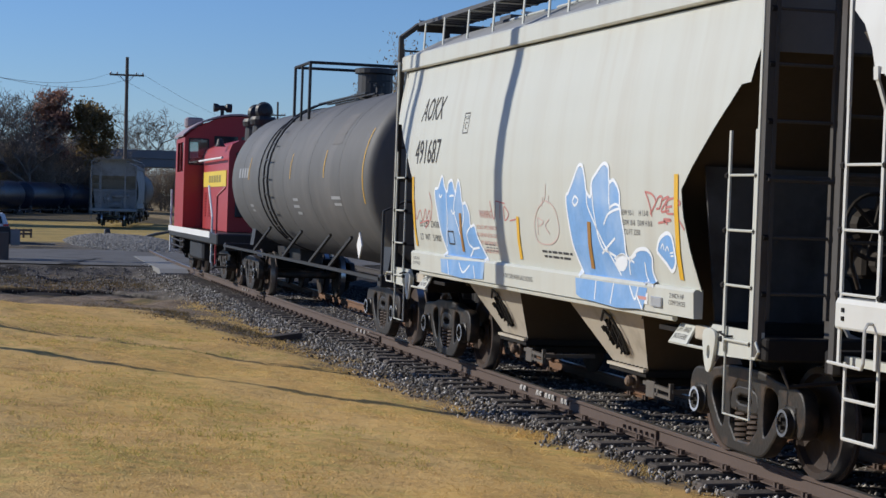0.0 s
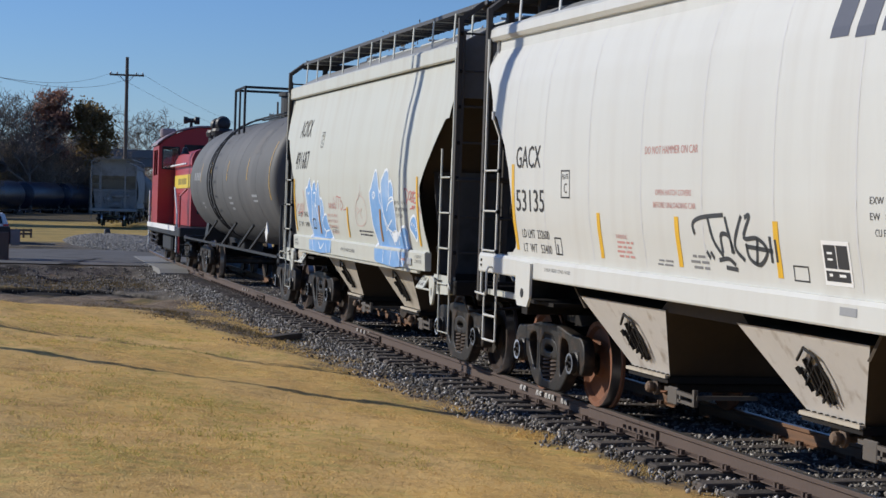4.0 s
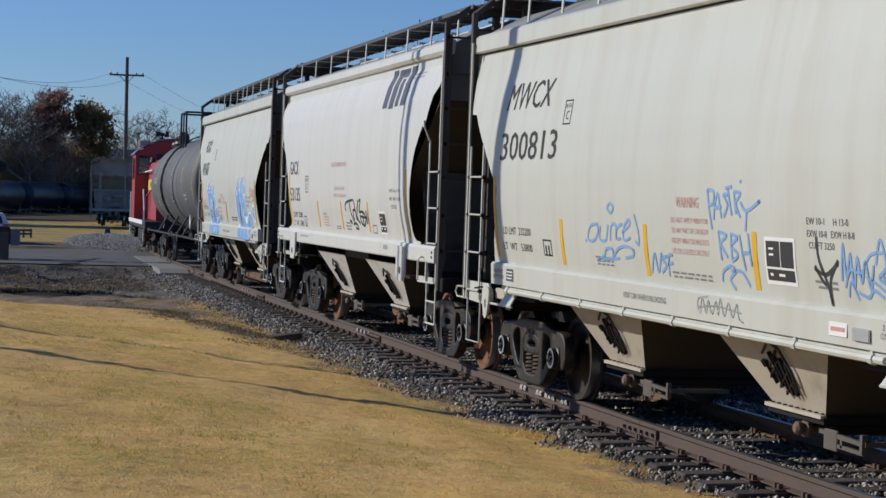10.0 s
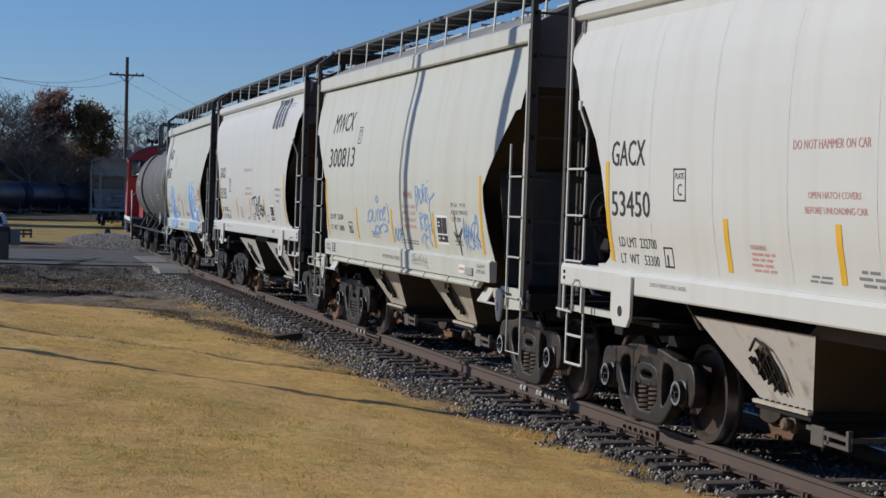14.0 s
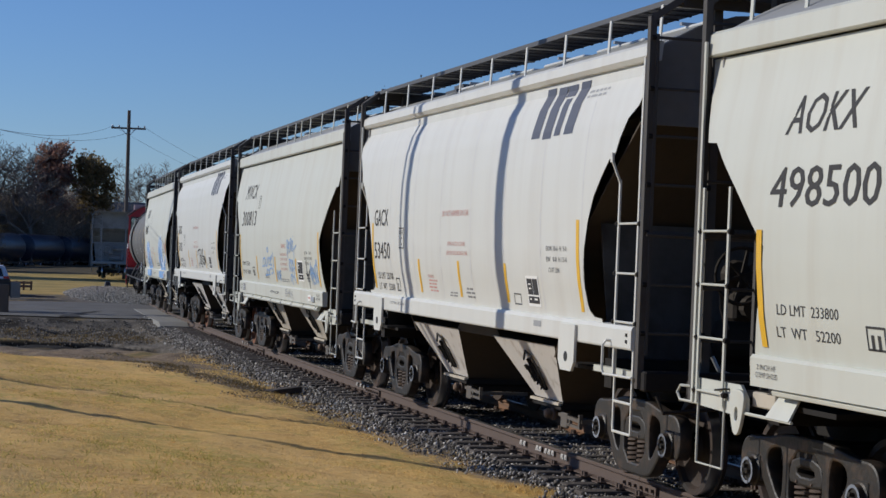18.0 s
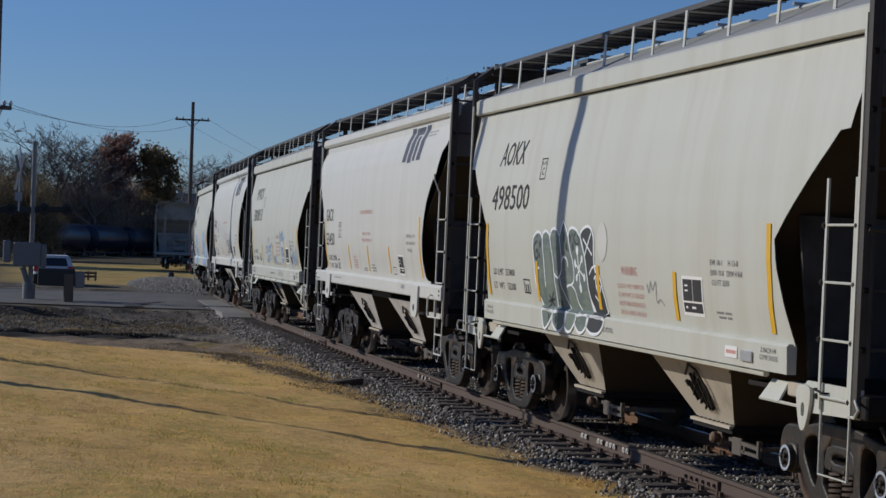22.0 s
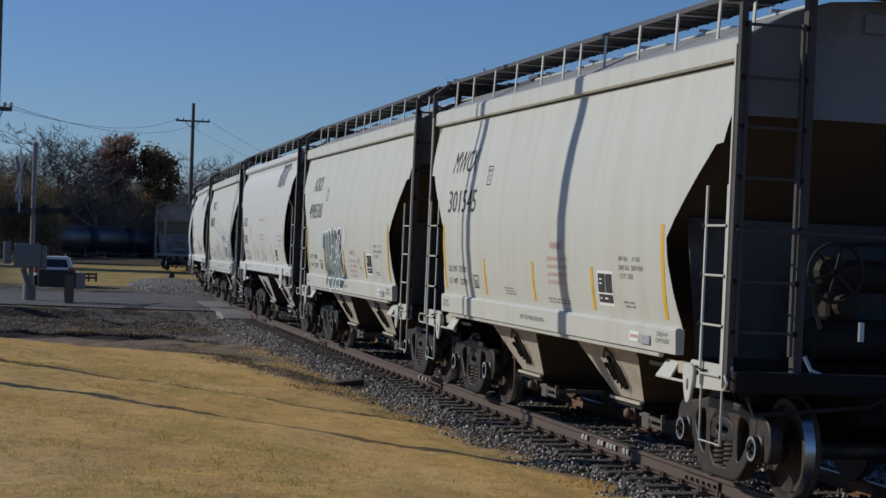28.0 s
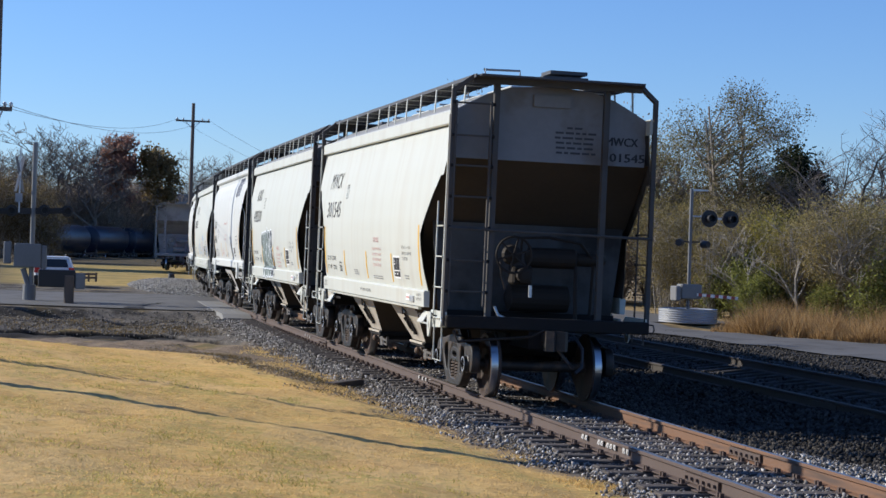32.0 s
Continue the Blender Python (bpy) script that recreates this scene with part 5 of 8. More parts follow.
# ---------- engine ----------
def engine(ob):
    part("frame", Geo().box(-1.5, 1.5, 0.7, 12.6, 0.95, 1.22, 0.03), BLACK, ob)
    for sd in (-1, 1):
        part("deck_edge", Geo().box(sd * 1.5, sd * 1.52, 2.0, 12.6, 1.1, 1.25), SIGNWHITE, ob, "white-painted deck edge")
    hood = Geo().prism([(-0.98, 1.24), (0.98, 1.24), (0.98, 3.2), (0.9, 3.4), (0.72, 3.5), (-0.72, 3.5), (-0.9, 3.4), (-0.98, 3.2)], "y", 3.0, 8.7)
    hd = part("hood", hood, REDPAINT, ob, smooth=True)
    part("radiator", Geo().box(-0.8, 0.8, 2.95, 3.02, 1.6, 3.2, 0.02), BLACK, hd)
    for sd in (-1, 1):
        part("nameboard", Geo().box(sd * 0.985, sd * 1.0, 3.3, 8.3, 2.36, 2.76), YELLOW_BOARD, hd, "yellow lettering board")
        for k in range(5):
            part("board_letter", Geo().box(sd * 1.0, sd * 1.006, 4.4 + k * 0.55, 4.8 + k * 0.55, 2.47, 2.65), OLIVE, hd)
        for y in (7.0, 7.9):
            for k in range(9):
                part("louvre", Geo().beam((sd * 1.0, y - 0.3, 1.6 + k * 0.075), (sd * 1.0, y + 0.3, 1.6 + k * 0.075), 0.03, 0.02), REDPAINT, hd)
        part("hood_rail", Geo().tube([(sd * 1.12, 3.2, 3.06), (sd * 1.12, 8.4, 3.06)], 0.03, 8), SIGNWHITE, hd)
    for y in (4.2, 5.6):
        part("exhaust_pipe", Geo().lathe((0, y, 3.45), (0, 0, 1), [(0, 0.28), (0.5, 0.26), (0.5, 0.32), (0.62, 0.34), (0.7, 0.3), (0.72, 0.1)], 18), BLACK, hd)
        part("stack_cap", Geo().lathe((0, y - 0.1, 4.3), (0, 1, 0), [(-0.16, 0.08), (-0.12, 0.18), (0, 0.23), (0.12, 0.18), (0.16, 0.08)], 18), BLACK, hd)
    # cab
    arc = [(1.5 * math.sin(a) / math.sin(0.9), 3.72 + 0.62 * (math.cos(a) - math.cos(0.9)) / (1 - math.cos(0.9))) for a in np.linspace(0.9, -0.9, 15)]
    # hollow cab: end walls and side walls with openings for the windows
    g = Geo()
    for y0, y1 in ((8.7, 8.76), (11.04, 11.1)):
        g.box(-1.5, 1.5, y0, y1, 1.24, 2.98)
        g.prism([(-1.5, 3.68), (1.5, 3.68)] + arc, "y", y0, y1)
        for x0, x1 in ((-1.5, -1.38), (-0.86, 0.86), (1.38, 1.5)):
            g.box(x0, x1, y0, y1, 2.98, 3.68)
    for sd in (-1, 1):
        g.box(sd * 1.44, sd * 1.5, 8.76, 11.04, 1.24, 2.78)
        g.box(sd * 1.44, sd * 1.5, 8.76, 11.04, 3.6, 3.72)
        for y0, y1 in ((8.76, 9.1), (9.87, 9.93), (10.7, 11.04)):
            g.box(sd * 1.44, sd * 1.5, y0, y1, 2.78, 3.6)
    cb = part("cab", g, REDPAINT, ob)
    part("cab_roof", Geo().prism([(x * 1.04, z + 0.02) for x, z in arc] + [(x * 1.04, z + 0.07) for x, z in arc[::-1]], "y", 8.6, 11.2), CAB_ROOF, cb)
    for x0, x1 in ((-1.38, -0.86), (0.86, 1.38)):
        for yw, yf in ((8.73, 8.69), (11.07, 11.11)):
            w = part("cab_window", Geo().box(x0, x1, yw - 0.004, yw + 0.004, 2.98, 3.68), PANE, cb)
            part("window_frame", Geo().beam((x0, yf, 2.98), (x1, yf, 2.98), 0.035).beam((x0, yf, 3.68), (x1, yf, 3.68), 0.035).beam((x0, yf, 2.98), (x0, yf, 3.68), 0.035).beam((x1, yf, 2.98), (x1, yf, 3.68), 0.035), BLACK, w)
    for x0, x1 in ((-0.7, -0.05), (0.05, 0.7)):
        part("cab_window", Geo().box(x0, x1, 8.68, 8.72, 3.56, 3.78), GLASS, cb)
    # control stand and seat back inside
    part("control_stand", Geo().box(-0.75, -0.35, 9.0, 9.5, 1.3, 3.1, 0.05), BLACK, cb)
    part("cab_seat", Geo().box(-1.25, -0.8, 10.0, 10.12, 2.4, 3.2, 0.05).box(-1.25, -0.8, 9.6, 10.1, 2.3, 2.42, 0.03), BLACK, cb)
    for sd in (-1, 1):
        part("cab_window", Geo().box(sd * 1.466, sd * 1.474, 9.1, 10.7, 2.78, 3.6), PANE, cb)
        g = Geo().beam((sd * 1.4, 2.0, 0.35), (sd * 1.4, 2.0, 1.2), 0.05)
        for z in (0.4, 0.7, 1.0):
            g.box(sd * 1.15, sd * 1.48, 1.3, 1.9, z, z + 0.03)
        part("steps", g, BLACK, ob)
        part("step_rail", Geo().tube([(sd * 1.46, 2.0, 0.5), (sd * 1.46, 2.0, 1.6), (sd * 1.46, 2.9, 2.35)], 0.025, 6), SIGNWHITE, ob)
        part("step_rail", Geo().tube([(sd * 1.46, 1.1, 0.5), (sd * 1.46, 1.1, 2.1), (sd * 1.3, 0.9, 2.3)], 0.025, 6), REDPAINT, ob)
        part("step_rail", Geo().tube([(sd * 1.46, 12.5, 0.5), (sd * 1.46, 12.5, 2.3)], 0.03, 6), SIGNWHITE, ob)
        part("fuel_tank", Geo().box(sd * 0.7, sd * 1.35, 5.0, 8.0, 0.45, 0.95, 0.06), BLACK, ob)
    for sd in (-1, 1):
        for y, z, w in ((9.1, 0.62, 0.5), (9.75, 0.5, 0.42), (11.6, 0.58, 0.6)):
            part("equipment_box", Geo().box(sd * 1.18, sd * 1.42, y, y + w, z, 0.96, 0.03), UNDER, ob)
        for z in (0.55, 0.7, 0.86):
            part("air_pipe", Geo().tube([(sd * 1.44, 8.8, z), (sd * 1.46, 9.4, z - 0.02), (sd * 1.44, 10.6, z), (sd * 1.46, 12.3, z + 0.01)], 0.025, 6), STEEL, ob)
    part("horn", Geo().lathe((-0.5, 8.75, 4.56), (1, 0, 0), [(-0.24, 0.02), (-0.24, 0.12), (-0.14, 0.11), (-0.08, 0.07), (0.08, 0.07), (0.12, 0.12), (0.26, 0.12), (0.27, 0.02)], 14).beam((-0.5, 8.75, 4.32), (-0.5, 8.75, 4.56), 0.09), BLACK, cb)
    part("cab_fan", Geo().box(-1.3, -0.8, 10.6, 11.1, 4.05, 4.35, 0.05), CAB_ROOF, cb)
    part("bell", Geo().lathe((-1.1, 3.9, 3.35), (0, 0, 1), [(0, 0.14), (0.05, 0.1), (0.18, 0.07), (0.2, 0.02)], 14), BLACK, hd)
    for y in (2.7, 10.4):
        bogie(ob, y, 2.1)
    for e, y in ((0, 0), (180, 13.1)):
        part("coupler", COUPLER, STEEL, ob, at=pose(0, y, 0, 0, 0, e))


YELLOW_BOARD = mat("yellow_board_paint", (0.75, 0.55, 0.06), 0.5, spread=0.1, bump=0)
OLIVE = mat("olive_board_lettering", (0.30, 0.24, 0.05), 0.6, bump=0)
CAB_ROOF = mat("silvered_cab_roof", (0.36, 0.28, 0.28), 0.45, metal=0.3, spread=0.2, bump=0.03)
engine_ob = stock("switch_engine", "small red switching engine with a yellow board and arched cab", "locomotive", 6 * CAR + TANK_LEN, 2.7, 10.4)
engine(engine_ob)


# ---------- woods ----------
def leaf_cloud(pts, size, seed, per):
    """Small two-triangle leaves scattered round points, with gaps between them."""
    r = np.random.RandomState(seed)
    P = np.repeat(np.array(pts), per, 0)
    n = len(P)
    P = P + r.normal(size=(n, 3)) * np.array([1, 1, 0.8]) * size * 3.2
    a, b = r.normal(size=(n, 3)), r.normal(size=(n, 3))
    a /= np.linalg.norm(a, axis=1)[:, None]
    b -= a * (a * b).sum(1)[:, None]
    b /= np.linalg.norm(b, axis=1)[:, None]
    s = r.uniform(0.6, 1.4, (n, 1)) * size
    v = np.stack([P - a * s, P + b * s * 0.6, P + a * s, P - b * s * 0.6], 1).reshape(-1, 3)
    return v, n


def tree_mesh(name, height, spread, seed, bark, leaf=None, leaf_size=0.2, per=10, depth=5, base_r=None, first=0.25, fork=3, twig=0.02):
    """Tapered trunk and limbs that fork; a crown of many small leaves when leaf is given."""
    rn = random.Random(seed)
    tips, g = [], Geo()
    r0 = base_r or height * 0.017

    def grow(p, d, length, r, lev):
        pts, q, dd = [p], p.copy(), d.copy()
        for k in range(3):
            dd = (dd + Vector((rn.uniform(-1, 1), rn.uniform(-1, 1), rn.uniform(-0.3, 0.7))) * 0.16).normalized()
            q = q + dd * (length / 3)
            pts.append(q.copy())
        g.tube(pts, max(r, twig), 5 if lev < 2 else 3, max(r * 0.6, twig * 0.8))
        if lev >= depth - 2:
            tips.extend(tuple(x) for x in pts[1:])
        if lev == depth:
            return
        n = fork if lev else fork + 2
        for k in range(n):
            at = pts[rn.choice((1, 2, 3))] if lev else pts[0].lerp(pts[3], rn.uniform(first, 1.0))
            if k == 0:
                at = pts[3]
            side = Vector((rn.uniform(-1, 1), rn.uniform(-1, 1), rn.uniform(-0.15, 0.55))).normalized()
            nd = (dd * (0.9 if k == 0 else 0.45) + side * spread).normalized()
            grow(at, nd, length * rn.uniform(0.55, 0.78), r * 0.6, lev + 1)
    grow(Vector((0, 0, -0.3)), Vector((0, 0, 1)), height * 0.42, r0, 0)
    wood = g.mesh(name + "_wood")
    wood.materials.append(bark)
    crown = None
    if leaf:
        v, n = leaf_cloud(tips, leaf_size, seed, per)
        crown = bpy.data.meshes.new(name + "_crown")
        crown.vertices.add(n * 4)
        crown.vertices.foreach_set("co", v.reshape(-1))
        crown.loops.add(n * 4)
        crown.loops.foreach_set("vertex_index", np.arange(n * 4, dtype=np.int32))
        crown.polygons.add(n)
        crown.polygons.foreach_set("loop_start", np.arange(0, n * 4, 4, dtype=np.int32))
        crown.update(calc_edges=True)
        crown.materials.append(leaf)
    return wood, crown


def leaf_mat(name, a, b, rough=0.7):
    m = island_stone(name, a, b)
    nd, ln = m.node_tree.nodes, m.node_tree.links
    oi, lo, hi = nd.new("ShaderNodeObjectInfo"), nd.new("ShaderNodeMapRange"), nd.new("ShaderNodeVectorMath")
    lo.inputs[3].default_value, lo.inputs[4].default_value = 0.6, 1.3
    hi.operation = "SCALE"
    ln.new(oi.outputs["Random"], lo.inputs[0])
    ln.new(nd["Color Ramp"].outputs[0], hi.inputs[0])
    ln.new(lo.outputs[0], hi.inputs["Scale"])
    ln.new(hi.outputs[0], nd["Principled BSDF"].inputs["Base Color"])
    m.node_tree.nodes["Principled BSDF"].inputs["Roughness"].default_value = rough
    m.node_tree.nodes["Principled BSDF"].inputs["Specular IOR Level"].default_value = 0.2
    thin, both = nd.new("ShaderNodeBsdfTranslucent"), nd.new("ShaderNodeMixShader")
    both.inputs["Fac"].default_value = 0.55
    ln.new(hi.outputs[0], thin.inputs["Color"])
    ln.new(nd["Principled BSDF"].outputs[0], both.inputs[1])
    ln.new(thin.outputs[0], both.inputs[2])
    ln.new(both.outputs[0], nd["Material Output"].inputs["Surface"])
    return m


TWIGBARK = mat("dark_grey_twig_bark", (0.15, 0.13, 0.115), 0.9, spread=0.3, big=2, fine=15, bump=0.3)
BARK = mat("grey_brown_bark", (0.27, 0.235, 0.195), 0.9, spread=0.3, big=2, fine=15, bump=0.3)
RUSSET = leaf_mat("russet_leaves", (0.19, 0.11, 0.09), (0.40, 0.23, 0.17))
ORANGE = leaf_mat("olive_orange_leaves", (0.25, 0.19, 0.09), (0.50, 0.36, 0.17))
BRUSHLEAF = leaf_mat("dull_brown_leaves", (0.24, 0.19, 0.13), (0.48, 0.37, 0.24))
OLIVELEAF = leaf_mat("thin_olive_leaves", (0.21, 0.175, 0.075), (0.42, 0.34, 0.15))
CEDAR = leaf_mat("dark_cedar_needles", (0.015, 0.025, 0.012), (0.05, 0.06, 0.025))
DRYGRASS = leaf_mat("tall_dry_grass", (0.17, 0.10, 0.045), (0.54, 0.36, 0.17), 0.9)

def clump_tree(name, top, low, rx, clumps, per, clump_r, leaf_size, bark, leaf, seed, trunk_r=0.16, stems=1, twigs=6, twig=0.02, shape=(1, 1)):
    """Trunk or stems, one limb to each clump of small leaves, fine twigs in the clumps; uneven rounded crown with gaps."""
    rn = random.Random(seed)
    g, pts = Geo(), []
    cz, rz = (top + low) / 2, (top - low) / 2
    feet = []
    for k in range(stems):
        a = rn.uniform(0, 6.283)
        q = rn.uniform(0.25, 0.75) * rx * (stems > 1)
        foot = [Vector((q * 0.35 * math.cos(a), q * 0.35 * math.sin(a), -0.3)), Vector((q * 0.7 * math.cos(a) + rn.uniform(-0.1, 0.1), q * 0.7 * math.sin(a), low + rz * 0.6)), Vector((q * math.cos(a), q * math.sin(a), top - rz * rn.uniform(0.25, 0.7)))]
        r = trunk_r * rn.uniform(0.7, 1.1)
        g.tube(foot[:2], r, 6, r * 0.75)
        g.tube(foot[1:], r * 0.75, 5, r * 0.3)
        feet.append(foot)
    for k in range(clumps):
        d = Vector((rn.gauss(0, 1), rn.gauss(0, 1), rn.gauss(0, 1))).normalized() * rn.uniform(0.2, 1.0) ** 0.5
        c = Vector((d.x * rx * shape[0], d.y * rx * shape[1], cz + d.z * rz * rn.uniform(0.85, 1.05)))
        foot = rn.choice(feet)
        f = max(0.1, min(0.92, (c.z - rz * 0.55 - foot[0].z) / (foot[2].z - foot[0].z)))
        p = foot[0].lerp(foot[1], f * 2) if f < 0.5 else foot[1].lerp(foot[2], f * 2 - 1)
        mid = p.lerp(c, 0.5) + Vector((rn.uniform(-0.2, 0.2), rn.uniform(-0.2, 0.2), rn.uniform(-0.3, 0.1)))
        g.tube([p, mid, c], max(twig * 1.5, trunk_r * 0.3), 4, twig)
        for j in range(twigs):
            e = c + Vector((rn.gauss(0, 1), rn.gauss(0, 1), rn.gauss(0.35, 0.8))) * clump_r * 1.1
            g.tube([c.lerp(mid, rn.uniform(0, 0.5)), c.lerp(e, 0.5) + Vector((rn.uniform(-0.1, 0.1), rn.uniform(-0.1, 0.1), 0)), e], twig * 0.8, 3, twig * 0.4)
            pts.append(tuple(c.lerp(e, 0.7)))
        pts.append(tuple(c))
    wood = g.mesh(name + "_wood")
    wood.materials.append(bark)
    r = np.random.RandomState(seed)
    P = np.repeat(np.array(pts), per, 0)
    n = len(P)
    P = P + r.normal(size=(n, 3)) * clump_r * 0.55
    a, b = r.normal(size=(n, 3)), r.normal(size=(n, 3))
    a /= np.linalg.norm(a, axis=1)[:, None]
    b -= a * (a * b).sum(1)[:, None]
    b /= np.linalg.norm(b, axis=1)[:, None]
    s = r.uniform(0.5, 1.4, (n, 1)) * leaf_size
    v = np.stack([P - a * s, P + b * s * 0.55, P + a * s, P - b * s * 0.55], 1).reshape(-1, 3)
    crown = bpy.data.meshes.new(name + "_crown")
    crown.vertices.add(n * 4)
    crown.vertices.foreach_set("co", v.reshape(-1))
    crown.loops.add(n * 4)
    crown.loops.foreach_set("vertex_index", np.arange(n * 4, dtype=np.int32))
    crown.polygons.add(n)
    crown.polygons.foreach_set("loop_start", np.arange(0, n * 4, 4, dtype=np.int32))
    crown.update(calc_edges=True)
    crown.materials.append(leaf)
    return wood, crown


GREYBARK = mat("pale_grey_bark", (0.30, 0.27, 0.23), 0.9, spread=0.3, big=3, fine=18, bump=0.2)
TWIGLEAF = leaf_mat("grey_brown_twigs_and_leaves", (0.30, 0.25, 0.20), (0.56, 0.46, 0.36))
YELLOWLEAF = leaf_mat("yellow_olive_leaves", (0.17, 0.165, 0.045), (0.44, 0.38, 0.10))
DARKLEAF = leaf_mat("dark_brown_and_olive_leaves", (0.075, 0.055, 0.035), (0.22, 0.17, 0.075))
GREENLEAF = leaf_mat("fading_green_leaves", (0.10, 0.115, 0.035), (0.30, 0.31, 0.09))
BROWNTOP = leaf_mat("olive_brown_crown_leaves", (0.145, 0.125, 0.055), (0.31, 0.265, 0.115))
KINDS = {
    "russet": clump_tree("russet", 14.4, 6.5, 2.1, 46, 19, 0.6, 0.2, BARK, RUSSET, 3, 0.3),
    "orange": clump_tree("orange", 13.2, 5.5, 2.3, 46, 16, 0.62, 0.2, BARK, ORANGE, 8, 0.28),
    "bare": tree_mesh("bare", 12, 0.85, 5, TWIGBARK, None, depth=6, fork=3, twig=0.011),
    "bare_wide": tree_mesh("bare_wide", 12, 1.0, 12, TWIGBARK, None, depth=6, fork=3, twig=0.011, first=0.5),
    "bare_far": tree_mesh("bare_far", 12, 0.95, 6, TWIGBARK, None, depth=6, fork=3, twig=0.02, first=0.45),
    "brush": clump_tree("brush", 9, 0.3, 3.0, 84, 18, 0.95, 0.085, BARK, TWIGLEAF, 21, 0.1, 6, 7, 0.02),
    "brush_brown": clump_tree("brush_brown", 8, 0.3, 3.2, 76, 20, 0.9, 0.08, BARK, BRUSHLEAF, 23, 0.1, 5, 7, 0.02),
    "brush_dark": clump_tree("brush_dark", 8, 0.3, 3.0, 80, 22, 0.9, 0.08, BARK, DARKLEAF, 27, 0.1, 5, 6, 0.02),
    "brush_olive": clump_tree("brush_olive", 4.7, 0.4, 1.25, 58, 22, 0.38, 0.036, GREYBARK, OLIVELEAF, 33, 0.035, 6, 6, 0.008),
    "brush_yellow": clump_tree("brush_yellow", 4.0, 0.3, 1.35, 54, 22, 0.42, 0.045, GREYBARK, YELLOWLEAF, 35, 0.045, 4, 6, 0.008),
    "tall_olive": clump_tree("tall_olive", 10.2, 2.8, 2.5, 110, 26, 0.45, 0.045, BARK, BROWNTOP, 41, 0.15, 3, 6, 0.009),
    "bush_green": clump_tree("bush_green", 2.3, 0.15, 0.95, 50, 26, 0.3, 0.05, GREYBARK, GREENLEAF, 37, 0.025, 5, 5, 0.008),
    "sapling": tree_mesh("sapling", 4.4, 0.65, 17, GREYBARK, None, depth=4, fork=3, twig=0.008),
    "cedar": clump_tree("cedar", 7.4, 0.4, 1.5, 190, 34, 0.34, 0.09, BARK, CEDAR, 55, 0.14, 1, 8, 0.012),
}
WORDS = {"brush_dark": "dark brown brush with a few olive leaves", "bush_green": "low bush with fading green leaves", "sapling": "young pale-barked leafless tree at the edge of the woods", "bare_far": "bare grey leafless tree above the brush", "russet": "tall oak with dark russet autumn leaves", "orange": "round tree with olive and orange autumn leaves", "bare": "bare grey-brown leafless tree", "bare_wide": "bare wide-branching leafless tree", "brush": "grey-brown leafless brush at the edge of the woods", "brush_brown": "dull brown leafy brush at the edge of the woods", "brush_olive": "thin olive-leaved shrub with pale stems beside the lane", "brush_yellow": "yellow-olive shrub with pale stems beside the lane", "tall_olive": "tall airy tree with thin olive leaves", "cedar": "dark green cedar among bare trees"}


def plant(kind, x, y, scale=1.0, turn=0.0, wide=1.0):
    name = "shrub" if "brush" in kind else "tree"
    ob = thing(name, WORDS[kind], name, Matrix.Translation((x, y, float(ground_z(x, y)))) @ Matrix.Rotation(radians(turn), 4, "Z") @ Matrix.Diagonal((scale * wide, scale * wide, scale, 1)), "woods along the railway")
    wood, crown = KINDS[kind]
    part("trunk", wood, None, ob)
    if crown:
        part("crown", crown, None, ob)
    return ob


rt = random.Random(11)
for kind, x, y, sc in (("russet", 4.9, 197, 1.0), ("orange", 9.3, 197, 1.0), ("bare_far", 0.6, 197, 1.3), ("bare_far", 2.4, 193, 1.05), ("bare_far", -1.6, 200, 1.36), ("bare_far", 22.0, 258, 1.36), ("bare_far", 19.6, 262, 1.06), ("bare_far", -4.4, 203, 1.05), ("bare_far", -7.5, 200, 1.12), ("bare", -10.5, 206, 1.15), ("orange", -12, 210, 0.88), ("bare", 16.6, 250, 0.9), ("bare", 7.2, 199, 0.85), ("bare_wide", 11.4, 200, 0.72)):
    plant(kind, x, y, sc, rt.uniform(0, 360))
for x, y, sc in ((-10.2, 136, 0.62), (-8.6, 138, 0.72), (-6.9, 139, 0.6), (-5.4, 140, 0.66), (-4.1, 141, 0.5)):
    plant("brush_dark", x, y, sc * 1.3, rt.uniform(0, 360), 0.8)
for k in range(40):
    x = -15 + k * 0.73 + rt.uniform(-0.5, 0.5)
    kd = "brush_brown" if k % 3 == 1 else "brush"
    plant(kd, x, rt.choice((199, 207, 214)) + rt.uniform(-3, 3), rt.uniform(0.88, 1.12) * (1 if x < 10.5 else 0.72), rt.uniform(0, 360))
for k in range(16):
    plant("brush", 13 + k * 2.6 + rt.uniform(-0.8, 0.8), 244 + rt.uniform(-6, 10), rt.uniform(0.55, 0.76), rt.uniform(0, 360), 1.3)
for kind, x, y, sc in (("tall_olive", 22.0, 48.9, 1.0), ("tall_olive", 20.2, 53.0, 0.84), ("cedar", 26.2, 52.2, 0.98), ("cedar", 24.6, 50.5, 0.74), ("bare", 20.7, 56.0, 0.66), ("bare", 19.0, 60.0, 0.6), ("bare", 27.4, 43.0, 0.62), ("bare_wide", 29.5, 44.0, 0.68), ("bare", 31.5, 48.0, 0.75), ("bare_wide", 24.6, 45.0, 0.68), ("bare", 26.0, 47.0, 0.76), ("bare", 23.4, 52.0, 0.66), ("bare_wide", 17.5, 62.0, 0.56), ("bare", 25.2, 58, 0.6)):
    plant(kind, x, y, sc, rt.uniform(0, 360))
# unseen tree beyond the left edge, added to shade the stabled cars
for x, y, sc in ((-23, 121, 1.4),):
    plant("orange", x, y, sc, rt.uniform(0, 360), 1.5)
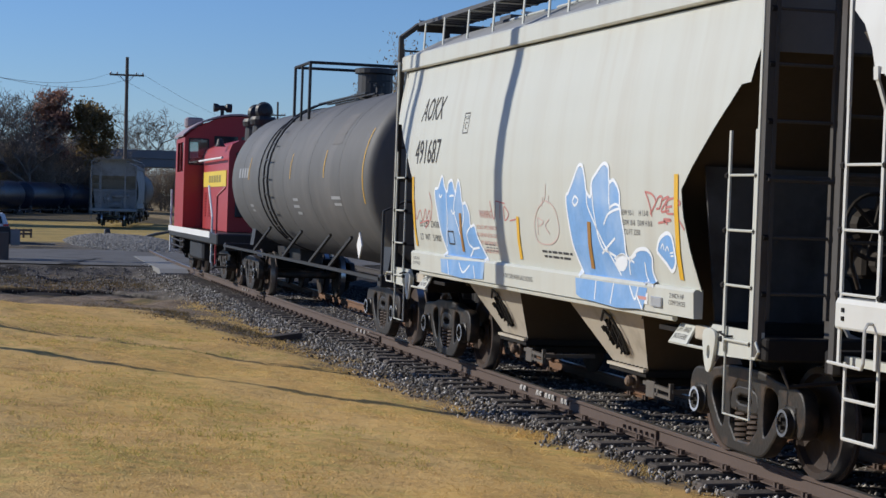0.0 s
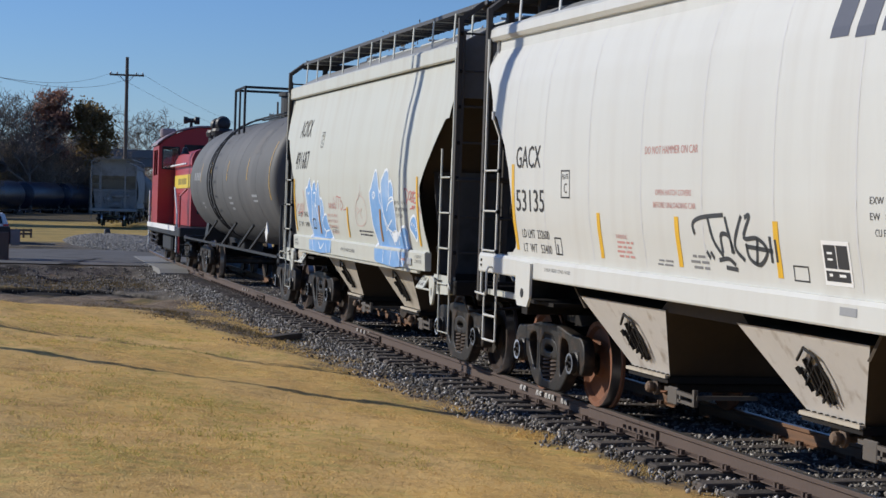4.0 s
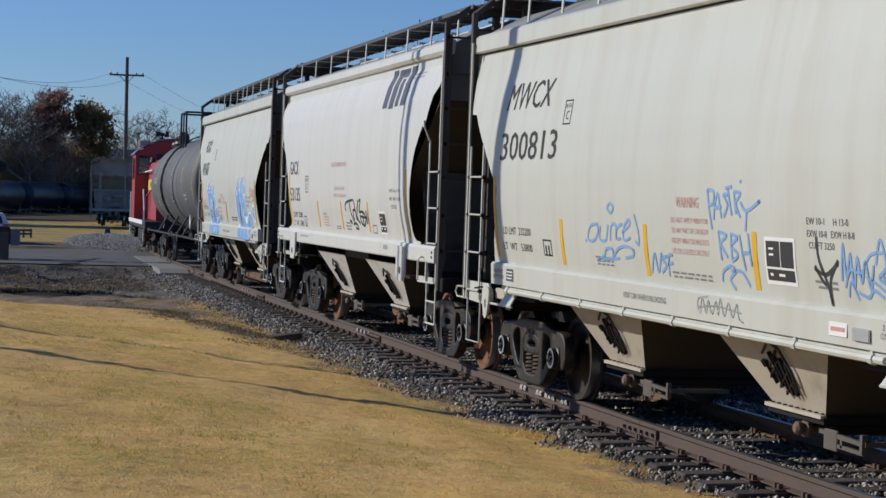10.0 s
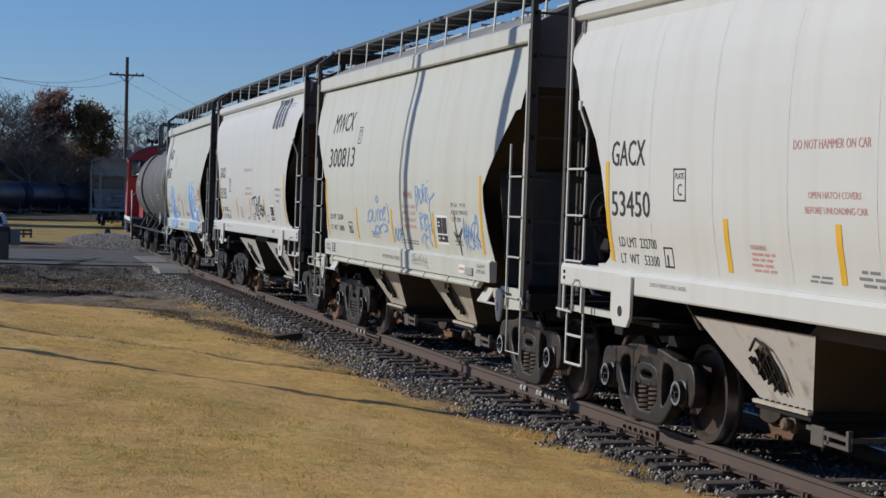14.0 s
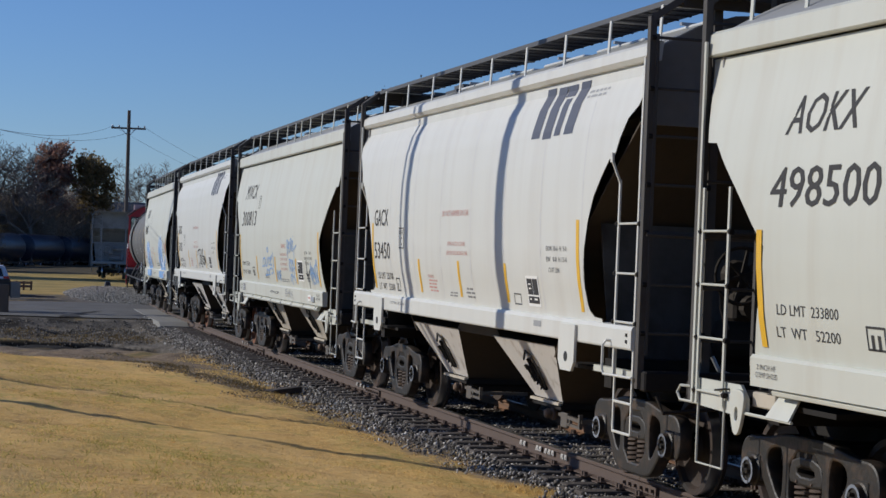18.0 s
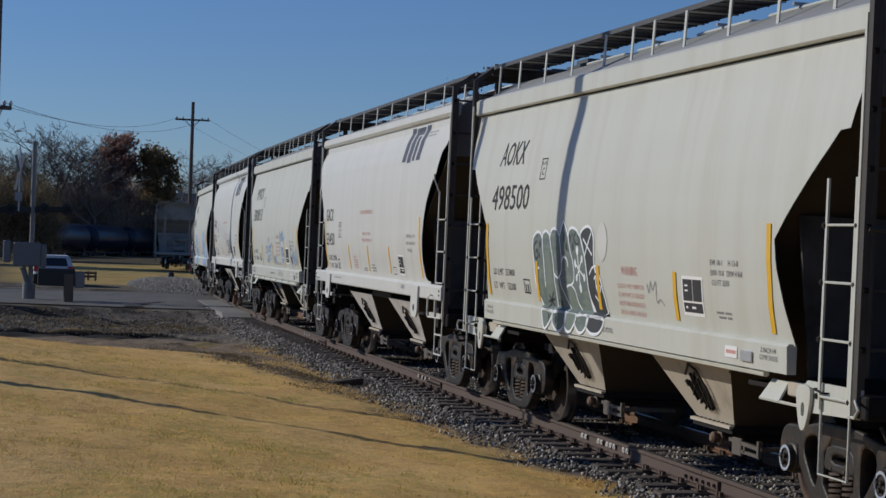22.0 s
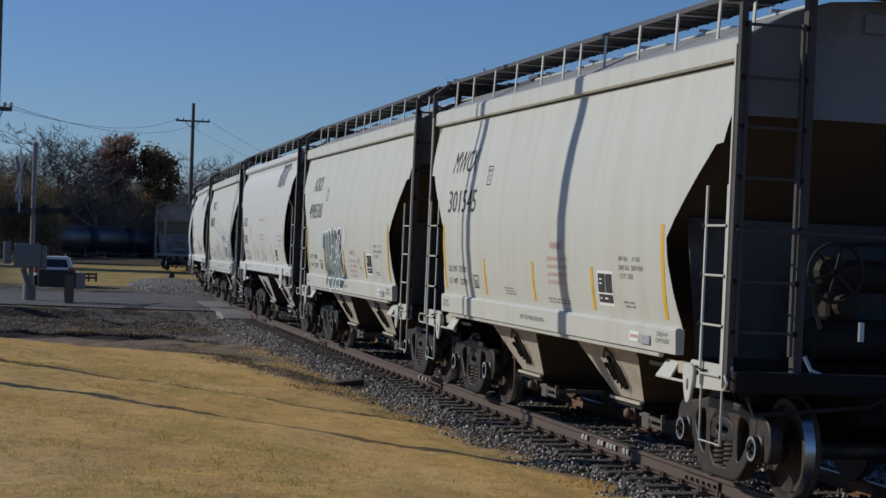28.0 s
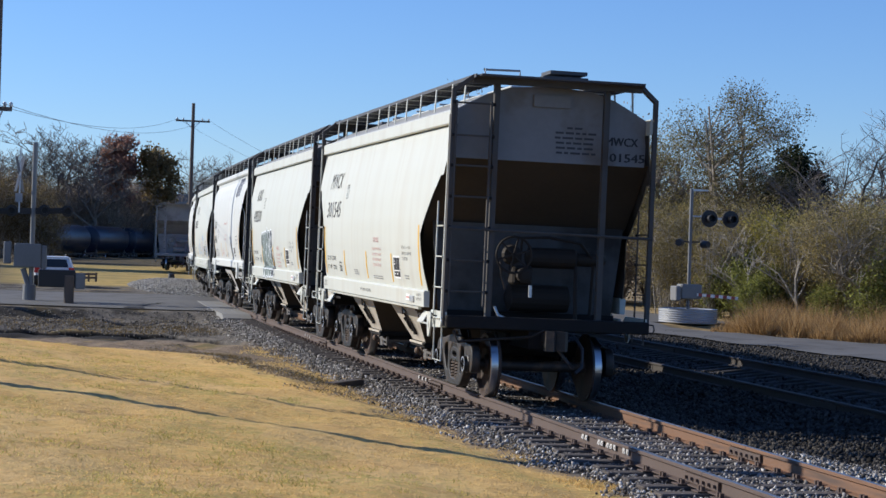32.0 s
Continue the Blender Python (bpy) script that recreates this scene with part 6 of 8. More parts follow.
for k in range(38):
    t = k / 37
    kd = "brush_yellow" if k % 4 == 2 else "brush_olive"
    plant(kd, 17.2 + 6.9 * t + rt.uniform(-0.4, 2.4), 41.0 - 11.0 * t + rt.uniform(-0.5, 5.0), rt.uniform(0.62, 1.02), rt.uniform(0, 360))
for k in range(13):
    t = k / 12
    plant("bush_green", 17.6 + 6.6 * t + rt.uniform(-0.5, 0.9), 39.6 - 10.6 * t + rt.uniform(-0.4, 1.6), rt.uniform(0.55, 1.05), rt.uniform(0, 360))
for x, y, sc in ((14.6, 62.0, 1.15), (16.2, 60.5, 1.0), (17.6, 58.0, 1.1), (18.6, 55.5, 0.95)):
    plant("brush_brown", x, y, sc, rt.uniform(0, 360), 0.7)
for x, y, sc in ((18.5, 38.2, 0.9), (19.6, 36.4, 1.05), (20.3, 35.2, 0.95), (21.2, 33.9, 1.0), (22.1, 33.2, 0.85), (17.9, 40.4, 1.0)):
    plant("sapling", x, y, sc, rt.uniform(0, 360))
for k in range(20):
    t = k / 19
    plant("brush_brown" if k % 2 else "brush", 15.5 + 24 * t + rt.uniform(-1, 1), 66 - 14 * t + rt.uniform(-3, 4), rt.uniform(0.5, 0.8), rt.uniform(0, 360))


def blades(name, n, where, h, material, label, seed, w=0.012, lump=0.0, lay=0.3):
    r = np.random.RandomState(seed)
    c = where(r, n)
    n = len(c)
    a = r.uniform(0, 2 * math.pi, n)
    lean = r.normal(size=(n, 2)) * lay
    hh = r.uniform(h * 0.5, h, n) * (1 + lump * np.sin(c[:, 0] * 2.9 + np.sin(c[:, 1] * 1.7)) * np.sin(c[:, 1] * 2.3 + c[:, 0]))
    d = np.stack([np.cos(a), np.sin(a), a * 0], -1) * w
    top = c + np.stack([lean[:, 0] * hh, lean[:, 1] * hh, hh], -1)
    v = np.stack([c - d, c + d, top], 1).reshape(-1, 3)
    me = bpy.data.meshes.new(name)
    me.vertices.add(n * 3)
    me.vertices.foreach_set("co", v.reshape(-1))
    me.loops.add(n * 3)
    me.loops.foreach_set("vertex_index", np.arange(n * 3, dtype=np.int32))
    me.polygons.add(n)
    me.polygons.foreach_set("loop_start", np.arange(0, n * 3, 3, dtype=np.int32))
    me.update(calc_edges=True)
    me.materials.append(material)
    return tagged(new(name, me), label, "grass", kind="stuff")


def verge(r, n):
    t = r.uniform(0, 1, n)
    y = 34.5 - 13.5 * t
    x = np.interp(y, [20, 23.5, 25.2, 28.7, 33.7, 36], [18.6, 16.5, 15.4, 14.1, 13.5, 13.4]) + 0.15 + r.uniform(0, 1, n) ** 1.6 * 5.5
    ok = (y < 30.5) | (x > 17)
    x, y = x[ok], y[ok]
    n = len(x)
    keep = np.sin(x * 2.3 + y) * np.sin(y * 1.7) + 0.5 * np.sin(x * 5.1 - y * 3.3) + r.normal(size=n) * 0.25 > -0.2
    x, y = x[keep], y[keep]
    return np.stack([x, y, ground_z(x, y)], -1)


blades("tall_grass", 34000, verge, 0.72, DRYGRASS, "tall dry orange-brown grass beside the lane", 7, 0.011, 1.0, 0.45)
STRAWBLADE = leaf_mat("straw_blades", (0.56, 0.385, 0.15), (0.78, 0.57, 0.25), 0.95)


def lawn_spots(r, n):
    y = -13.5 + 23.5 * r.uniform(0, 1, n) ** 1.2
    x = -2.2 - 7.2 * r.uniform(0, 1, n)
    keep = np.sin(x * 1.9 + 1.3 * np.sin(y)) + np.sin(y * 1.3 + x * 0.7) + r.normal(size=n) * 0.8 > -0.2
    x, y = x[keep], y[keep]
    return np.stack([x, y, ground_z(x, y) - 0.005], -1)


blades("lawn_grass", 70000, lawn_spots, 0.03, STRAWBLADE, "short dry straw-coloured lawn grass", 9, 0.005, 0.0, 1.6)
GREENBLADE = leaf_mat("olive_green_blades", (0.24, 0.22, 0.06), (0.52, 0.43, 0.14), 0.95)


def green_spots(r, n):
    """Clumps of greener grass on the lawn, thicker in a few broad patches."""
    c = np.stack([-9.4 + 6.9 * r.uniform(0, 1, 900), -13 + 22 * r.uniform(0, 1, 900) ** 1.2], -1)
    c = c[np.sin(c[:, 0] * 0.9 + 0.6) + np.sin(c[:, 1] * 0.55 + c[:, 0] * 0.3 + 1.4) + r.normal(size=900) * 0.5 > 0.45]
    p = c[r.randint(0, len(c), n)] + r.normal(size=(n, 2)) * (0.10, 0.14)
    p = p[p[:, 0] < -2.3 - 0.04 * np.maximum(p[:, 1], 0)]
    return np.stack([p[:, 0], p[:, 1], ground_z(p[:, 0], p[:, 1]) - 0.005], -1)


blades("lawn_grass", 9000, green_spots, 0.045, GREENBLADE, "clumps of olive-green grass in the dry lawn", 29, 0.005, 0.3, 1.0)


def edge_spots(r, n):
    s = -14 + 30 * r.uniform(0, 1, n) ** 1.2
    l = np.interp(s, [-16, -10, -7, -4, -1, 16], [-1.35, -1.4, -1.55, -1.9, -2.15, -2.3]) + 0.25 * np.sin(s * 1.9) * np.sin(s * 0.73 + 1) + r.normal(size=n) * 0.22
    keep = np.sin(s * 3.1 + l * 5) + r.normal(size=n) * 0.6 > 0.2
    x, y, _ = rail_at(s[keep], l[keep])
    return np.stack([x, y, ground_z(x, y)], -1)


blades("edge_grass", 12000, edge_spots, 0.055, STRAWBLADE, "ragged dry grass creeping over the ballast edge", 19, 0.007, 0.5, 1.4)
WEED = leaf_mat("weed_leaves", (0.10, 0.08, 0.04), (0.26, 0.18, 0.08))


def weed_spots(r, n):
    c = np.stack([r.uniform(-9, -1.9, 160), r.uniform(25, 33, 160)], -1)
    p = c[r.randint(0, 160, n)] + r.normal(size=(n, 2)) * (0.3, 0.5)
    return np.stack([p[:, 0], p[:, 1], ground_z(p[:, 0], p[:, 1])], -1)


blades("edge_weeds", 5000, corner_spots, 0.05, WEED, "low brown and green weeds at the corner of the lawn", 21, 0.008, 0.4, 1.0)
blades("weeds", 2500, weed_spots, 0.09, WEED, "low brown and green weeds among the cinders", 10, 0.012)


# ---------- poles and wires ----------
def utility_pole(x, y, h, r, arm_z=None, label="tall brown wooden utility pole with a crossarm", arm=1.5):
    z = float(ground_z(x, y))
    ob = thing("utility_pole", label, "utility pole", pose(x, y, z), "utility poles")
    part("pole", Geo().tube([(0, 0, -0.3), (0, 0, h * 0.5), (0, 0, h)], r, 12, r * 0.7), WOOD, ob)
    if arm_z:
        part("crossarm", Geo().beam((-arm, 0.1, arm_z), (arm, 0.1, arm_z), 0.1, 0.13), WOOD, ob)
        for sd in (-1, 1):
            part("brace", Geo().beam((sd * arm * 0.45, 0.12, arm_z), (0, 0.12, arm_z - 0.6), 0.03, 0.05), GALV, ob)
            for k in (0.55, 0.92):
                part("insulator", Geo().lathe((sd * arm * k, 0.1, arm_z + 0.06), (0, 0, 1), [(0, 0.03), (0.06, 0.06), (0.12, 0.06), (0.16, 0.03)], 8), GALV, ob)
    return ob


utility_pole(5.45, 113.9, 12.3, 0.17, 11.0, arm=1.25)
utility_pole(-8.02, 34.6, 12.5, 0.16, 6.1, "tall brown wooden utility pole with low wires", arm=0.5)
utility_pole(-8.5, -1.2, 11.0, 0.17, None, "round brown wooden utility pole beside the lawn")
p2 = utility_pole(-9.2, 3.45, 10.5, 0.12, None, "slim brown wooden pole with a pipe conduit")
utility_pole(26.3, 170.0, 12.0 - float(ground_z(26.3, 170.0)), 0.14, 11.0, "far utility pole beyond the railway bridge", 0.85)
part("conduit", Geo().tube([(0.26, 0.16, 0.0), (0.26, 0.16, 10.0)], 0.04, 8), GALV, p2)


def wire(a, b, sag, label="thin black overhead wire"):
    a, b = Vector(a), Vector(b)
    pts = [a.lerp(b, k / 16) - Vector((0, 0, sag * 4 * (k / 16) * (1 - k / 16))) for k in range(17)]
    ob = part("overhead_wire", Geo().tube(pts, 0.009, 5), BLACK)
    return tagged(ob, label, "wire", group="overhead wires")


for dx, sag in ((-1.1, 0.75), (0.9, 0.95)):
    wire((5.45 + dx, 114.0, 10.85), (-8.0 + dx * 0.2, 34.6, 6.1), sag)
for dx in (-1.1, 1.1):
    wire((5.45 + dx, 114.0, 10.85), (40 + dx, 200, 9.0), 2.0)


# ---------- level-crossing signals ----------
def signal_lights(parent, z, x0=0.0, y=0.0, r=0.29):
    for sd in (-1, 1):
        ring = part("signal_light", Geo().lathe((x0 + sd * 0.38, y - 0.05, z), (0, -1, 0), [(0, 0.02), (0, r), (0.03, r), (0.03, 0.13), (0.1, 0.11)], 20), BLACK, parent)
        part("hood", Geo().lathe((x0 + sd * 0.38, y - 0.08, z), (0, -1, 0), [(0, 0.12), (0.28, 0.13), (0.28, 0.115), (0.02, 0.105)], 16), BLACK, ring)
    part("light_bar", Geo().beam((x0 - 0.4, y, z), (x0 + 0.4, y, z), 0.06), GALV if r > 0.25 else BLACK, parent)


STRIPE_RED = mat("red_reflective_stripe", (0.33, 0.06, 0.05), 0.5, bump=0)
CORR = mat("corrugated_galvanised", (0.50, 0.51, 0.52), 0.4, metal=0.6, spread=0.2, big=3, fine=20, bump=0.05)
sx, sy = 14.93, 35.0
sig = thing("crossing_signal", "silver level-crossing mast with black lights and a short striped gate", "crossing signal", pose(sx, sy, float(ground_z(sx, sy))), "crossing signals")
part("mast", Geo().tube([(0, 0, 0), (0, 0, 4.55)], 0.06, 12), BOXGREY, sig)
part("mast_arm", Geo().beam((0, 0, 4.5), (0.55, -0.1, 4.5), 0.06), GALV, sig)
signal_lights(sig, 3.55, 0.86, -0.4)
part("light_arm", Geo().beam((0, 0, 3.62), (0.7, -0.35, 3.62), 0.05), GALV, sig)
part("back_light", Geo().lathe((-0.35, 0, 2.72), (-0.5, -0.8, 0), [(0, 0.05), (0.05, 0.14), (0.3, 0.12)], 14).lathe((0.4, 0, 2.68), (0.5, -0.8, 0), [(0, 0.05), (0.05, 0.14), (0.3, 0.12)], 14).beam((-0.4, 0, 2.75), (0.45, 0, 2.75), 0.05), BLACK, sig)
part("gate_mechanism", Geo().box(-0.35, 0.4, -0.25, 0.25, 0.82, 1.32, 0.04).box(-0.55, -0.38, -0.3, 0.3, 0.75, 1.25, 0.03), BOXGREY, sig)
ga = part("gate_arm", Geo().beam((0.2, -0.28, 0.98), (1.55, -0.6, 0.9), 0.03, 0.10), SIGNWHITE, sig, "red and white striped gate arm")
for k in range(5):
    a, b = Vector((0.2, -0.3, 0.98)).lerp(Vector((1.55, -0.62, 0.9)), (k + 0.15) / 5), Vector((0.2, -0.3, 0.98)).lerp(Vector((1.55, -0.62, 0.9)), (k + 0.6) / 5)
    part("stripe", Geo().beam(a, b, 0.03, 0.102), STRIPE_RED, ga)
ring = thing("corrugated_guard", "round corrugated galvanised guard ring round the signal foot", "guard ring", pose(sx - 0.1, sy - 0.3, float(ground_z(sx, sy))))
prof = []
for k in range(7):
    prof += [(0.02 + k * 0.075, 0.96), (0.055 + k * 0.075, 1.0)]
part("ring_wall", Geo().lathe((0, 0, 0), (0, 0, 1), prof + [(p, q - 0.03) for p, q in prof[::-1]], 40), CORR, ring, smooth=True)

lx, ly = -6.7, 40.5
# white crossbuck and box coloured grey: their shade is in the paint
sig2 = thing("crossing_signal", "grey level-crossing mast with crossbuck, cantilever lights and box", "crossing signal", pose(lx, ly, float(ground_z(lx, ly))), "crossing signals")
part("mast", Geo().tube([(0, 0, 0), (0, 0, 5.4)], 0.085, 12), mat("silver_mast_paint", (0.22, 0.215, 0.20), 0.6, spread=0.2, bump=0.1), sig2)
part("mast_foot", Geo().tube([(-0.05, 0, 0), (-0.05, 0, 0.55)], 0.22, 14).tube([(-0.08, 0, 0.5), (-0.28, 0, 1.1)], 0.1, 10), BOXGREY, sig2)
part("control_box", Geo().box(-0.6, 0.3, -0.3, 0.25, 1.15, 1.95, 0.03).box(-0.95, -0.68, -0.2, 0.2, 1.25, 2.0, 0.03).box(0.3, 0.5, -0.25, 0.25, 1.1, 1.9, 0.03), BOXGREY, sig2)
cb2 = part("crossbuck", Geo().beam((-0.62, -0.35, 3.7), (-0.36, 0.25, 4.9), 0.09, 0.03).beam((-0.36, 0.22, 3.7), (-0.62, -0.32, 4.9), 0.09, 0.03), DIMSIGN, sig2)
part("sign_plate", Geo().box(-0.62, -0.38, -0.12, -0.1, 3.35, 3.65), GREYTOP, cb2)
part("sign_post", Geo().beam((-0.48, -0.08, 3.0), (-0.48, -0.08, 5.2), 0.05), GALV, sig2)
part("light_arm", Geo().beam((-1.6, 0, 3.0), (1.3, 0, 3.12), 0.10, 0.2), BLACK, sig2)
signal_lights(sig2, 3.1, 0.75, -0.1, 0.2)
signal_lights(sig2, 3.05, -1.1, -0.1, 0.2)

bx, by = -5.75, 38.5
panel = thing("roadside_box", "dark panel box on a short post beside the road", "box", pose(bx, by, float(ground_z(bx, by))))
part("box", Geo().box(-0.75, 0.45, -0.15, 0.2, 0.55, 1.12, 0.02), BLACK, panel)
part("box_side", Geo().box(0.46, 0.78, -0.15, 0.2, 0.5, 1.02, 0.02), ENDGREY, panel)
part("post", Geo().box(0.1, 0.42, -0.2, 0.1, -0.2, 0.95, 0.03), WOOD, panel)

# white car parked beyond the road, tail towards the crossing
TAILRED = mat("red_tail_lamp", (0.55, 0.03, 0.025), 0.25, spread=0.1, bump=0)
CARWHITE = mat("white_car_body_paint", (0.78, 0.79, 0.80), 0.3, spread=0.05, bump=0)
vx, vy = -5.45, 60.5
suv = thing("parked_car", "white estate car with red tail lights parked beyond the road", "car", pose(vx, vy, float(ground_z(vx, vy)) - 0.02) @ Matrix.Diagonal((0.94, 0.94, 0.88, 1)))
part("body", Geo().box(-0.93, 0.93, 0, 4.6, 0.38, 0.95, 0.1), CARWHITE, suv)
part("cabin", Geo().loft([[(-0.88, 0.05, 0.93), (0.88, 0.05, 0.93), (0.88, 3.4, 0.93), (-0.88, 3.4, 0.93)], [(-0.68, 0.35, 1.5), (0.68, 0.35, 1.5), (0.68, 2.6, 1.5), (-0.68, 2.6, 1.5)]]), CARWHITE, suv)
part("rear_window", Geo().loft([[(-0.66, 0.07, 1.02), (0.66, 0.07, 1.02), (0.66, 0.12, 1.02), (-0.66, 0.12, 1.02)], [(-0.56, 0.27, 1.42), (0.56, 0.27, 1.42), (0.56, 0.32, 1.42), (-0.56, 0.32, 1.42)]]), GLASS, suv)
for x in (-1, 1):
    part("side_window", Geo().loft([[(x * 0.87, 0.6, 1.0), (x * 0.87, 3.0, 1.0), (x * 0.83, 3.0, 1.0), (x * 0.83, 0.6, 1.0)], [(x * 0.735, 0.6, 1.43), (x * 0.735, 2.5, 1.43), (x * 0.69, 2.5, 1.43), (x * 0.69, 0.6, 1.43)]]), GLASS, suv)
for x in (-1, 1):
    part("window_post", Geo().beam((x * 0.87, 0.03, 0.93), (x * 0.68, 0.33, 1.5), 0.09, 0.07), CARWHITE, suv)
    part("window_post", Geo().beam((x * 0.87, 3.4, 0.93), (x * 0.68, 2.6, 1.5), 0.07), CARWHITE, suv)
part("roof", Geo().box(-0.7, 0.7, 0.3, 2.65, 1.48, 1.55, 0.03), CARWHITE, suv)
part("bumper", Geo().box(-0.94, 0.94, -0.08, 0.05, 0.38, 0.6, 0.03), BLACK, suv)
for x in (-0.8, 0.8):
    part("tail_light", Geo().box(x - 0.13, x + 0.13, -0.03, 0.06, 0.72, 1.02), TAILRED, suv)
    for y in (0.85, 3.7):
        w = part("wheel", Geo().lathe((x, y, 0.33), (1, 0, 0), [(-0.12, 0.2), (-0.12, 0.32), (-0.08, 0.34), (0.08, 0.34), (0.12, 0.32), (0.12, 0.2)], 18), BLACK, suv)
        part("rim", Geo().lathe((x, y, 0.33), (1, 0, 0), [(-0.125, 0.02), (-0.125, 0.2), (0.125, 0.2), (0.125, 0.02)], 14), GALV, w)
fx, fy = -3.6, 73.0
rail3 = thing("low_fence", "low dark wooden rail fence beyond the road", "fence", pose(fx, fy, float(ground_z(fx, fy))))
for k in range(4):
    part("post", Geo().box(-0.55 + k * 0.37 - 0.05, -0.55 + k * 0.37 + 0.05, -0.06, 0.06, -0.1, 0.46), WOOD, rail3)
for z in (0.2, 0.38):
    part("board", Geo().box(-0.62, 0.62, -0.09, -0.06, z - 0.06, z + 0.06), WOOD, rail3)

# ---------- stabled cars, bridge, heaps ----------
STABLED = mat("sooty_grey_car_paint", (0.27, 0.285, 0.285), 0.7, spread=0.2, big=1, fine=8, bump=0.05, tint=(0.15, 0.145, 0.14), tint_at=(0.5, 0.75), tint_scale=1.5)
park = thing("covered_hopper_car", "grey weathered covered hopper car stabled on a far siding", "hopper car", pose(3.75, 104.0, -0.12, 0, 0, -8.5), "stabled cars")
for o in FIRST["T"].children:
    c = copy_thing(o, o.matrix_basis.copy())
    c.parent = park
    for q in (c, *c.children_recursive):
        if q.type == "MESH" and q.data.materials and q.data.materials[0] not in (WHEEL, STEEL):
            q.data = q.data.copy()
            q.data.materials[0] = STABLED
tk1 = thing("tank_car", "black tank car stabled behind a hopper car", "tank car", pose(5.9, 117.5, -0.12, 0, 0, -8.5), "stabled cars")
tank_car(tk1, 15.0, TANKPAINT, False)
for k in range(4):
    tk = thing("tank_car", "glossy blue-black tank car in the shade of the woods", "tank car", pose(-9.5 + k * 4.9, 150.0 + k * 14.6, -0.85, 0, 0, -18.5), "stabled cars")
    tank_car(tk, 15.0, BLUETANK, False)
OLDCONC = mat("grey_bridge_concrete", (0.19, 0.2, 0.21), 0.85, spread=0.2, big=0.5, fine=6, bump=0.1)
bridge = thing("road_bridge", "long grey concrete road bridge beyond the woods", "bridge", pose(12, 222, 0))
part("deck", Geo().box(-60, 70, -4, 4, 5.5, 6.65, 0.05), OLDCONC, bridge)
part("parapet", Geo().box(-60, 70, -4.15, -3.9, 6.6, 7.7, 0.03), OLDCONC, bridge)
for x in (-48, -32, -14, 5, 22, 40, 58):
    part("pier", Geo().box(x - 0.6, x + 0.6, -3.5, 3.5, -1, 5.55, 0.1), OLDCONC, bridge)
# a pickup truck with a dark flat bed, its nose along -x
pickup = thing("pickup_truck", "white pickup truck with a dark rack bed crossing the bridge", "truck", pose(50, 221.5, 6.65))
part("bonnet", Geo().box(-2.7, -1.2, -0.9, 0.9, 0.5, 1.12, 0.1), CARWHITE, pickup)
part("cab", Geo().loft([[(-1.35, -0.92, 0.5), (0.55, -0.92, 0.5), (0.55, 0.92, 0.5), (-1.35, 0.92, 0.5)], [(-1.35, -0.92, 1.15), (0.55, -0.92, 1.15), (0.55, 0.92, 1.15), (-1.35, 0.92, 1.15)], [(-0.75, -0.78, 1.95), (0.45, -0.78, 1.95), (0.45, 0.78, 1.95), (-0.75, 0.78, 1.95)]]), CARWHITE, pickup)
for sd in (-1, 1):
    part("side_window", Geo().prism([(-1.0, 1.2), (0.4, 1.2), (0.36, 1.8), (-0.68, 1.8)], "y", sd * 0.90, sd * 0.93), GLASS, pickup)
part("flat_bed", Geo().box(0.6, 3.4, -1.0, 1.0, 0.75, 1.0, 0.02), BLACK, pickup)
part("rack", Geo().beam((0.7, -0.95, 1.0), (0.7, -0.95, 2.0), 0.08).beam((0.7, 0.95, 1.0), (0.7, 0.95, 2.0), 0.08).beam((0.7, -0.95, 2.0), (0.7, 0.95, 2.0), 0.08).beam((0.7, -0.95, 1.95), (3.3, -0.95, 1.95), 0.08).beam((0.7, -0.95, 1.5), (3.3, -0.95, 1.5), 0.08).beam((0.7, 0.95, 1.95), (3.3, 0.95, 1.95), 0.08).beam((3.3, -0.95, 1.0), (3.3, -0.95, 1.98), 0.08).beam((3.3, 0.95, 1.0), (3.3, 0.95, 1.98), 0.08), BLACK, pickup)
for x in (-1.9, 2.3):
    for sd in (-1, 1):
        part("wheel", Geo().lathe((x, sd * 0.82, 0.38), (0, 1, 0), [(-0.12, 0.2), (-0.12, 0.36), (-0.08, 0.38), (0.08, 0.38), (0.12, 0.36), (0.12, 0.2), (0.0, 0.05)], 18), BLACK, pickup)


PALESTONES = island_stone("pale_gravel", (0.12, 0.115, 0.108), (0.36, 0.35, 0.33))


def mound(name, cx, cy, rx, ry, h, material, label, seed):
    g = Geo()
    rr = random.Random(seed)
    rings = []
    for j in range(9):
        f = j / 8
        ring = []
        for k in range(28):
            a = 2 * math.pi * k / 28
            q = 0.92 + 0.04 * math.sin(3 * a + seed) + 0.03 * math.sin(7 * a)
            x, y = cx + rx * (1 - f) * q * math.cos(a), cy + ry * (1 - f) * q * math.sin(a)
            ring.append((x, y, float(ground_z(x, y)) - 0.05 + h * (1 - max(0.0, 1 - 1.6 * f) ** 2) ** 0.8 * (1 + 0.1 * rr.uniform(-1, 1))))
        rings.append(ring)
    g.loft(rings)
    return tagged(part(name, g, material, smooth=True), label, "gravel heap", kind="structure")


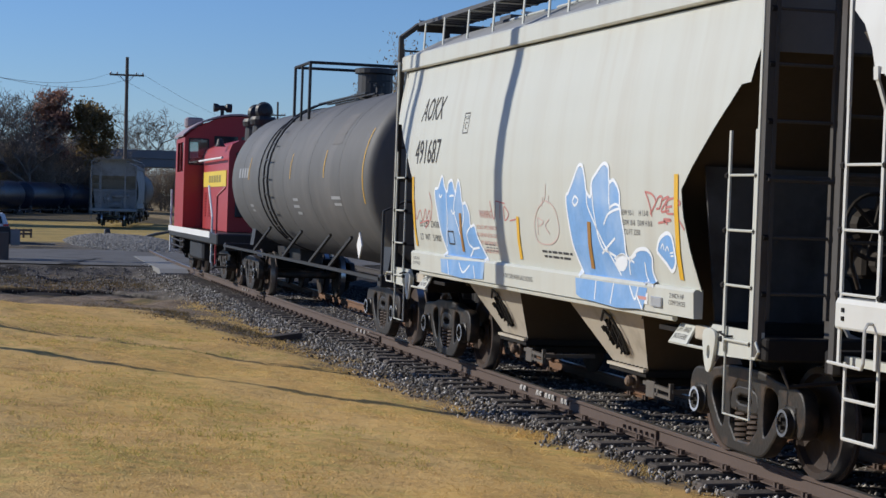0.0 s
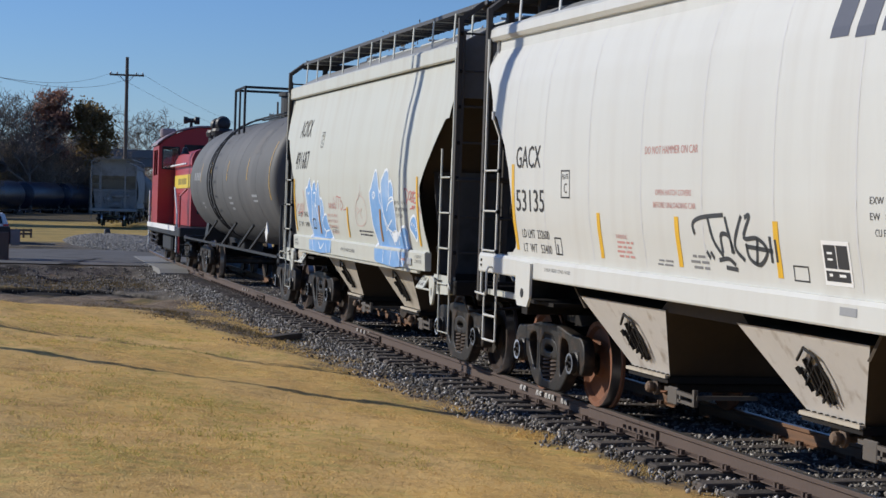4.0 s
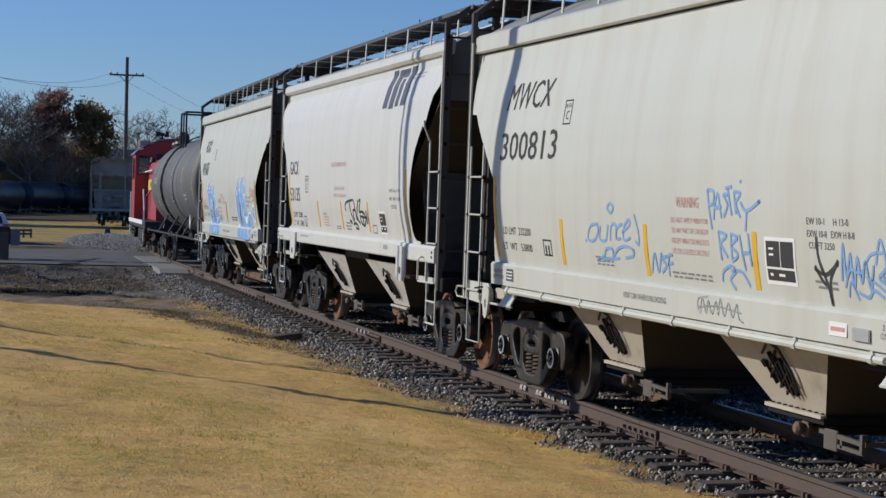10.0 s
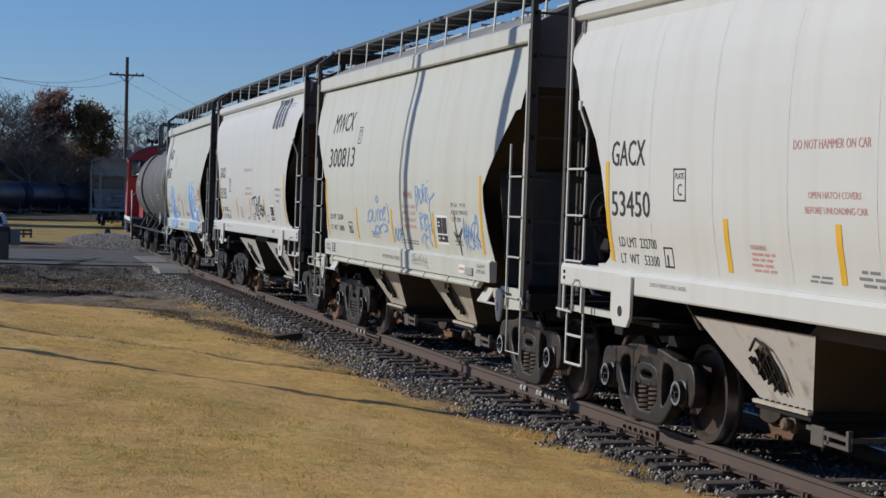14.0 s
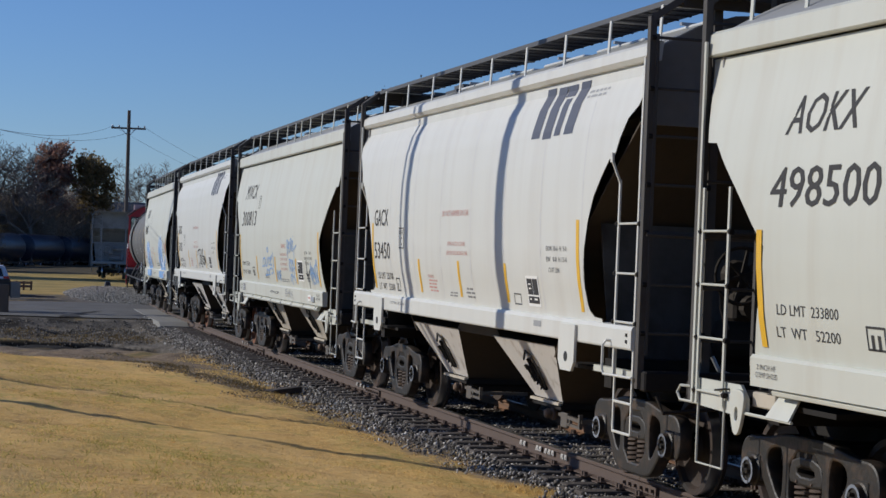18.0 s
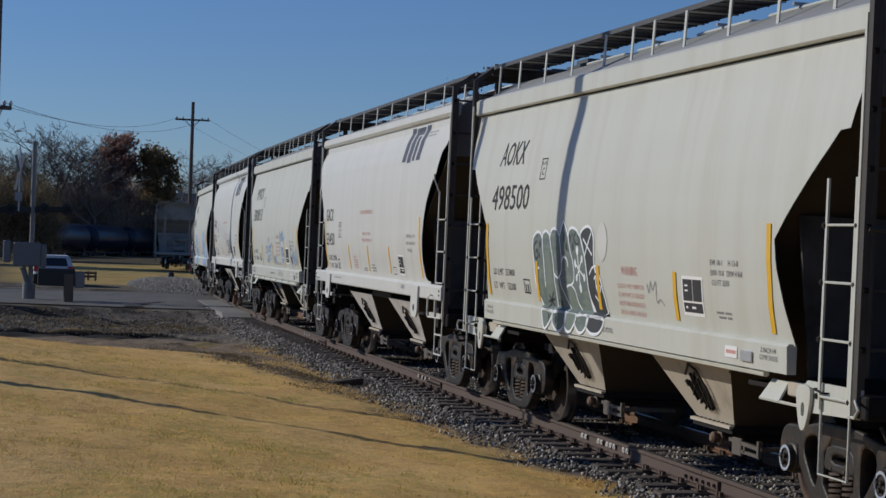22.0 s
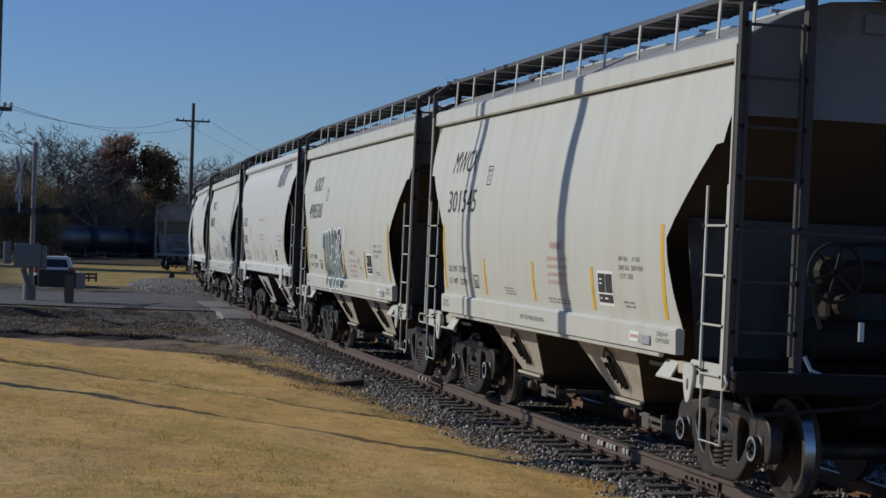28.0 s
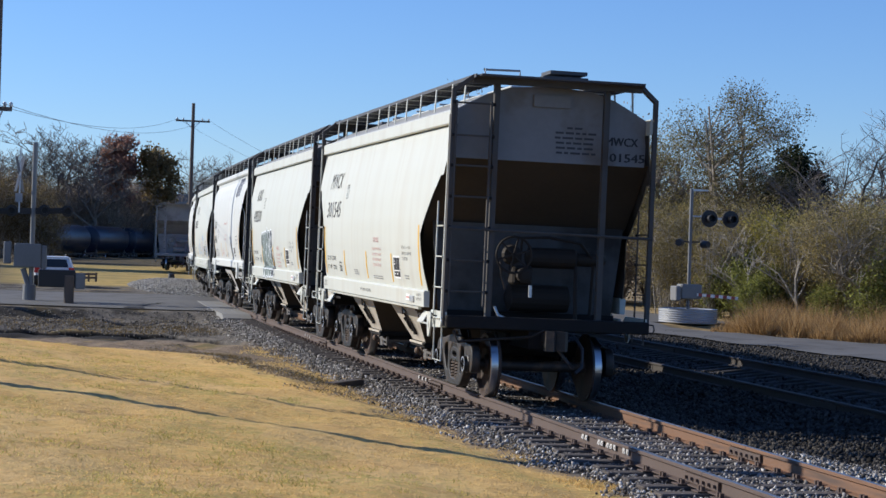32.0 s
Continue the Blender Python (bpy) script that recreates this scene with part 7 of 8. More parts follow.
HEAP = mat("loose_gravel", (0.22, 0.215, 0.205), 0.9, spread=0.4, big=2, fine=30, bump=0.6)
mound("gravel_heap", 0.75, 64, 2.5, 14.0, 0.34, HEAP, "low grey gravel heap beside the crossing", 2)
rows = []
for k in range(9):
    y = 31.0 + 13.0 * (k / 8) ** 1.5
    c, z = float(np.interp(y, SG, TX)), float(tz(y)) - 0.07 - 0.11 * (k == 0)
    rows.append([(c - 1.68, y, z), (c - 0.83, y, z), (c - 0.83, y, z - 0.26), (c - 1.68, y, z - 0.26)])
tagged(part("crossing_slab", Geo().loft(rows), CONC), "pale concrete crossing panel beside the rail", "slab", kind="structure")
# dark winding strip laid just above the road surface
g = Geo()
rows = []
for k in range(22):
    y = 34.9 + k * 0.3
    f = k / 21
    cx = -3.6 + 1.55 * f ** 1.5 + 0.05 * math.sin(k * 0.9)
    wd = (0.26 * (1 - f) ** 1.5 + 0.05) * (1 + 0.25 * math.sin(k * 1.7))
    rows.append([(cx - wd, y, float(ground_z(cx - wd, y)) + 0.055), (cx + wd, y, float(ground_z(cx + wd, y)) + 0.055)])
tagged(part("tar_patch", g.loft(rows, closed=False), STREAK), "dark winding streak across the road edge", "road patch", kind="structure")
stand = thing("switch_stand", "small black switch stand beside the track", "switch stand", pose(0.9, 74.3, float(ground_z(0.9, 74.3))))
part("stand_body", Geo().box(-0.3, 0.3, -0.2, 0.2, 0, 0.25).lathe((0, 0, 0.2), (0, 0, 1), [(0, 0.2), (0.3, 0.15), (0.35, 0.02)], 10), BLACK, stand)
tagged(part("old_tie", Geo().box(-0.55, 0.55, -0.1, 0.1, 0, 0.1, 0.01), TIE, at=pose(-2.05, 5.3, float(ground_z(-2.05, 5.3)), 0, 0, 55)), "dark broken tie piece lying on the ballast edge", "tie")
stones("loose_stones", 16000, lambda r, n: (lambda a, q: np.stack([0.75 + 2.6 * q * np.cos(a), 64 + 14.5 * q * np.sin(a), ground_z(0.75 + 2.6 * q * np.cos(a), 64 + 14.5 * q * np.sin(a)) - 0.03 + 0.34 * (1 - np.maximum(0, 1.6 * q - 0.6) ** 2) ** 0.8], -1))(r.uniform(0, 6.283, n), r.uniform(0, 1, n) ** 0.5), (0.018, 0.05), PALESTONES, "loose grey stones on the gravel heap", 8)


def tuft_spots(r, n):
    c = np.stack([r.uniform(-4.4, -1.9, 240), r.uniform(25.6, 29.5, 240)], -1)
    p = c[r.randint(0, 240, n)] + r.normal(size=(n, 2)) * (0.3, 0.45)
    return np.stack([p[:, 0], p[:, 1], ground_z(p[:, 0], p[:, 1])], -1)


blades("dry_tufts", 1500, tuft_spots, 0.06, WEED, "dry brown tufts among the cinders", 12, 0.012)


# ---------- lettering and spray paint on the cars ----------
def skin(kind, d, z, off=0.005):
    """A point just off a hopper car's near side, d metres from its trailing end."""
    off *= 0.6
    if kind == "T" and z < 1.468:
        return (-1.558 - off, d, z)
    if kind == "G" and z < 1.548:
        return (-1.556 - off, d, z)
    return (-half_width(z, kind) - off, d, z)


FONT_CACHE = {}


def text_shape(words):
    """Vertices and faces of flat lettering one unit high, and its width."""
    if words not in FONT_CACHE:
        cu = bpy.data.curves.new("lettering", "FONT")
        cu.body, cu.size, cu.resolution_u = words, 1.0, 2
        ob = bpy.data.objects.new("lettering", cu)
        me = bpy.data.meshes.new_from_object(ob)
        v = np.array([tuple(p.co) for p in me.vertices])
        f = [tuple(p.vertices) for p in me.polygons]
        bpy.data.objects.remove(ob)
        bpy.data.curves.remove(cu)
        v[:, 0] -= v[:, 0].min()
        FONT_CACHE[words] = (v, f, v[:, 0].max(), v[:, 1].max())
    return FONT_CACHE[words]


def letter(car, kind, words, d0, d1, z0, z1, ink=None, slant=0.0, name="lettering", bold=0.0):
    """Stencilled words on a bowed side; bold lays a second coat a little to one side."""
    v, f, w, h = text_shape(words)
    g = Geo()
    for shift, off in ((bold, 0.005), (-bold, 0.0065)) if bold else ((0.0, 0.005),):
        g.add([skin(kind, d0 + shift - (x / w) * (d0 - d1) - slant * (y / h) * (z1 - z0), z0 + y / h * (z1 - z0), off) for x, y, _ in v], f)
    return part(name, g, ink or INK, car)


def fill(car, kind, poly, ink, name="spray_paint", off=0.005, step=0.035, label=""):
    """A closed outline of (d, z) points filled in thin bands that follow the bowed side."""
    g = Geo()
    zs = [p[1] for p in poly]
    n = max(2, int((max(zs) - min(zs)) / step) + 1)
    lv = np.linspace(min(zs), max(zs), n + 1)

    def cross(z):
        out = []
        for (a, b), (c, e) in zip(poly, poly[1:] + poly[:1]):
            if (b <= z) != (e <= z):
                out.append(a + (z - b) / (e - b) * (c - a))
        return sorted(out)
    for a, b in zip(lv[:-1], lv[1:]):
        lo, hi = cross(a + 1e-4), cross(b + (1e-4 if b < lv[-1] else -1e-4))
        if len(lo) != len(hi):
            lo = hi = cross((a + b) / 2)
        for k in range(0, len(lo) - 1, 2):
            g.add([skin(kind, lo[k], a, off), skin(kind, lo[k + 1], a, off), skin(kind, hi[k + 1], b, off), skin(kind, hi[k], b, off)], [(0, 1, 2, 3)])
    me = g.mesh(name)
    bm = bmesh.new()
    bm.from_mesh(me)
    bmesh.ops.remove_doubles(bm, verts=bm.verts, dist=1e-4)
    bm.to_mesh(me)
    bm.free()
    return part(name, me, ink, car, label)


def rect(car, kind, d0, d1, z0, z1, ink, name, off=0.005, lean=0.0):
    return fill(car, kind, [(d0, z0), (d1, z0), (d1 - lean, z1), (d0 - lean, z1)], ink, name, off, 0.08)


def stroke(car, kind, pts, width, ink, name="spray_paint", off=0.007):
    """A painted line through (d, z) points, rounded by subdivision."""
    P = [Vector((p[0], p[1])) for p in pts]
    fine = []
    for i in range(len(P) - 1):
        a, b, c, e = P[max(i - 1, 0)], P[i], P[i + 1], P[min(i + 2, len(P) - 1)]
        for k in range(5):
            t = k / 5
            fine.append(0.5 * ((2 * b) + (c - a) * t + (2 * a - 5 * b + 4 * c - e) * t * t + (3 * b - a - 3 * c + e) * t ** 3))
    fine.append(P[-1])
    g, rows = Geo(), []
    for i, p in enumerate(fine):
        t = (fine[min(i + 1, len(fine) - 1)] - fine[max(i - 1, 0)])
        t = t.normalized() if t.length > 1e-6 else Vector((1, 0))
        nrm = Vector((-t.y, t.x)) * width / 2
        a, b = p + nrm, p - nrm
        rows.append([skin(kind, a.x, a.y, off), skin(kind, b.x, b.y, off)])
    g.loft(rows, closed=False)
    return part(name, g, ink, car)


def bars(car, kind, d0, d1, z0, z1, n, ink=None, name="stencil_line"):
    """Lines of stencilling too small to read."""
    r = random.Random(int(d0 * 100))
    for k in range(n):
        z = z1 - (z1 - z0) * (k + 0.25) / n
        x = d0 - r.uniform(0, 0.06)
        while x > d1 + 0.05:
            w = r.uniform(0.07, 0.2)
            rect(car, kind, x, max(x - w, d1), z - (z1 - z0) / n * 0.28, z + (z1 - z0) / n * 0.2, ink or FAINT, name)
            x -= w + 0.035


def frame_box(car, kind, d0, d1, z0, z1, ink, t=0.014, name="stencil_box", off=0.005):
    for a, b, c, e in ((d0, d1, z0, z0 + t), (d0, d1, z1 - t, z1), (d0, d0 - t, z0, z1), (d1 + t, d1, z0, z1)):
        rect(car, kind, a, b, c, e, ink, name, off)


SOFTINK = mat("weathered_stencil_paint", (0.12, 0.12, 0.122), 0.7, spread=0.25, big=6, fine=40, bump=0, spec=0.2)
FAINT = mat("faded_stencil_paint", (0.20, 0.20, 0.20), 0.6, spread=0.2, big=6, fine=40, bump=0)
NAVY = mat("navy_logo_paint", (0.055, 0.065, 0.10), 0.55, spread=0.15, big=4, fine=30, bump=0)
GREYSPRAY = mat("grey_scrawl", (0.30, 0.31, 0.32), 0.6, bump=0)
SPRAYWHITE = mat("white_spray_paint", (0.78, 0.82, 0.86), 0.6, spread=0.1, bump=0)
SPRAYMID = mat("pale_green_spray_paint", (0.165, 0.21, 0.18), 0.6, spread=0.2, big=3, fine=20, bump=0)


def consolidated(car, kind, d0, d1, z0, z1):
    """Black inspection stencil on a white patch."""
    rect(car, kind, d0 + 0.03, d1 - 0.03, z0 - 0.03, z1 + 0.03, SIGNWHITE, "stencil_patch")
    zm = z0 + (z1 - z0) * 0.3
    dm = d0 + (d1 - d0) * 0.52
    rect(car, kind, d0, dm + 0.008, zm + 0.014, z1, INK, "inspection_stencil", 0.009)
    rect(car, kind, dm - 0.008, d1, zm + 0.014, z1, INK, "inspection_stencil", 0.009)
    rect(car, kind, d0, d1, z0, zm - 0.004, INK, "inspection_stencil", 0.009)
    for k in range(2):
        rect(car, kind, d0 - 0.05, d0 - 0.13, z1 - 0.066 - 0.045 * k, z1 - 0.05 - 0.045 * k, SIGNWHITE, "stencil_line", 0.012)
    rect(car, kind, d0 - 0.05, d0 - 0.10, z0 + 0.035, z0 + 0.055, SIGNWHITE, "stencil_line", 0.012)
    rect(car, kind, d0 - 0.2, d0 - 0.3, z0 + 0.035, z0 + 0.055, SIGNWHITE, "stencil_line", 0.012)


def common_t(car, mark, number, md, nd, limit, light, over=False, low=0.0, lead=0.0):
    k = "T"
    letter(car, k, mark, md[0], md[1], 3.15, 3.44, slant=0.30, name="reporting_mark", bold=0.005)
    letter(car, k, number, nd[0], nd[1], 2.60, 2.90, slant=0.06, name="car_number", bold=0.005)
    for d, z0, z1 in ((11.06, 1.53, 2.43), (8.86, 1.53, 1.99), (6.6, 1.53, 1.99), (4.33, 1.53, 1.98), (2.12, 1.53, 2.43)):
        rect(car, k, d + 0.045, d - 0.045, z0, z1, YELLOW, "reflector_bar", 0.014 if over else 0.005)
    letter(car, k, "LD LMT  " + limit, 10.8, 9.84, 1.79, 1.87)
    letter(car, k, "LT  WT   " + light, 10.83, 9.84, 1.62, 1.70)
    frame_box(car, k, 8.92, 8.70, 2.94, 3.19, INK)
    letter(car, k, "PLATE", 8.89, 8.73, 3.11, 3.15)
    letter(car, k, "C", 8.85, 8.77, 2.99, 3.08)
    frame_box(car, k, 9.46, 9.2, 1.60, 1.77, INK, 0.016)
    rect(car, k, 9.40, 9.36, 1.60, 1.71, INK, "stencil_line")
    rect(car, k, 9.31, 9.27, 1.60, 1.71, INK, "stencil_line")
    letter(car, k, "WARNING", 5.86 + lead, 5.38 + lead, 2.15 - low, 2.24 - low, REDINK)
    for i, w in enumerate(("DO NOT APPLY VIBRATOR", "TO ANY PART OF CAR BODY", "EXCEPT VIBRATOR BRACKETS", "USE ON LOADED CAR ONLY")):
        letter(car, k, w, 5.98 + lead, 5.2 + lead, 2.02 - low - i * 0.088, 2.065 - low - i * 0.088, REDINK)
    if not lead:
        consolidated(car, k, 4.12, 3.66, 1.62, 1.92)
    letter(car, k, "EW 10-1     H 13-0", 3.42, 2.78, 2.06, 2.11, SOFTINK)
    letter(car, k, "EXW 10-8   EXW H 8-8", 3.42, 2.70, 1.97, 2.02, SOFTINK)
    letter(car, k, "CU FT 3250", 3.40, 3.0, 1.885, 1.935, SOFTINK)
    letter(car, k, "VENT CAR WHEN UNLOADING", 7.12, 6.1, 1.31, 1.36, SOFTINK)
    bars(car, k, 7.95, 7.45, 1.56, 1.66, 3)
    if not low:
        bars(car, k, 6.05, 5.2, 1.53, 1.6, 2)
    bars(car, k, 3.35, 3.0, 1.58, 1.66, 2)
    letter(car, k, "2 INCH HF", 2.3, 1.98, 1.37, 1.41, SOFTINK)
    letter(car, k, "COMP SHOES", 2.32, 1.95, 1.31, 1.35, SOFTINK)
    letter(car, k, "2 INCH HF", 11.12, 10.8, 1.355, 1.395, SOFTINK)
    letter(car, k, "COMP SHOES", 11.14, 10.77, 1.295, 1.335, SOFTINK)
    rect(car, k, 3.07, 2.8, 1.28, 1.38, SIGNWHITE, "sticker")
    rect(car, k, 3.04, 2.83, 1.315, 1.345, REDINK, "sticker", 0.009)
    part("data_plate", Geo().box(-1.575, -1.56, 2.46, 2.70, 1.27, 1.36, 0.004), GALV, car)


def common_g(car, number, limit, light):
    k = "G"
    letter(car, k, "GACX", 10.89, 10.09, 2.51, 2.74, name="reporting_mark", bold=0.004)
    letter(car, k, number, 10.89, 9.97, 2.05, 2.28, name="car_number", bold=0.004)
    for d, z0, z1 in ((11.0, 1.63, 2.55), (8.4, 1.64, 2.07), (6.5, 1.64, 2.07), (4.58, 1.64, 2.07), (2.12, 1.63, 2.53)):
        rect(car, k, d + 0.045, d - 0.045, z0, z1, YELLOW, "reflector_bar")
    letter(car, k, "LD LMT  " + limit, 10.78, 9.9, 1.77, 1.86)
    letter(car, k, "LT  WT   " + light, 10.79, 9.88, 1.62, 1.71)
    frame_box(car, k, 9.44, 9.18, 2.2, 2.48, INK)
    letter(car, k, "PLATE", 9.40, 9.22, 2.39, 2.44)
    letter(car, k, "C", 9.35, 9.26, 2.25, 2.35)
    letter(car, k, "DO NOT HAMMER ON CAR", 7.2, 6.03, 2.61, 2.68, REDINK)
    letter(car, k, "OPEN HATCH COVERS", 6.95, 6.16, 2.25, 2.30, REDINK)
    letter(car, k, "BEFORE UNLOADING CAR", 7.0, 6.07, 2.14, 2.19, REDINK)
    letter(car, k, "WARNING", 7.98, 7.7, 1.84, 1.88, REDINK)
    bars(car, k, 8.0, 7.56, 1.65, 1.82, 4, REDINK)
    bars(car, k, 7.04, 6.6, 1.62, 1.69, 2)
    bars(car, k, 6.28, 5.9, 1.62, 1.76, 3)
    frame_box(car, k, 9.75, 9.55, 1.62, 1.80, INK, 0.016)
    rect(car, k, 9.69, 9.66, 1.62, 1.73, INK, "stencil_line")
    # slanted owner's emblem as plain blocks
    for a, b, z0, z1, lean in ((3.84, 3.56, 3.40, 3.93, 0.10), (3.46, 3.18, 3.38, 3.92, 0.10), (3.09, 2.90, 3.40, 3.78, 0.08), (2.78, 2.50, 3.40, 3.93, 0.12)):
        rect(car, k, a, b, z0, z1, NAVY, "emblem_block", 0.005, lean)
    rect(car, k, 3.08, 2.78, 3.80, 3.92, NAVY, "emblem_block", 0.005, 0.02)
    bars(car, k, 2.35, 1.75, 3.72, 3.82, 2, GREYSPRAY)
    consolidated(car, k, 3.82, 3.46, 1.66, 1.92)
    letter(car, k, "EXW 10-6  H  9-0", 3.1, 2.45, 2.22, 2.27, SOFTINK)
    letter(car, k, "EW   8-8  H 13-0", 3.1, 2.45, 2.11, 2.16, SOFTINK)
    letter(car, k, "CU FT 3281", 3.04, 2.7, 2.0, 2.05, SOFTINK)
    letter(car, k, "2 INCH TREAD COND. SHOES", 10.0, 9.2, 1.44, 1.475, FAINT)
    rect(car, k, 3.55, 3.3, 1.43, 1.49, GREYSPRAY, "data_plate")
    frame_box(car, k, 4.35, 4.1, 1.63, 1.75, INK, 0.012)
    for d in (2.0, 3.3, 4.6, 5.95, 7.3, 8.65, 9.98, 11.0):
        rect(car, k, d + 0.012, d - 0.012, 1.6, 3.85, GSEAM, "weld_seam", 0.002)


GSEAM = mat("painted_weld_seam", (0.59, 0.59, 0.585), 0.55, spread=0.1, bump=0.1, fine=40)

RUSTWHEEL = mat("fresh_orange_wheel_rust", (0.21, 0.085, 0.042), 0.75, spread=0.35, big=3, fine=20, bump=0.15, tint=(0.07, 0.035, 0.022), tint_at=(0.5, 0.68), tint_scale=2.5)
RUSTY_WHEELSET = WHEELSET.copy()
RUSTY_WHEELSET.materials[0] = RUSTWHEEL
for q in HOPPERS[2].children_recursive:
    if q.type == "MESH" and q.data == WHEELSET:
        q.data = RUSTY_WHEELSET
common_t(HOPPERS[1], "AOKX", "491687", (10.99, 9.98), (11.05, 9.85), "234300", "51900", True, 0.2, 2.2)
common_t(HOPPERS[3], "MWCX", "300813", (10.88, 9.43), (10.90, 9.04), "232200", "53800")
common_t(HOPPERS[5], "AOKX", "498500", (10.81, 9.72), (10.93, 9.28), "233800", "52200", True, 0.24)
common_t(HOPPERS[6], "MWCX", "301545", (10.91, 9.65), (10.89, 9.37), "233300", "52700")
common_g(HOPPERS[2], "53135", "232600", "53400")
common_g(HOPPERS[4], "53450", "232700", "53300")


def within(box, pts):
    """Unit points (u from the leading side, v from below) laid into a box d0, d1, z0, z1."""
    d0, d1, z0, z1 = box
    return [(d0 + (d1 - d0) * u, z0 + (z1 - z0) * v) for u, v in pts]


def tag_blue(car, box, pts, rim=1):
    """A blue fill; rim 0: no white edge, 1: an edge open along the sill, 2: all round."""
    p = within(box, pts)
    fill(car, "T", p, SPRAYBLUE, off=0.0055)
    if rim:
        stroke(car, "T", p + (p[:1] if rim == 2 else []), 0.034, SPRAYWHITE, off=0.009)


def scrawl(car, box, ink, width, lines, off=0.007):
    for ln_ in lines:
        stroke(car, "T", within(box, ln_), width, ink, off=off)


def piece(car, box, pts, ink):
    p = within(box, pts)
    fill(car, "T", p, ink, off=0.0055)
    stroke(car, "T", p + p[:1], 0.032, SPRAYWHITE, off=0.009)


def spot(car, box, u, v, a, b, ink):
    """A sprayed oval, a wide and b high."""
    d, z = within(box, [(u, v)])[0]
    fill(car, "T", [(d + a * math.cos(t), z + b * math.sin(t)) for t in np.linspace(0, 2 * math.pi, 15)[:-1]], ink, off=0.0088)


c1 = HOPPERS[1]
LEFT_TAG, RIGHT_TAG = (10.1, 7.8, 1.24, 2.45), (5.1, 2.7, 1.24, 2.55)
tag_blue(c1, LEFT_TAG, [(0.23, 0.17), (0.15, 0.37), (0.08, 0.64), (0.05, 0.84), (0.12, 0.87), (0.20, 0.99), (0.25, 0.88), (0.30, 0.83), (0.33, 0.92), (0.40, 0.94), (0.46, 0.83), (0.51, 0.95), (0.56, 0.86), (0.59, 0.72), (0.65, 0.72), (0.71, 0.62), (0.72, 0.50), (0.79, 0.51), (0.84, 0.39), (0.89, 0.31), (0.98, 0.18)])
tag_blue(c1, LEFT_TAG, [(0.14, 0.15), (0.17, -0.01), (0.55, -0.02), (0.95, -0.01), (0.97, 0.17)], 0)
scrawl(c1, LEFT_TAG, SPRAYWHITE, 0.024, [[(0.28, 0.83), (0.28, 0.54), (0.22, 0.27)], [(0.48, 0.85), (0.42, 0.65), (0.48, 0.49), (0.54, 0.32)], [(0.59, 0.72), (0.60, 0.58), (0.55, 0.47)], [(0.72, 0.50), (0.64, 0.42), (0.66, 0.32), (0.72, 0.28), (0.65, 0.20)], [(0.72, 0.28), (0.84, 0.30)]], 0.0095)
scrawl(c1, LEFT_TAG, SPRAYWHITE, 0.024, [[(0.35, 0.78), (0.38, 0.79), (0.43, 0.79)], [(0.14, 0.80), (0.17, 0.77), (0.20, 0.80)], [(0.37, 0.65), (0.40, 0.61), (0.44, 0.63)], [(0.28, 0.14), (0.32, -0.01)], [(0.51, 0.13), (0.59, 0.04), (0.71, 0.12)], [(0.78, 0.12), (0.81, -0.00)]], 0.0095)
tag_blue(c1, RIGHT_TAG, [(0.21, 0.15), (0.12, 0.35), (0.07, 0.56), (0.05, 0.74), (0.08, 0.78), (0.14, 0.88), (0.20, 0.98), (0.25, 0.97), (0.28, 0.88), (0.30, 0.79), (0.35, 0.75), (0.36, 0.86), (0.42, 0.93), (0.49, 0.99), (0.55, 0.96), (0.56, 0.86), (0.61, 0.87), (0.67, 0.79), (0.68, 0.66), (0.71, 0.48), (0.72, 0.34), (0.76, 0.33), (0.84, 0.39), (0.93, 0.40), (0.98, 0.35), (0.97, 0.25), (1.01, 0.15)])
tag_blue(c1, RIGHT_TAG, [(0.15, 0.14), (0.17, -0.00), (0.37, -0.02), (0.64, -0.03), (0.91, -0.02), (0.95, 0.14)], 0)
scrawl(c1, RIGHT_TAG, SPRAYWHITE, 0.024, [[(0.30, 0.79), (0.31, 0.69), (0.37, 0.58), (0.45, 0.45), (0.55, 0.32), (0.63, 0.20)], [(0.36, 0.82), (0.39, 0.60), (0.42, 0.46), (0.47, 0.37)], [(0.56, 0.86), (0.56, 0.73), (0.57, 0.66)], [(0.49, 0.55), (0.55, 0.63), (0.67, 0.67), (0.69, 0.65)], [(0.56, 0.67), (0.63, 0.70), (0.69, 0.68)]], 0.0095)
scrawl(c1, RIGHT_TAG, SPRAYWHITE, 0.024, [[(0.45, 0.34), (0.53, 0.40), (0.61, 0.46)], [(0.47, 0.37), (0.51, 0.36), (0.60, 0.33)], [(0.58, 0.31), (0.67, 0.35), (0.73, 0.33), (0.79, 0.30)], [(0.82, 0.36), (0.74, 0.30), (0.73, 0.21)], [(0.90, 0.31), (0.90, 0.22), (0.93, 0.16)]], 0.0095)
scrawl(c1, RIGHT_TAG, SPRAYWHITE, 0.024, [[(0.13, 0.71), (0.16, 0.75), (0.20, 0.72), (0.16, 0.68), (0.13, 0.71)], [(0.40, 0.14), (0.39, -0.00)], [(0.60, 0.14), (0.57, -0.01)], [(0.77, 0.14), (0.83, 0.05), (0.86, 0.14)], [(0.84, 0.09), (0.91, -0.01)]], 0.0095)
fill(c1, "T", within(RIGHT_TAG, [(0.72, 0.29), (0.70, 0.26), (0.66, 0.23), (0.62, 0.23), (0.59, 0.25), (0.58, 0.28), (0.60, 0.32), (0.64, 0.35), (0.69, 0.35), (0.72, 0.33)]), SPRAYWHITE, off=0.0095)
SMALL_TAG = (2.8, 2.2, 1.5, 2.0)
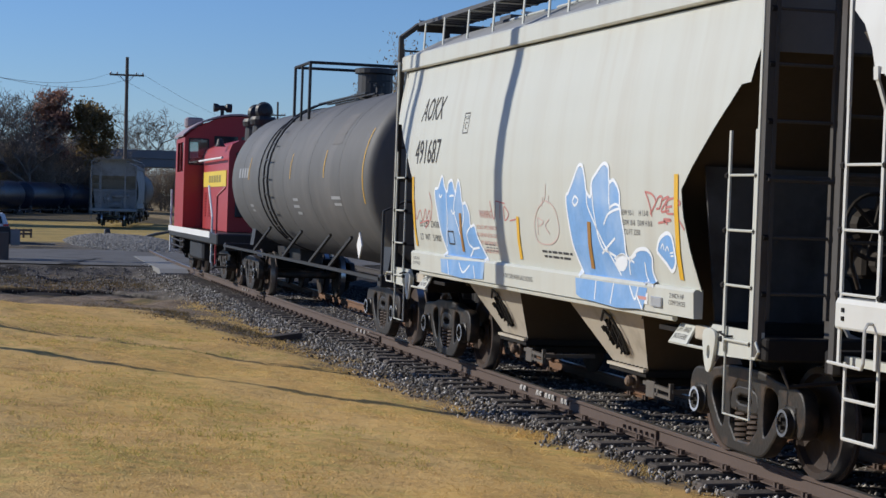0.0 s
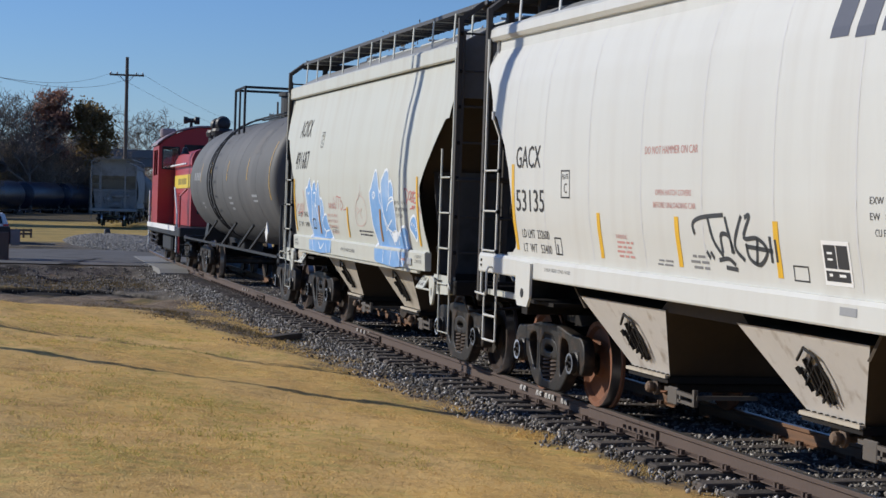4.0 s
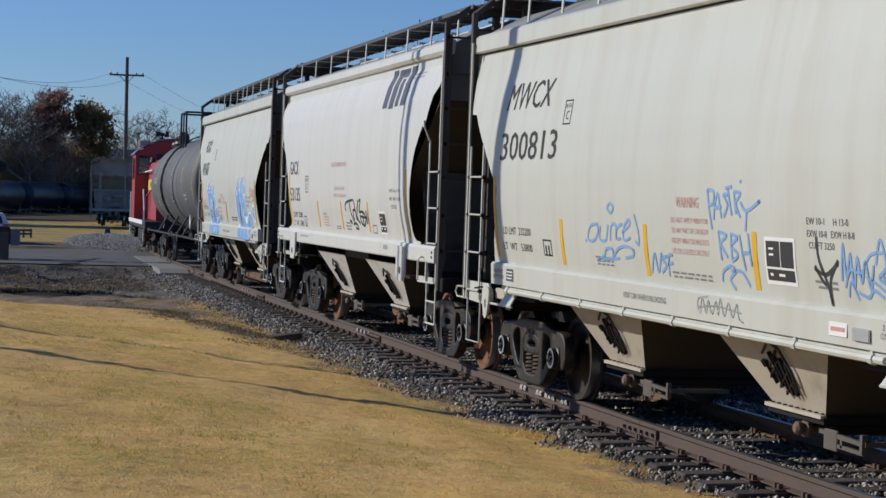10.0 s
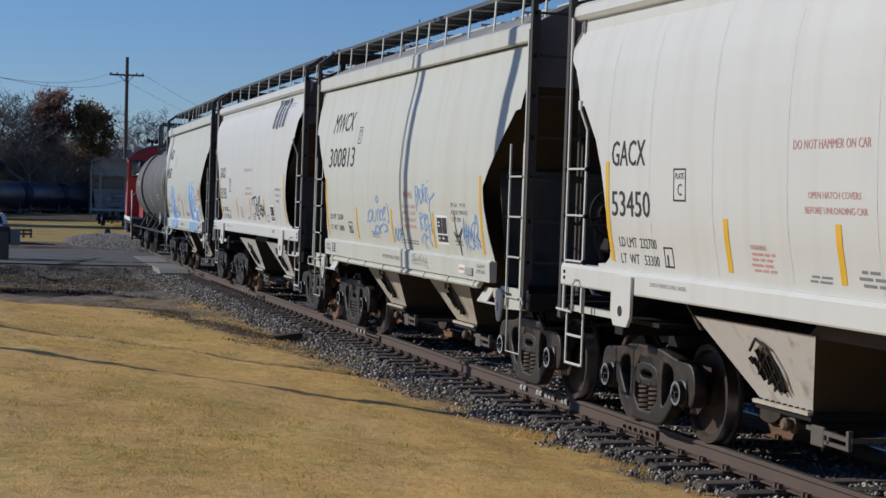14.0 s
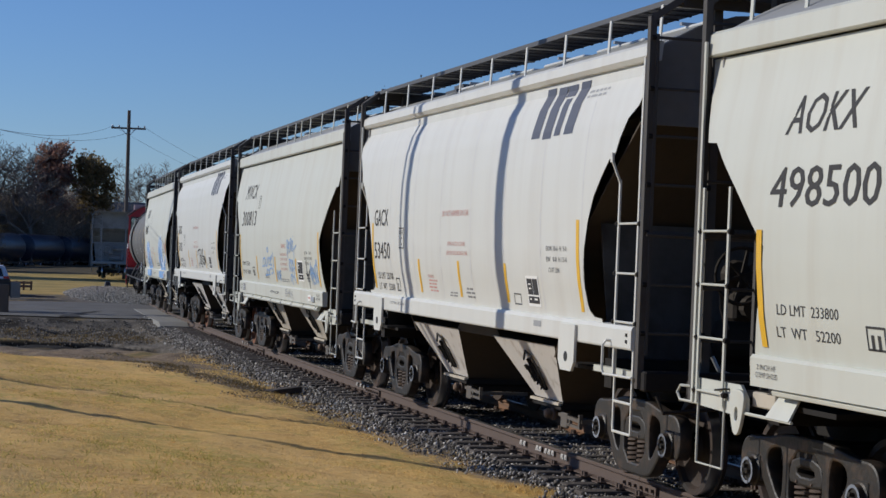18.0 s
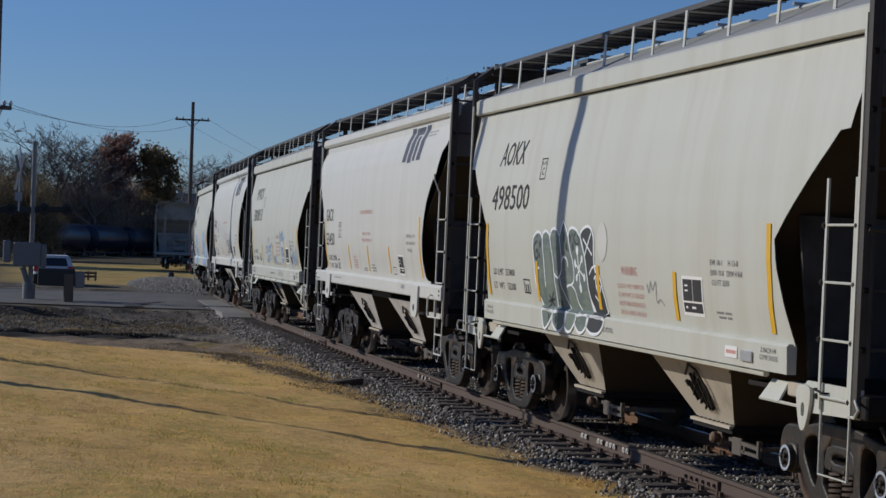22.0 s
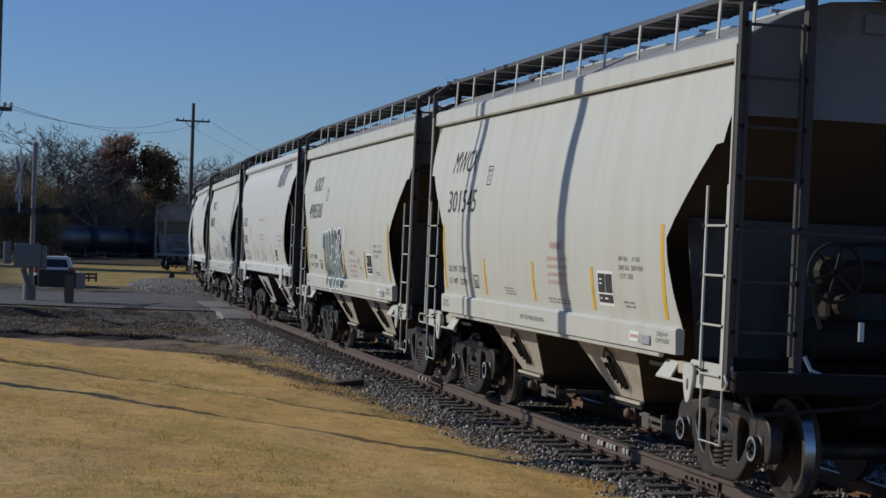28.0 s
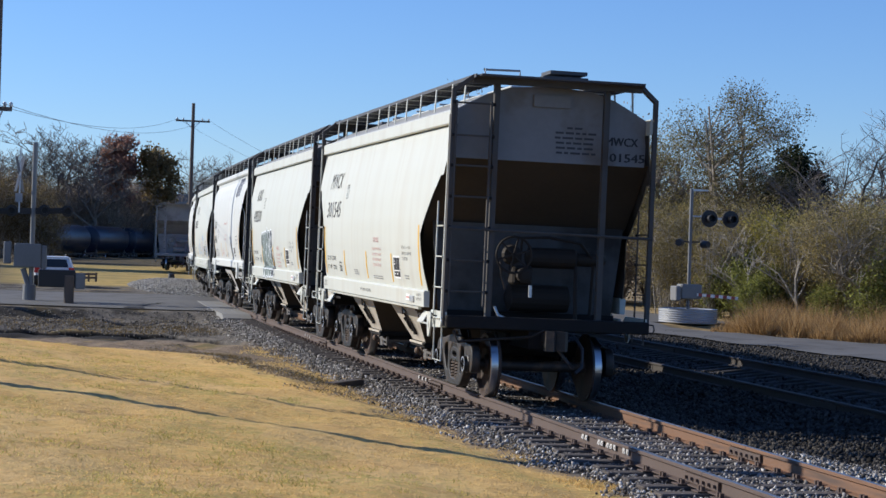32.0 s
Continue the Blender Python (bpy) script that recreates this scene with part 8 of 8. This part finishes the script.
tag_blue(c1, SMALL_TAG, [(0.31, 0.51), (0.43, 0.72), (0.70, 0.84), (0.89, 0.80), (0.97, 0.62), (0.99, 0.36), (0.81, 0.19), (0.64, 0.30), (0.48, 0.40)], 2)
scrawl(c1, SMALL_TAG, SPRAYWHITE, 0.014, [[(0.47, 0.57), (0.56, 0.65), (0.59, 0.55)], [(0.64, 0.53), (0.72, 0.61), (0.78, 0.53)], [(0.82, 0.50), (0.94, 0.52)], [(0.82, 0.45), (0.94, 0.46)]], 0.0095)
RED_TAG = (3.0, 2.0, 1.9, 2.4)
scrawl(c1, RED_TAG, SPRAYRED, 0.02, [[(0.16, 0.75), (0.26, 0.54), (0.31, 0.32)], [(0.15, 0.75), (0.32, 0.71), (0.41, 0.57), (0.27, 0.36)], [(0.41, 0.55), (0.47, 0.66), (0.56, 0.66), (0.50, 0.48), (0.42, 0.46)], [(0.54, 0.60), (0.71, 0.67), (0.53, 0.42), (0.71, 0.44)]])
scrawl(c1, RED_TAG, SPRAYRED, 0.02, [[(0.83, 0.65), (0.68, 0.60), (0.65, 0.40), (0.81, 0.38)], [(0.66, 0.49), (0.78, 0.51)], [(0.86, 0.67), (0.90, 0.27)], [(0.86, 0.65), (0.97, 0.56), (0.83, 0.45), (1.03, 0.12)], [(0.45, 0.21), (0.75, 0.27), (0.58, 0.28), (0.66, 0.20)]])
FAINT_TAG = (11.2, 10.2, 1.7, 2.3)
scrawl(c1, FAINT_TAG, SPRAYRED, 0.016, [[(0.21, 0.72), (0.22, 0.30), (0.45, 0.50), (0.55, 0.28), (0.72, 0.53), (0.75, 0.31), (0.91, 0.51), (0.94, 0.29), (1.05, 0.62), (0.94, 0.89)], [(0.41, 0.22), (0.88, 0.29), (0.66, 0.12)]])
MID_TAG = (7.7, 6.8, 1.8, 2.3)
scrawl(c1, MID_TAG, SPRAYRED, 0.016, [[(0.09, 0.69), (0.23, 0.29), (0.35, 0.70)], [(0.35, 0.70), (0.73, 0.65)], [(0.52, 0.67), (0.49, 0.30)], [(0.67, 0.59), (0.69, 0.28), (0.86, 0.42), (0.70, 0.59)], [(0.90, 0.28), (1.17, 0.32)]])
FACE_TAG = (6.1, 5.2, 1.6, 2.6)
scrawl(c1, FACE_TAG, SPRAYPINK, 0.014, [[(0.51, 0.74), (0.48, 0.58), (0.21, 0.47), (0.08, 0.30), (0.19, 0.14), (0.66, 0.13), (0.94, 0.24), (0.90, 0.43), (0.74, 0.53), (0.51, 0.57)], [(0.42, 0.61), (0.38, 0.51)], [(0.63, 0.63), (0.61, 0.54)], [(0.20, 0.40), (0.19, 0.21)], [(0.22, 0.39), (0.41, 0.35), (0.24, 0.30)], [(0.62, 0.38), (0.47, 0.31), (0.61, 0.23)]])
for d, z0, z1 in ((8.86, 1.53, 1.99), (4.33, 1.53, 1.98)):
    rect(c1, "T", d + 0.045, d - 0.045, z0, z1, BROWNBAR, "reflector_bar", 0.018)
frame_box(c1, "T", 9.46, 9.2, 1.60, 1.77, INK, 0.02, off=0.013)
bars(c1, "T", 5.85, 4.9, 1.56, 1.66, 2, INK)

c2 = HOPPERS[2]
T2 = (6.15, 4.6, 1.66, 2.11)
for ln_ in ([(0.02, 0.6), (0.0, 0.8), (0.12, 0.92), (0.4, 0.98)], [(0.2, 0.92), (0.26, 0.5), (0.36, 0.24)], [(0.36, 0.3), (0.36, 0.62), (0.46, 0.6), (0.48, 0.3)], [(0.42, 0.95), (0.5, 0.3)], [(0.62, 0.98), (0.52, 0.45), (0.62, 0.2)], [(0.66, 0.95), (0.72, 0.98), (0.64, 0.6), (0.8, 0.6), (0.9, 0.4), (0.8, 0.15), (0.68, 0.25), (0.66, 0.5)], [(0.66, 0.45), (0.96, 0.4)], [(0.8, 0.6), (0.76, 0.15)], [(0.3, 0.16), (0.42, 0.2), (0.5, 0.1)], [(0.38, 0.04), (0.52, 0.02)], [(0.94, 0.65), (0.94, 0.2)], [(1.0, 0.6), (1.0, 0.22)], [(0.2, 0.3), (0.24, 0.18)], [(0.15, 0.3), (0.19, 0.18)]):
    stroke(c2, "G", within(T2, ln_), 0.036, SPRAYDARK)

c3 = HOPPERS[3]
rect(c3, "T", 10.66, 10.42, 1.28, 1.41, NAVY, "inspection_stencil")
for zz in (1.31, 1.345, 1.38):
    rect(c3, "T", 10.64, 10.44, zz - 0.008, zz + 0.004, SIGNWHITE, "stencil_line", 0.009)
train_line = part("train_line_pipe", Geo().tube([(-1.52, 2.3, 1.16), (-1.52, 10.75, 1.16)], 0.032, 8), CREAM, c3)
for k in range(8):
    part("pipe_clamp", Geo().tube([(-1.52, 2.45 + 1.17 * k, 1.16), (-1.52, 2.51 + 1.17 * k, 1.16)], 0.042, 8).box(-1.54, -1.5, 2.46 + 1.17 * k, 2.5 + 1.17 * k, 1.16, 1.23), CREAM, train_line)
for pad, y0 in PADS:
    for words, z in (("LIFT AND", 1.085), ("JACK HERE", 1.025)):
        v, f, w, h = text_shape(words)
        g = Geo().add([(-1.525 + 0.1 / 0.16 * (z + y / h * 0.042 - 0.99), y0 - x / w * 0.28, z + y / h * 0.042) for x, y, _ in v], f)
        part("lettering", g, INK, pad)
SCRAWL = (8.2, 4.2, 1.25, 2.6)
scrawl(c3, SCRAWL, SPRAYSKY, 0.028, [[(0.10, 0.53), (0.05, 0.51), (0.03, 0.42), (0.07, 0.41), (0.10, 0.47), (0.10, 0.53)], [(0.12, 0.52), (0.11, 0.43), (0.15, 0.42), (0.17, 0.53)], [(0.18, 0.42), (0.19, 0.52), (0.22, 0.53), (0.22, 0.43)], [(0.19, 0.68), (0.17, 0.65), (0.19, 0.61), (0.21, 0.65), (0.19, 0.68)]])
scrawl(c3, SCRAWL, SPRAYSKY, 0.028, [[(0.26, 0.54), (0.23, 0.51), (0.22, 0.44), (0.25, 0.44)], [(0.26, 0.48), (0.31, 0.54), (0.30, 0.57), (0.27, 0.51), (0.27, 0.43), (0.31, 0.45)], [(0.34, 0.61), (0.36, 0.49), (0.36, 0.41), (0.34, 0.43)], [(0.01, 0.41), (0.02, 0.40)]])
scrawl(c3, SCRAWL, SPRAYSKY, 0.028, [[(0.08, 0.27), (0.13, 0.31), (0.15, 0.36), (0.19, 0.36), (0.19, 0.31), (0.23, 0.37), (0.28, 0.39), (0.32, 0.37), (0.32, 0.33), (0.27, 0.31)], [(0.08, 0.27), (0.15, 0.29), (0.23, 0.30)]])
scrawl(c3, SCRAWL, SPRAYSKY, 0.028, [[(0.42, 0.23), (0.45, 0.36), (0.46, 0.24), (0.49, 0.37)], [(0.52, 0.35), (0.49, 0.33), (0.51, 0.29), (0.48, 0.24)], [(0.55, 0.36), (0.53, 0.35), (0.52, 0.22)], [(0.52, 0.30), (0.55, 0.31)]])
scrawl(c3, SCRAWL, SPRAYSKY, 0.028, [[(0.75, 0.78), (0.77, 0.54)], [(0.75, 0.78), (0.78, 0.77), (0.78, 0.70), (0.76, 0.69)], [(0.78, 0.60), (0.80, 0.76), (0.82, 0.61)], [(0.79, 0.67), (0.82, 0.68)], [(0.85, 0.75), (0.83, 0.75), (0.85, 0.69), (0.83, 0.62)]])
scrawl(c3, SCRAWL, SPRAYSKY, 0.028, [[(0.84, 0.79), (0.87, 0.80)], [(0.85, 0.79), (0.87, 0.63)], [(0.88, 0.77), (0.89, 0.64)], [(0.88, 0.77), (0.91, 0.76), (0.89, 0.70), (0.91, 0.62)], [(0.91, 0.71), (0.94, 0.66), (1.00, 0.72)], [(0.94, 0.66), (0.93, 0.54)], [(0.91, 0.84), (0.91, 0.82)], [(0.99, 0.72), (1.00, 0.71)]])
scrawl(c3, SCRAWL, SPRAYSKY, 0.028, [[(0.80, 0.53), (0.81, 0.36)], [(0.80, 0.53), (0.84, 0.51), (0.81, 0.46), (0.84, 0.38)], [(0.86, 0.52), (0.86, 0.37)], [(0.86, 0.52), (0.89, 0.50), (0.86, 0.45), (0.89, 0.40), (0.86, 0.36)], [(0.90, 0.52), (0.92, 0.31)], [(0.94, 0.53), (0.95, 0.34)], [(0.91, 0.41), (0.95, 0.42)]])
scrawl(c3, SCRAWL, SPRAYSKY, 0.028, [[(0.80, 0.23), (0.81, 0.29), (0.85, 0.33), (0.87, 0.30), (0.84, 0.25), (0.86, 0.19)], [(0.85, 0.30), (0.90, 0.30), (0.93, 0.22)]])
scrawl(c3, SCRAWL, GREYSPRAY, 0.012, [[(0.71, 0.02), (0.72, 0.12), (0.74, 0.03), (0.75, 0.11), (0.77, 0.03), (0.79, 0.11), (0.80, 0.03), (0.81, 0.13), (0.83, 0.03), (0.85, 0.11), (0.87, 0.03), (0.89, 0.11), (0.90, 0.03), (0.92, 0.01)], [(0.70, 0.06), (0.78, 0.08), (0.87, 0.07), (0.91, 0.06)], [(0.70, 0.04), (0.70, 0.11), (0.75, 0.13)]])
DARK_MARK = (3.6, 2.9, 1.4, 2.3)
scrawl(c3, DARK_MARK, SPRAYDARK, 0.03, [[(0.46, 0.64), (0.49, 0.47), (0.64, 0.27), (0.69, 0.10)], [(0.40, 0.40), (0.52, 0.30), (0.62, 0.25)], [(0.92, 0.46), (0.72, 0.30), (0.70, 0.09)], [(0.39, 0.38), (0.64, 0.34), (0.92, 0.44)]])
scrawl(c3, (2.92, 2.2, 1.54, 1.98), SPRAYSKY, 0.026, [[(0.0, 0.3), (0.06, 0.9), (0.1, 0.35), (0.2, 0.75), (0.24, 0.2), (0.34, 0.7), (0.4, 0.3), (0.5, 0.65), (0.56, 0.2), (0.66, 0.6)], [(0.3, 0.15), (0.5, 0.08), (0.62, 0.2), (0.8, 0.1)], [(0.7, 0.6), (0.8, 1.0), (0.9, 0.6), (0.75, 0.4), (0.95, 0.3)]])
scrawl(c3, (2.92, 2.2, 1.54, 1.98), SPRAYSKY, 0.022, [[(0.05, 0.2), (0.2, 0.5), (0.4, 0.45), (0.6, 0.75), (0.85, 0.8)], [(0.1, 0.05), (0.18, 0.3), (0.3, 0.02)], [(0.5, 0.4), (0.7, 0.3), (0.95, 0.15), (0.8, 0.5)]])

c5 = HOPPERS[5]
PATCHPAINT = mat("pale_overpaint", (0.585, 0.588, 0.55), 0.6, spread=0.06, bump=0)
BIG_TAG = (9.2, 6.2, 1.2, 2.5)
piece(c5, BIG_TAG, [(0.17, 0.20), (0.10, 0.36), (0.08, 0.58), (0.07, 0.73), (0.08, 0.82), (0.13, 0.87), (0.17, 0.86), (0.20, 0.82), (0.21, 0.86), (0.25, 0.88), (0.29, 0.85), (0.30, 0.82), (0.31, 0.87), (0.34, 0.90), (0.39, 0.89), (0.42, 0.84), (0.44, 0.89), (0.47, 0.96), (0.51, 0.89), (0.53, 0.84), (0.54, 0.89), (0.58, 0.91), (0.63, 0.89), (0.66, 0.85), (0.68, 0.82), (0.72, 0.69), (0.74, 0.53), (0.76, 0.34), (0.80, 0.20), (0.66, 0.20), (0.49, 0.20), (0.38, 0.21)], SPRAYGREEN)
piece(c5, BIG_TAG, [(0.68, 0.87), (0.72, 0.91), (0.77, 0.92), (0.81, 0.88), (0.83, 0.79), (0.83, 0.58), (0.88, 0.53), (0.91, 0.41), (0.93, 0.30), (0.93, 0.20), (0.80, 0.20), (0.76, 0.34), (0.74, 0.53), (0.72, 0.69), (0.68, 0.82)], SPRAYDARK)
piece(c5, BIG_TAG, [(0.18, 0.19), (0.23, 0.02), (0.33, 0.18)], SPRAYGREEN)
piece(c5, BIG_TAG, [(0.33, 0.18), (0.33, 0.08), (0.40, 0.02), (0.47, 0.07), (0.49, 0.19)], SPRAYGREEN)
piece(c5, BIG_TAG, [(0.49, 0.19), (0.48, 0.08), (0.53, 0.03), (0.58, 0.07), (0.62, 0.19)], SPRAYMID)
piece(c5, BIG_TAG, [(0.62, 0.18), (0.61, 0.10), (0.66, 0.04), (0.72, 0.07), (0.76, 0.19)], SPRAYGREEN)
piece(c5, BIG_TAG, [(0.76, 0.19), (0.74, 0.10), (0.80, 0.05), (0.89, 0.07), (0.93, 0.18)], SPRAYDARK)
fill(c5, "T", within(BIG_TAG, [(0.23, 0.71), (0.29, 0.71), (0.32, 0.44), (0.32, 0.24), (0.22, 0.23), (0.23, 0.43)]), SPRAYMID, off=0.0075)
fill(c5, "T", within(BIG_TAG, [(0.43, 0.45), (0.57, 0.41), (0.60, 0.22), (0.51, 0.22), (0.47, 0.32)]), SPRAYMID, off=0.0075)
scrawl(c5, BIG_TAG, SPRAYWHITE, 0.024, [[(0.20, 0.82), (0.21, 0.65), (0.22, 0.39)], [(0.30, 0.82), (0.33, 0.65), (0.34, 0.51), (0.35, 0.37), (0.35, 0.20)], [(0.42, 0.84), (0.44, 0.71), (0.44, 0.61), (0.43, 0.53), (0.39, 0.48), (0.36, 0.49), (0.34, 0.52)], [(0.41, 0.49), (0.42, 0.42), (0.45, 0.35), (0.48, 0.29), (0.53, 0.20)]], 0.0095)
scrawl(c5, BIG_TAG, SPRAYWHITE, 0.024, [[(0.44, 0.61), (0.47, 0.66), (0.51, 0.64), (0.52, 0.58)], [(0.53, 0.84), (0.55, 0.74), (0.58, 0.63), (0.59, 0.52), (0.58, 0.46), (0.55, 0.43), (0.51, 0.42), (0.49, 0.40)], [(0.55, 0.43), (0.59, 0.38), (0.61, 0.29), (0.66, 0.20)], [(0.68, 0.82), (0.72, 0.69), (0.74, 0.53), (0.76, 0.34), (0.80, 0.20)]], 0.0095)
scrawl(c5, BIG_TAG, SPRAYWHITE, 0.024, [[(0.71, 0.82), (0.81, 0.69)], [(0.80, 0.87), (0.72, 0.66)], [(0.77, 0.53), (0.80, 0.58), (0.84, 0.60), (0.86, 0.59)], [(0.82, 0.49), (0.84, 0.52), (0.84, 0.46), (0.85, 0.40)], [(0.86, 0.55), (0.88, 0.53), (0.88, 0.49), (0.86, 0.47), (0.89, 0.43), (0.87, 0.37)], [(0.82, 0.36), (0.85, 0.32), (0.86, 0.27)], [(0.85, 0.37), (0.87, 0.32)]], 0.0095)
scrawl(c5, BIG_TAG, SPRAYWHITE, 0.024, [[(0.64, 0.72), (0.66, 0.41)], [(0.69, 0.65), (0.62, 0.49)], [(0.61, 0.61), (0.71, 0.50)], [(0.13, 0.55), (0.15, 0.55)]], 0.0095)
for u, v, a, b in ((0.64, 0.72, 0.045, 0.055), (0.69, 0.65, 0.035, 0.045), (0.71, 0.50, 0.035, 0.045), (0.66, 0.41, 0.040, 0.055), (0.62, 0.49, 0.030, 0.045), (0.61, 0.61, 0.035, 0.050)):
    spot(c5, BIG_TAG, u, v, a, b, SPRAYWHITE)
for u, v, a, b in ((0.13, 0.83, 0.020, 0.015), (0.17, 0.76, 0.040, 0.050), (0.16, 0.66, 0.028, 0.035), (0.48, 0.83, 0.045, 0.070), (0.51, 0.75, 0.038, 0.055), (0.47, 0.74, 0.014, 0.014), (0.48, 0.70, 0.016, 0.016), (0.53, 0.72, 0.018, 0.018), (0.55, 0.82, 0.045, 0.055)):
    spot(c5, BIG_TAG, u, v, a, b, SPRAYDARK)
for u, v, a, b in ((0.58, 0.85, 0.020, 0.020), (0.59, 0.75, 0.040, 0.050), (0.40, 0.26, 0.045, 0.060), (0.37, 0.28, 0.016, 0.016), (0.36, 0.25, 0.014, 0.014), (0.28, 0.14, 0.030, 0.035), (0.37, 0.12, 0.040, 0.060), (0.41, 0.12, 0.014, 0.016), (0.40, 0.07, 0.012, 0.012)):
    spot(c5, BIG_TAG, u, v, a, b, SPRAYDARK)
scrawl(c5, BIG_TAG, SPRAYDARK, 0.035, [[(0.13, 0.79), (0.09, 0.75), (0.09, 0.68), (0.11, 0.63), (0.14, 0.66), (0.13, 0.71), (0.11, 0.69)], [(0.62, 0.87), (0.60, 0.82), (0.63, 0.77), (0.66, 0.78), (0.66, 0.83), (0.64, 0.84)], [(0.25, 0.32), (0.31, 0.22)], [(0.31, 0.35), (0.25, 0.21)], [(0.23, 0.26), (0.32, 0.29)]], 0.0085)
spot(c5, BIG_TAG, 0.92, 0.80, 0.17, 0.20, PATCHPAINT)
stroke(c5, "T", within((5.1, 4.6, 1.62, 1.9), [(0, 0.8), (0.1, 0.5), (0.2, 0.9), (0.3, 0.6), (0.5, 0.9), (0.5, 0.2), (0.7, 0.3), (0.9, 0.1)]), 0.015, GREYSPRAY)

# lettering on the end of the last car
def end_letter(car, words, x0, x1, z0, z1, ink, y=0.796):
    v, f, w, h = text_shape(words)
    g = Geo().add([(x0 + x / w * (x1 - x0), y, z0 + yy / h * (z1 - z0)) for x, yy, _ in v], f)
    g.add([(x0 + 0.012 + x / w * (x1 - x0), y - 0.0015, z0 + 0.004 + yy / h * (z1 - z0)) for x, yy, _ in v], f)
    return part("end_lettering", g, ink, car)


c6 = HOPPERS[6]
FAINT2 = mat("worn_dark_stencil", (0.07, 0.07, 0.075), 0.7, spread=0.3, bump=0, spec=0.2)
end_letter(c6, "MWCX", 0.83, 1.31, 3.69, 3.81, INK)
end_letter(c6, "301545", 0.79, 1.42, 3.46, 3.58, INK)
r6 = random.Random(3)
for k in range(6):
    x = 0.04 + (0.2 if k == 0 else r6.uniform(0, 0.08))
    while x < (0.39 if k == 0 else 0.64):
        w = r6.uniform(0.06, 0.16)
        part("end_stencil", Geo().box(x, min(x + w, 0.68), 0.792, 0.797, 3.895 - k * 0.072, 3.925 - k * 0.072), FAINT2, c6)
        x += w + 0.03
for k in range(2):
    part("end_stencil", Geo().box(-1.28, -0.98 + 0.06 * k, 0.792, 0.797, 3.58 - 0.06 * k, 3.61 - 0.06 * k), FAINT, c6)


# ---------- what moves ----------
def motions():
    walk(pickup, [(t, pose(17.35 - 12.8 * (t - 3.5), 221.5, 6.65)) for t in (0.0, 2.0, 3.0, 3.5, 4.0, 5.0, 6.0)] + [(7.2, pose(-24.0, 221.5, 6.65)), (32.0, pose(-24.0, 221.5, 6.65))])
    for ob, off, b1, b2 in TRAIN:
        walk(ob, [(t, car_pose(train_s(t) + off, b1, b2)) for t in np.arange(0, 32.01, 0.5)])
        for bg in ob.children:
            for ws in bg.children:
                if ws.name.startswith("wheelset"):
                    base = ws.matrix_basis.copy()
                    r = base.translation.z
                    walk(ws, [(t, base @ pose(0, 0, 0, -math.degrees((train_s(t) - train_s(0)) / r))) for t in np.arange(0, 32.01, 0.2)])


motions()
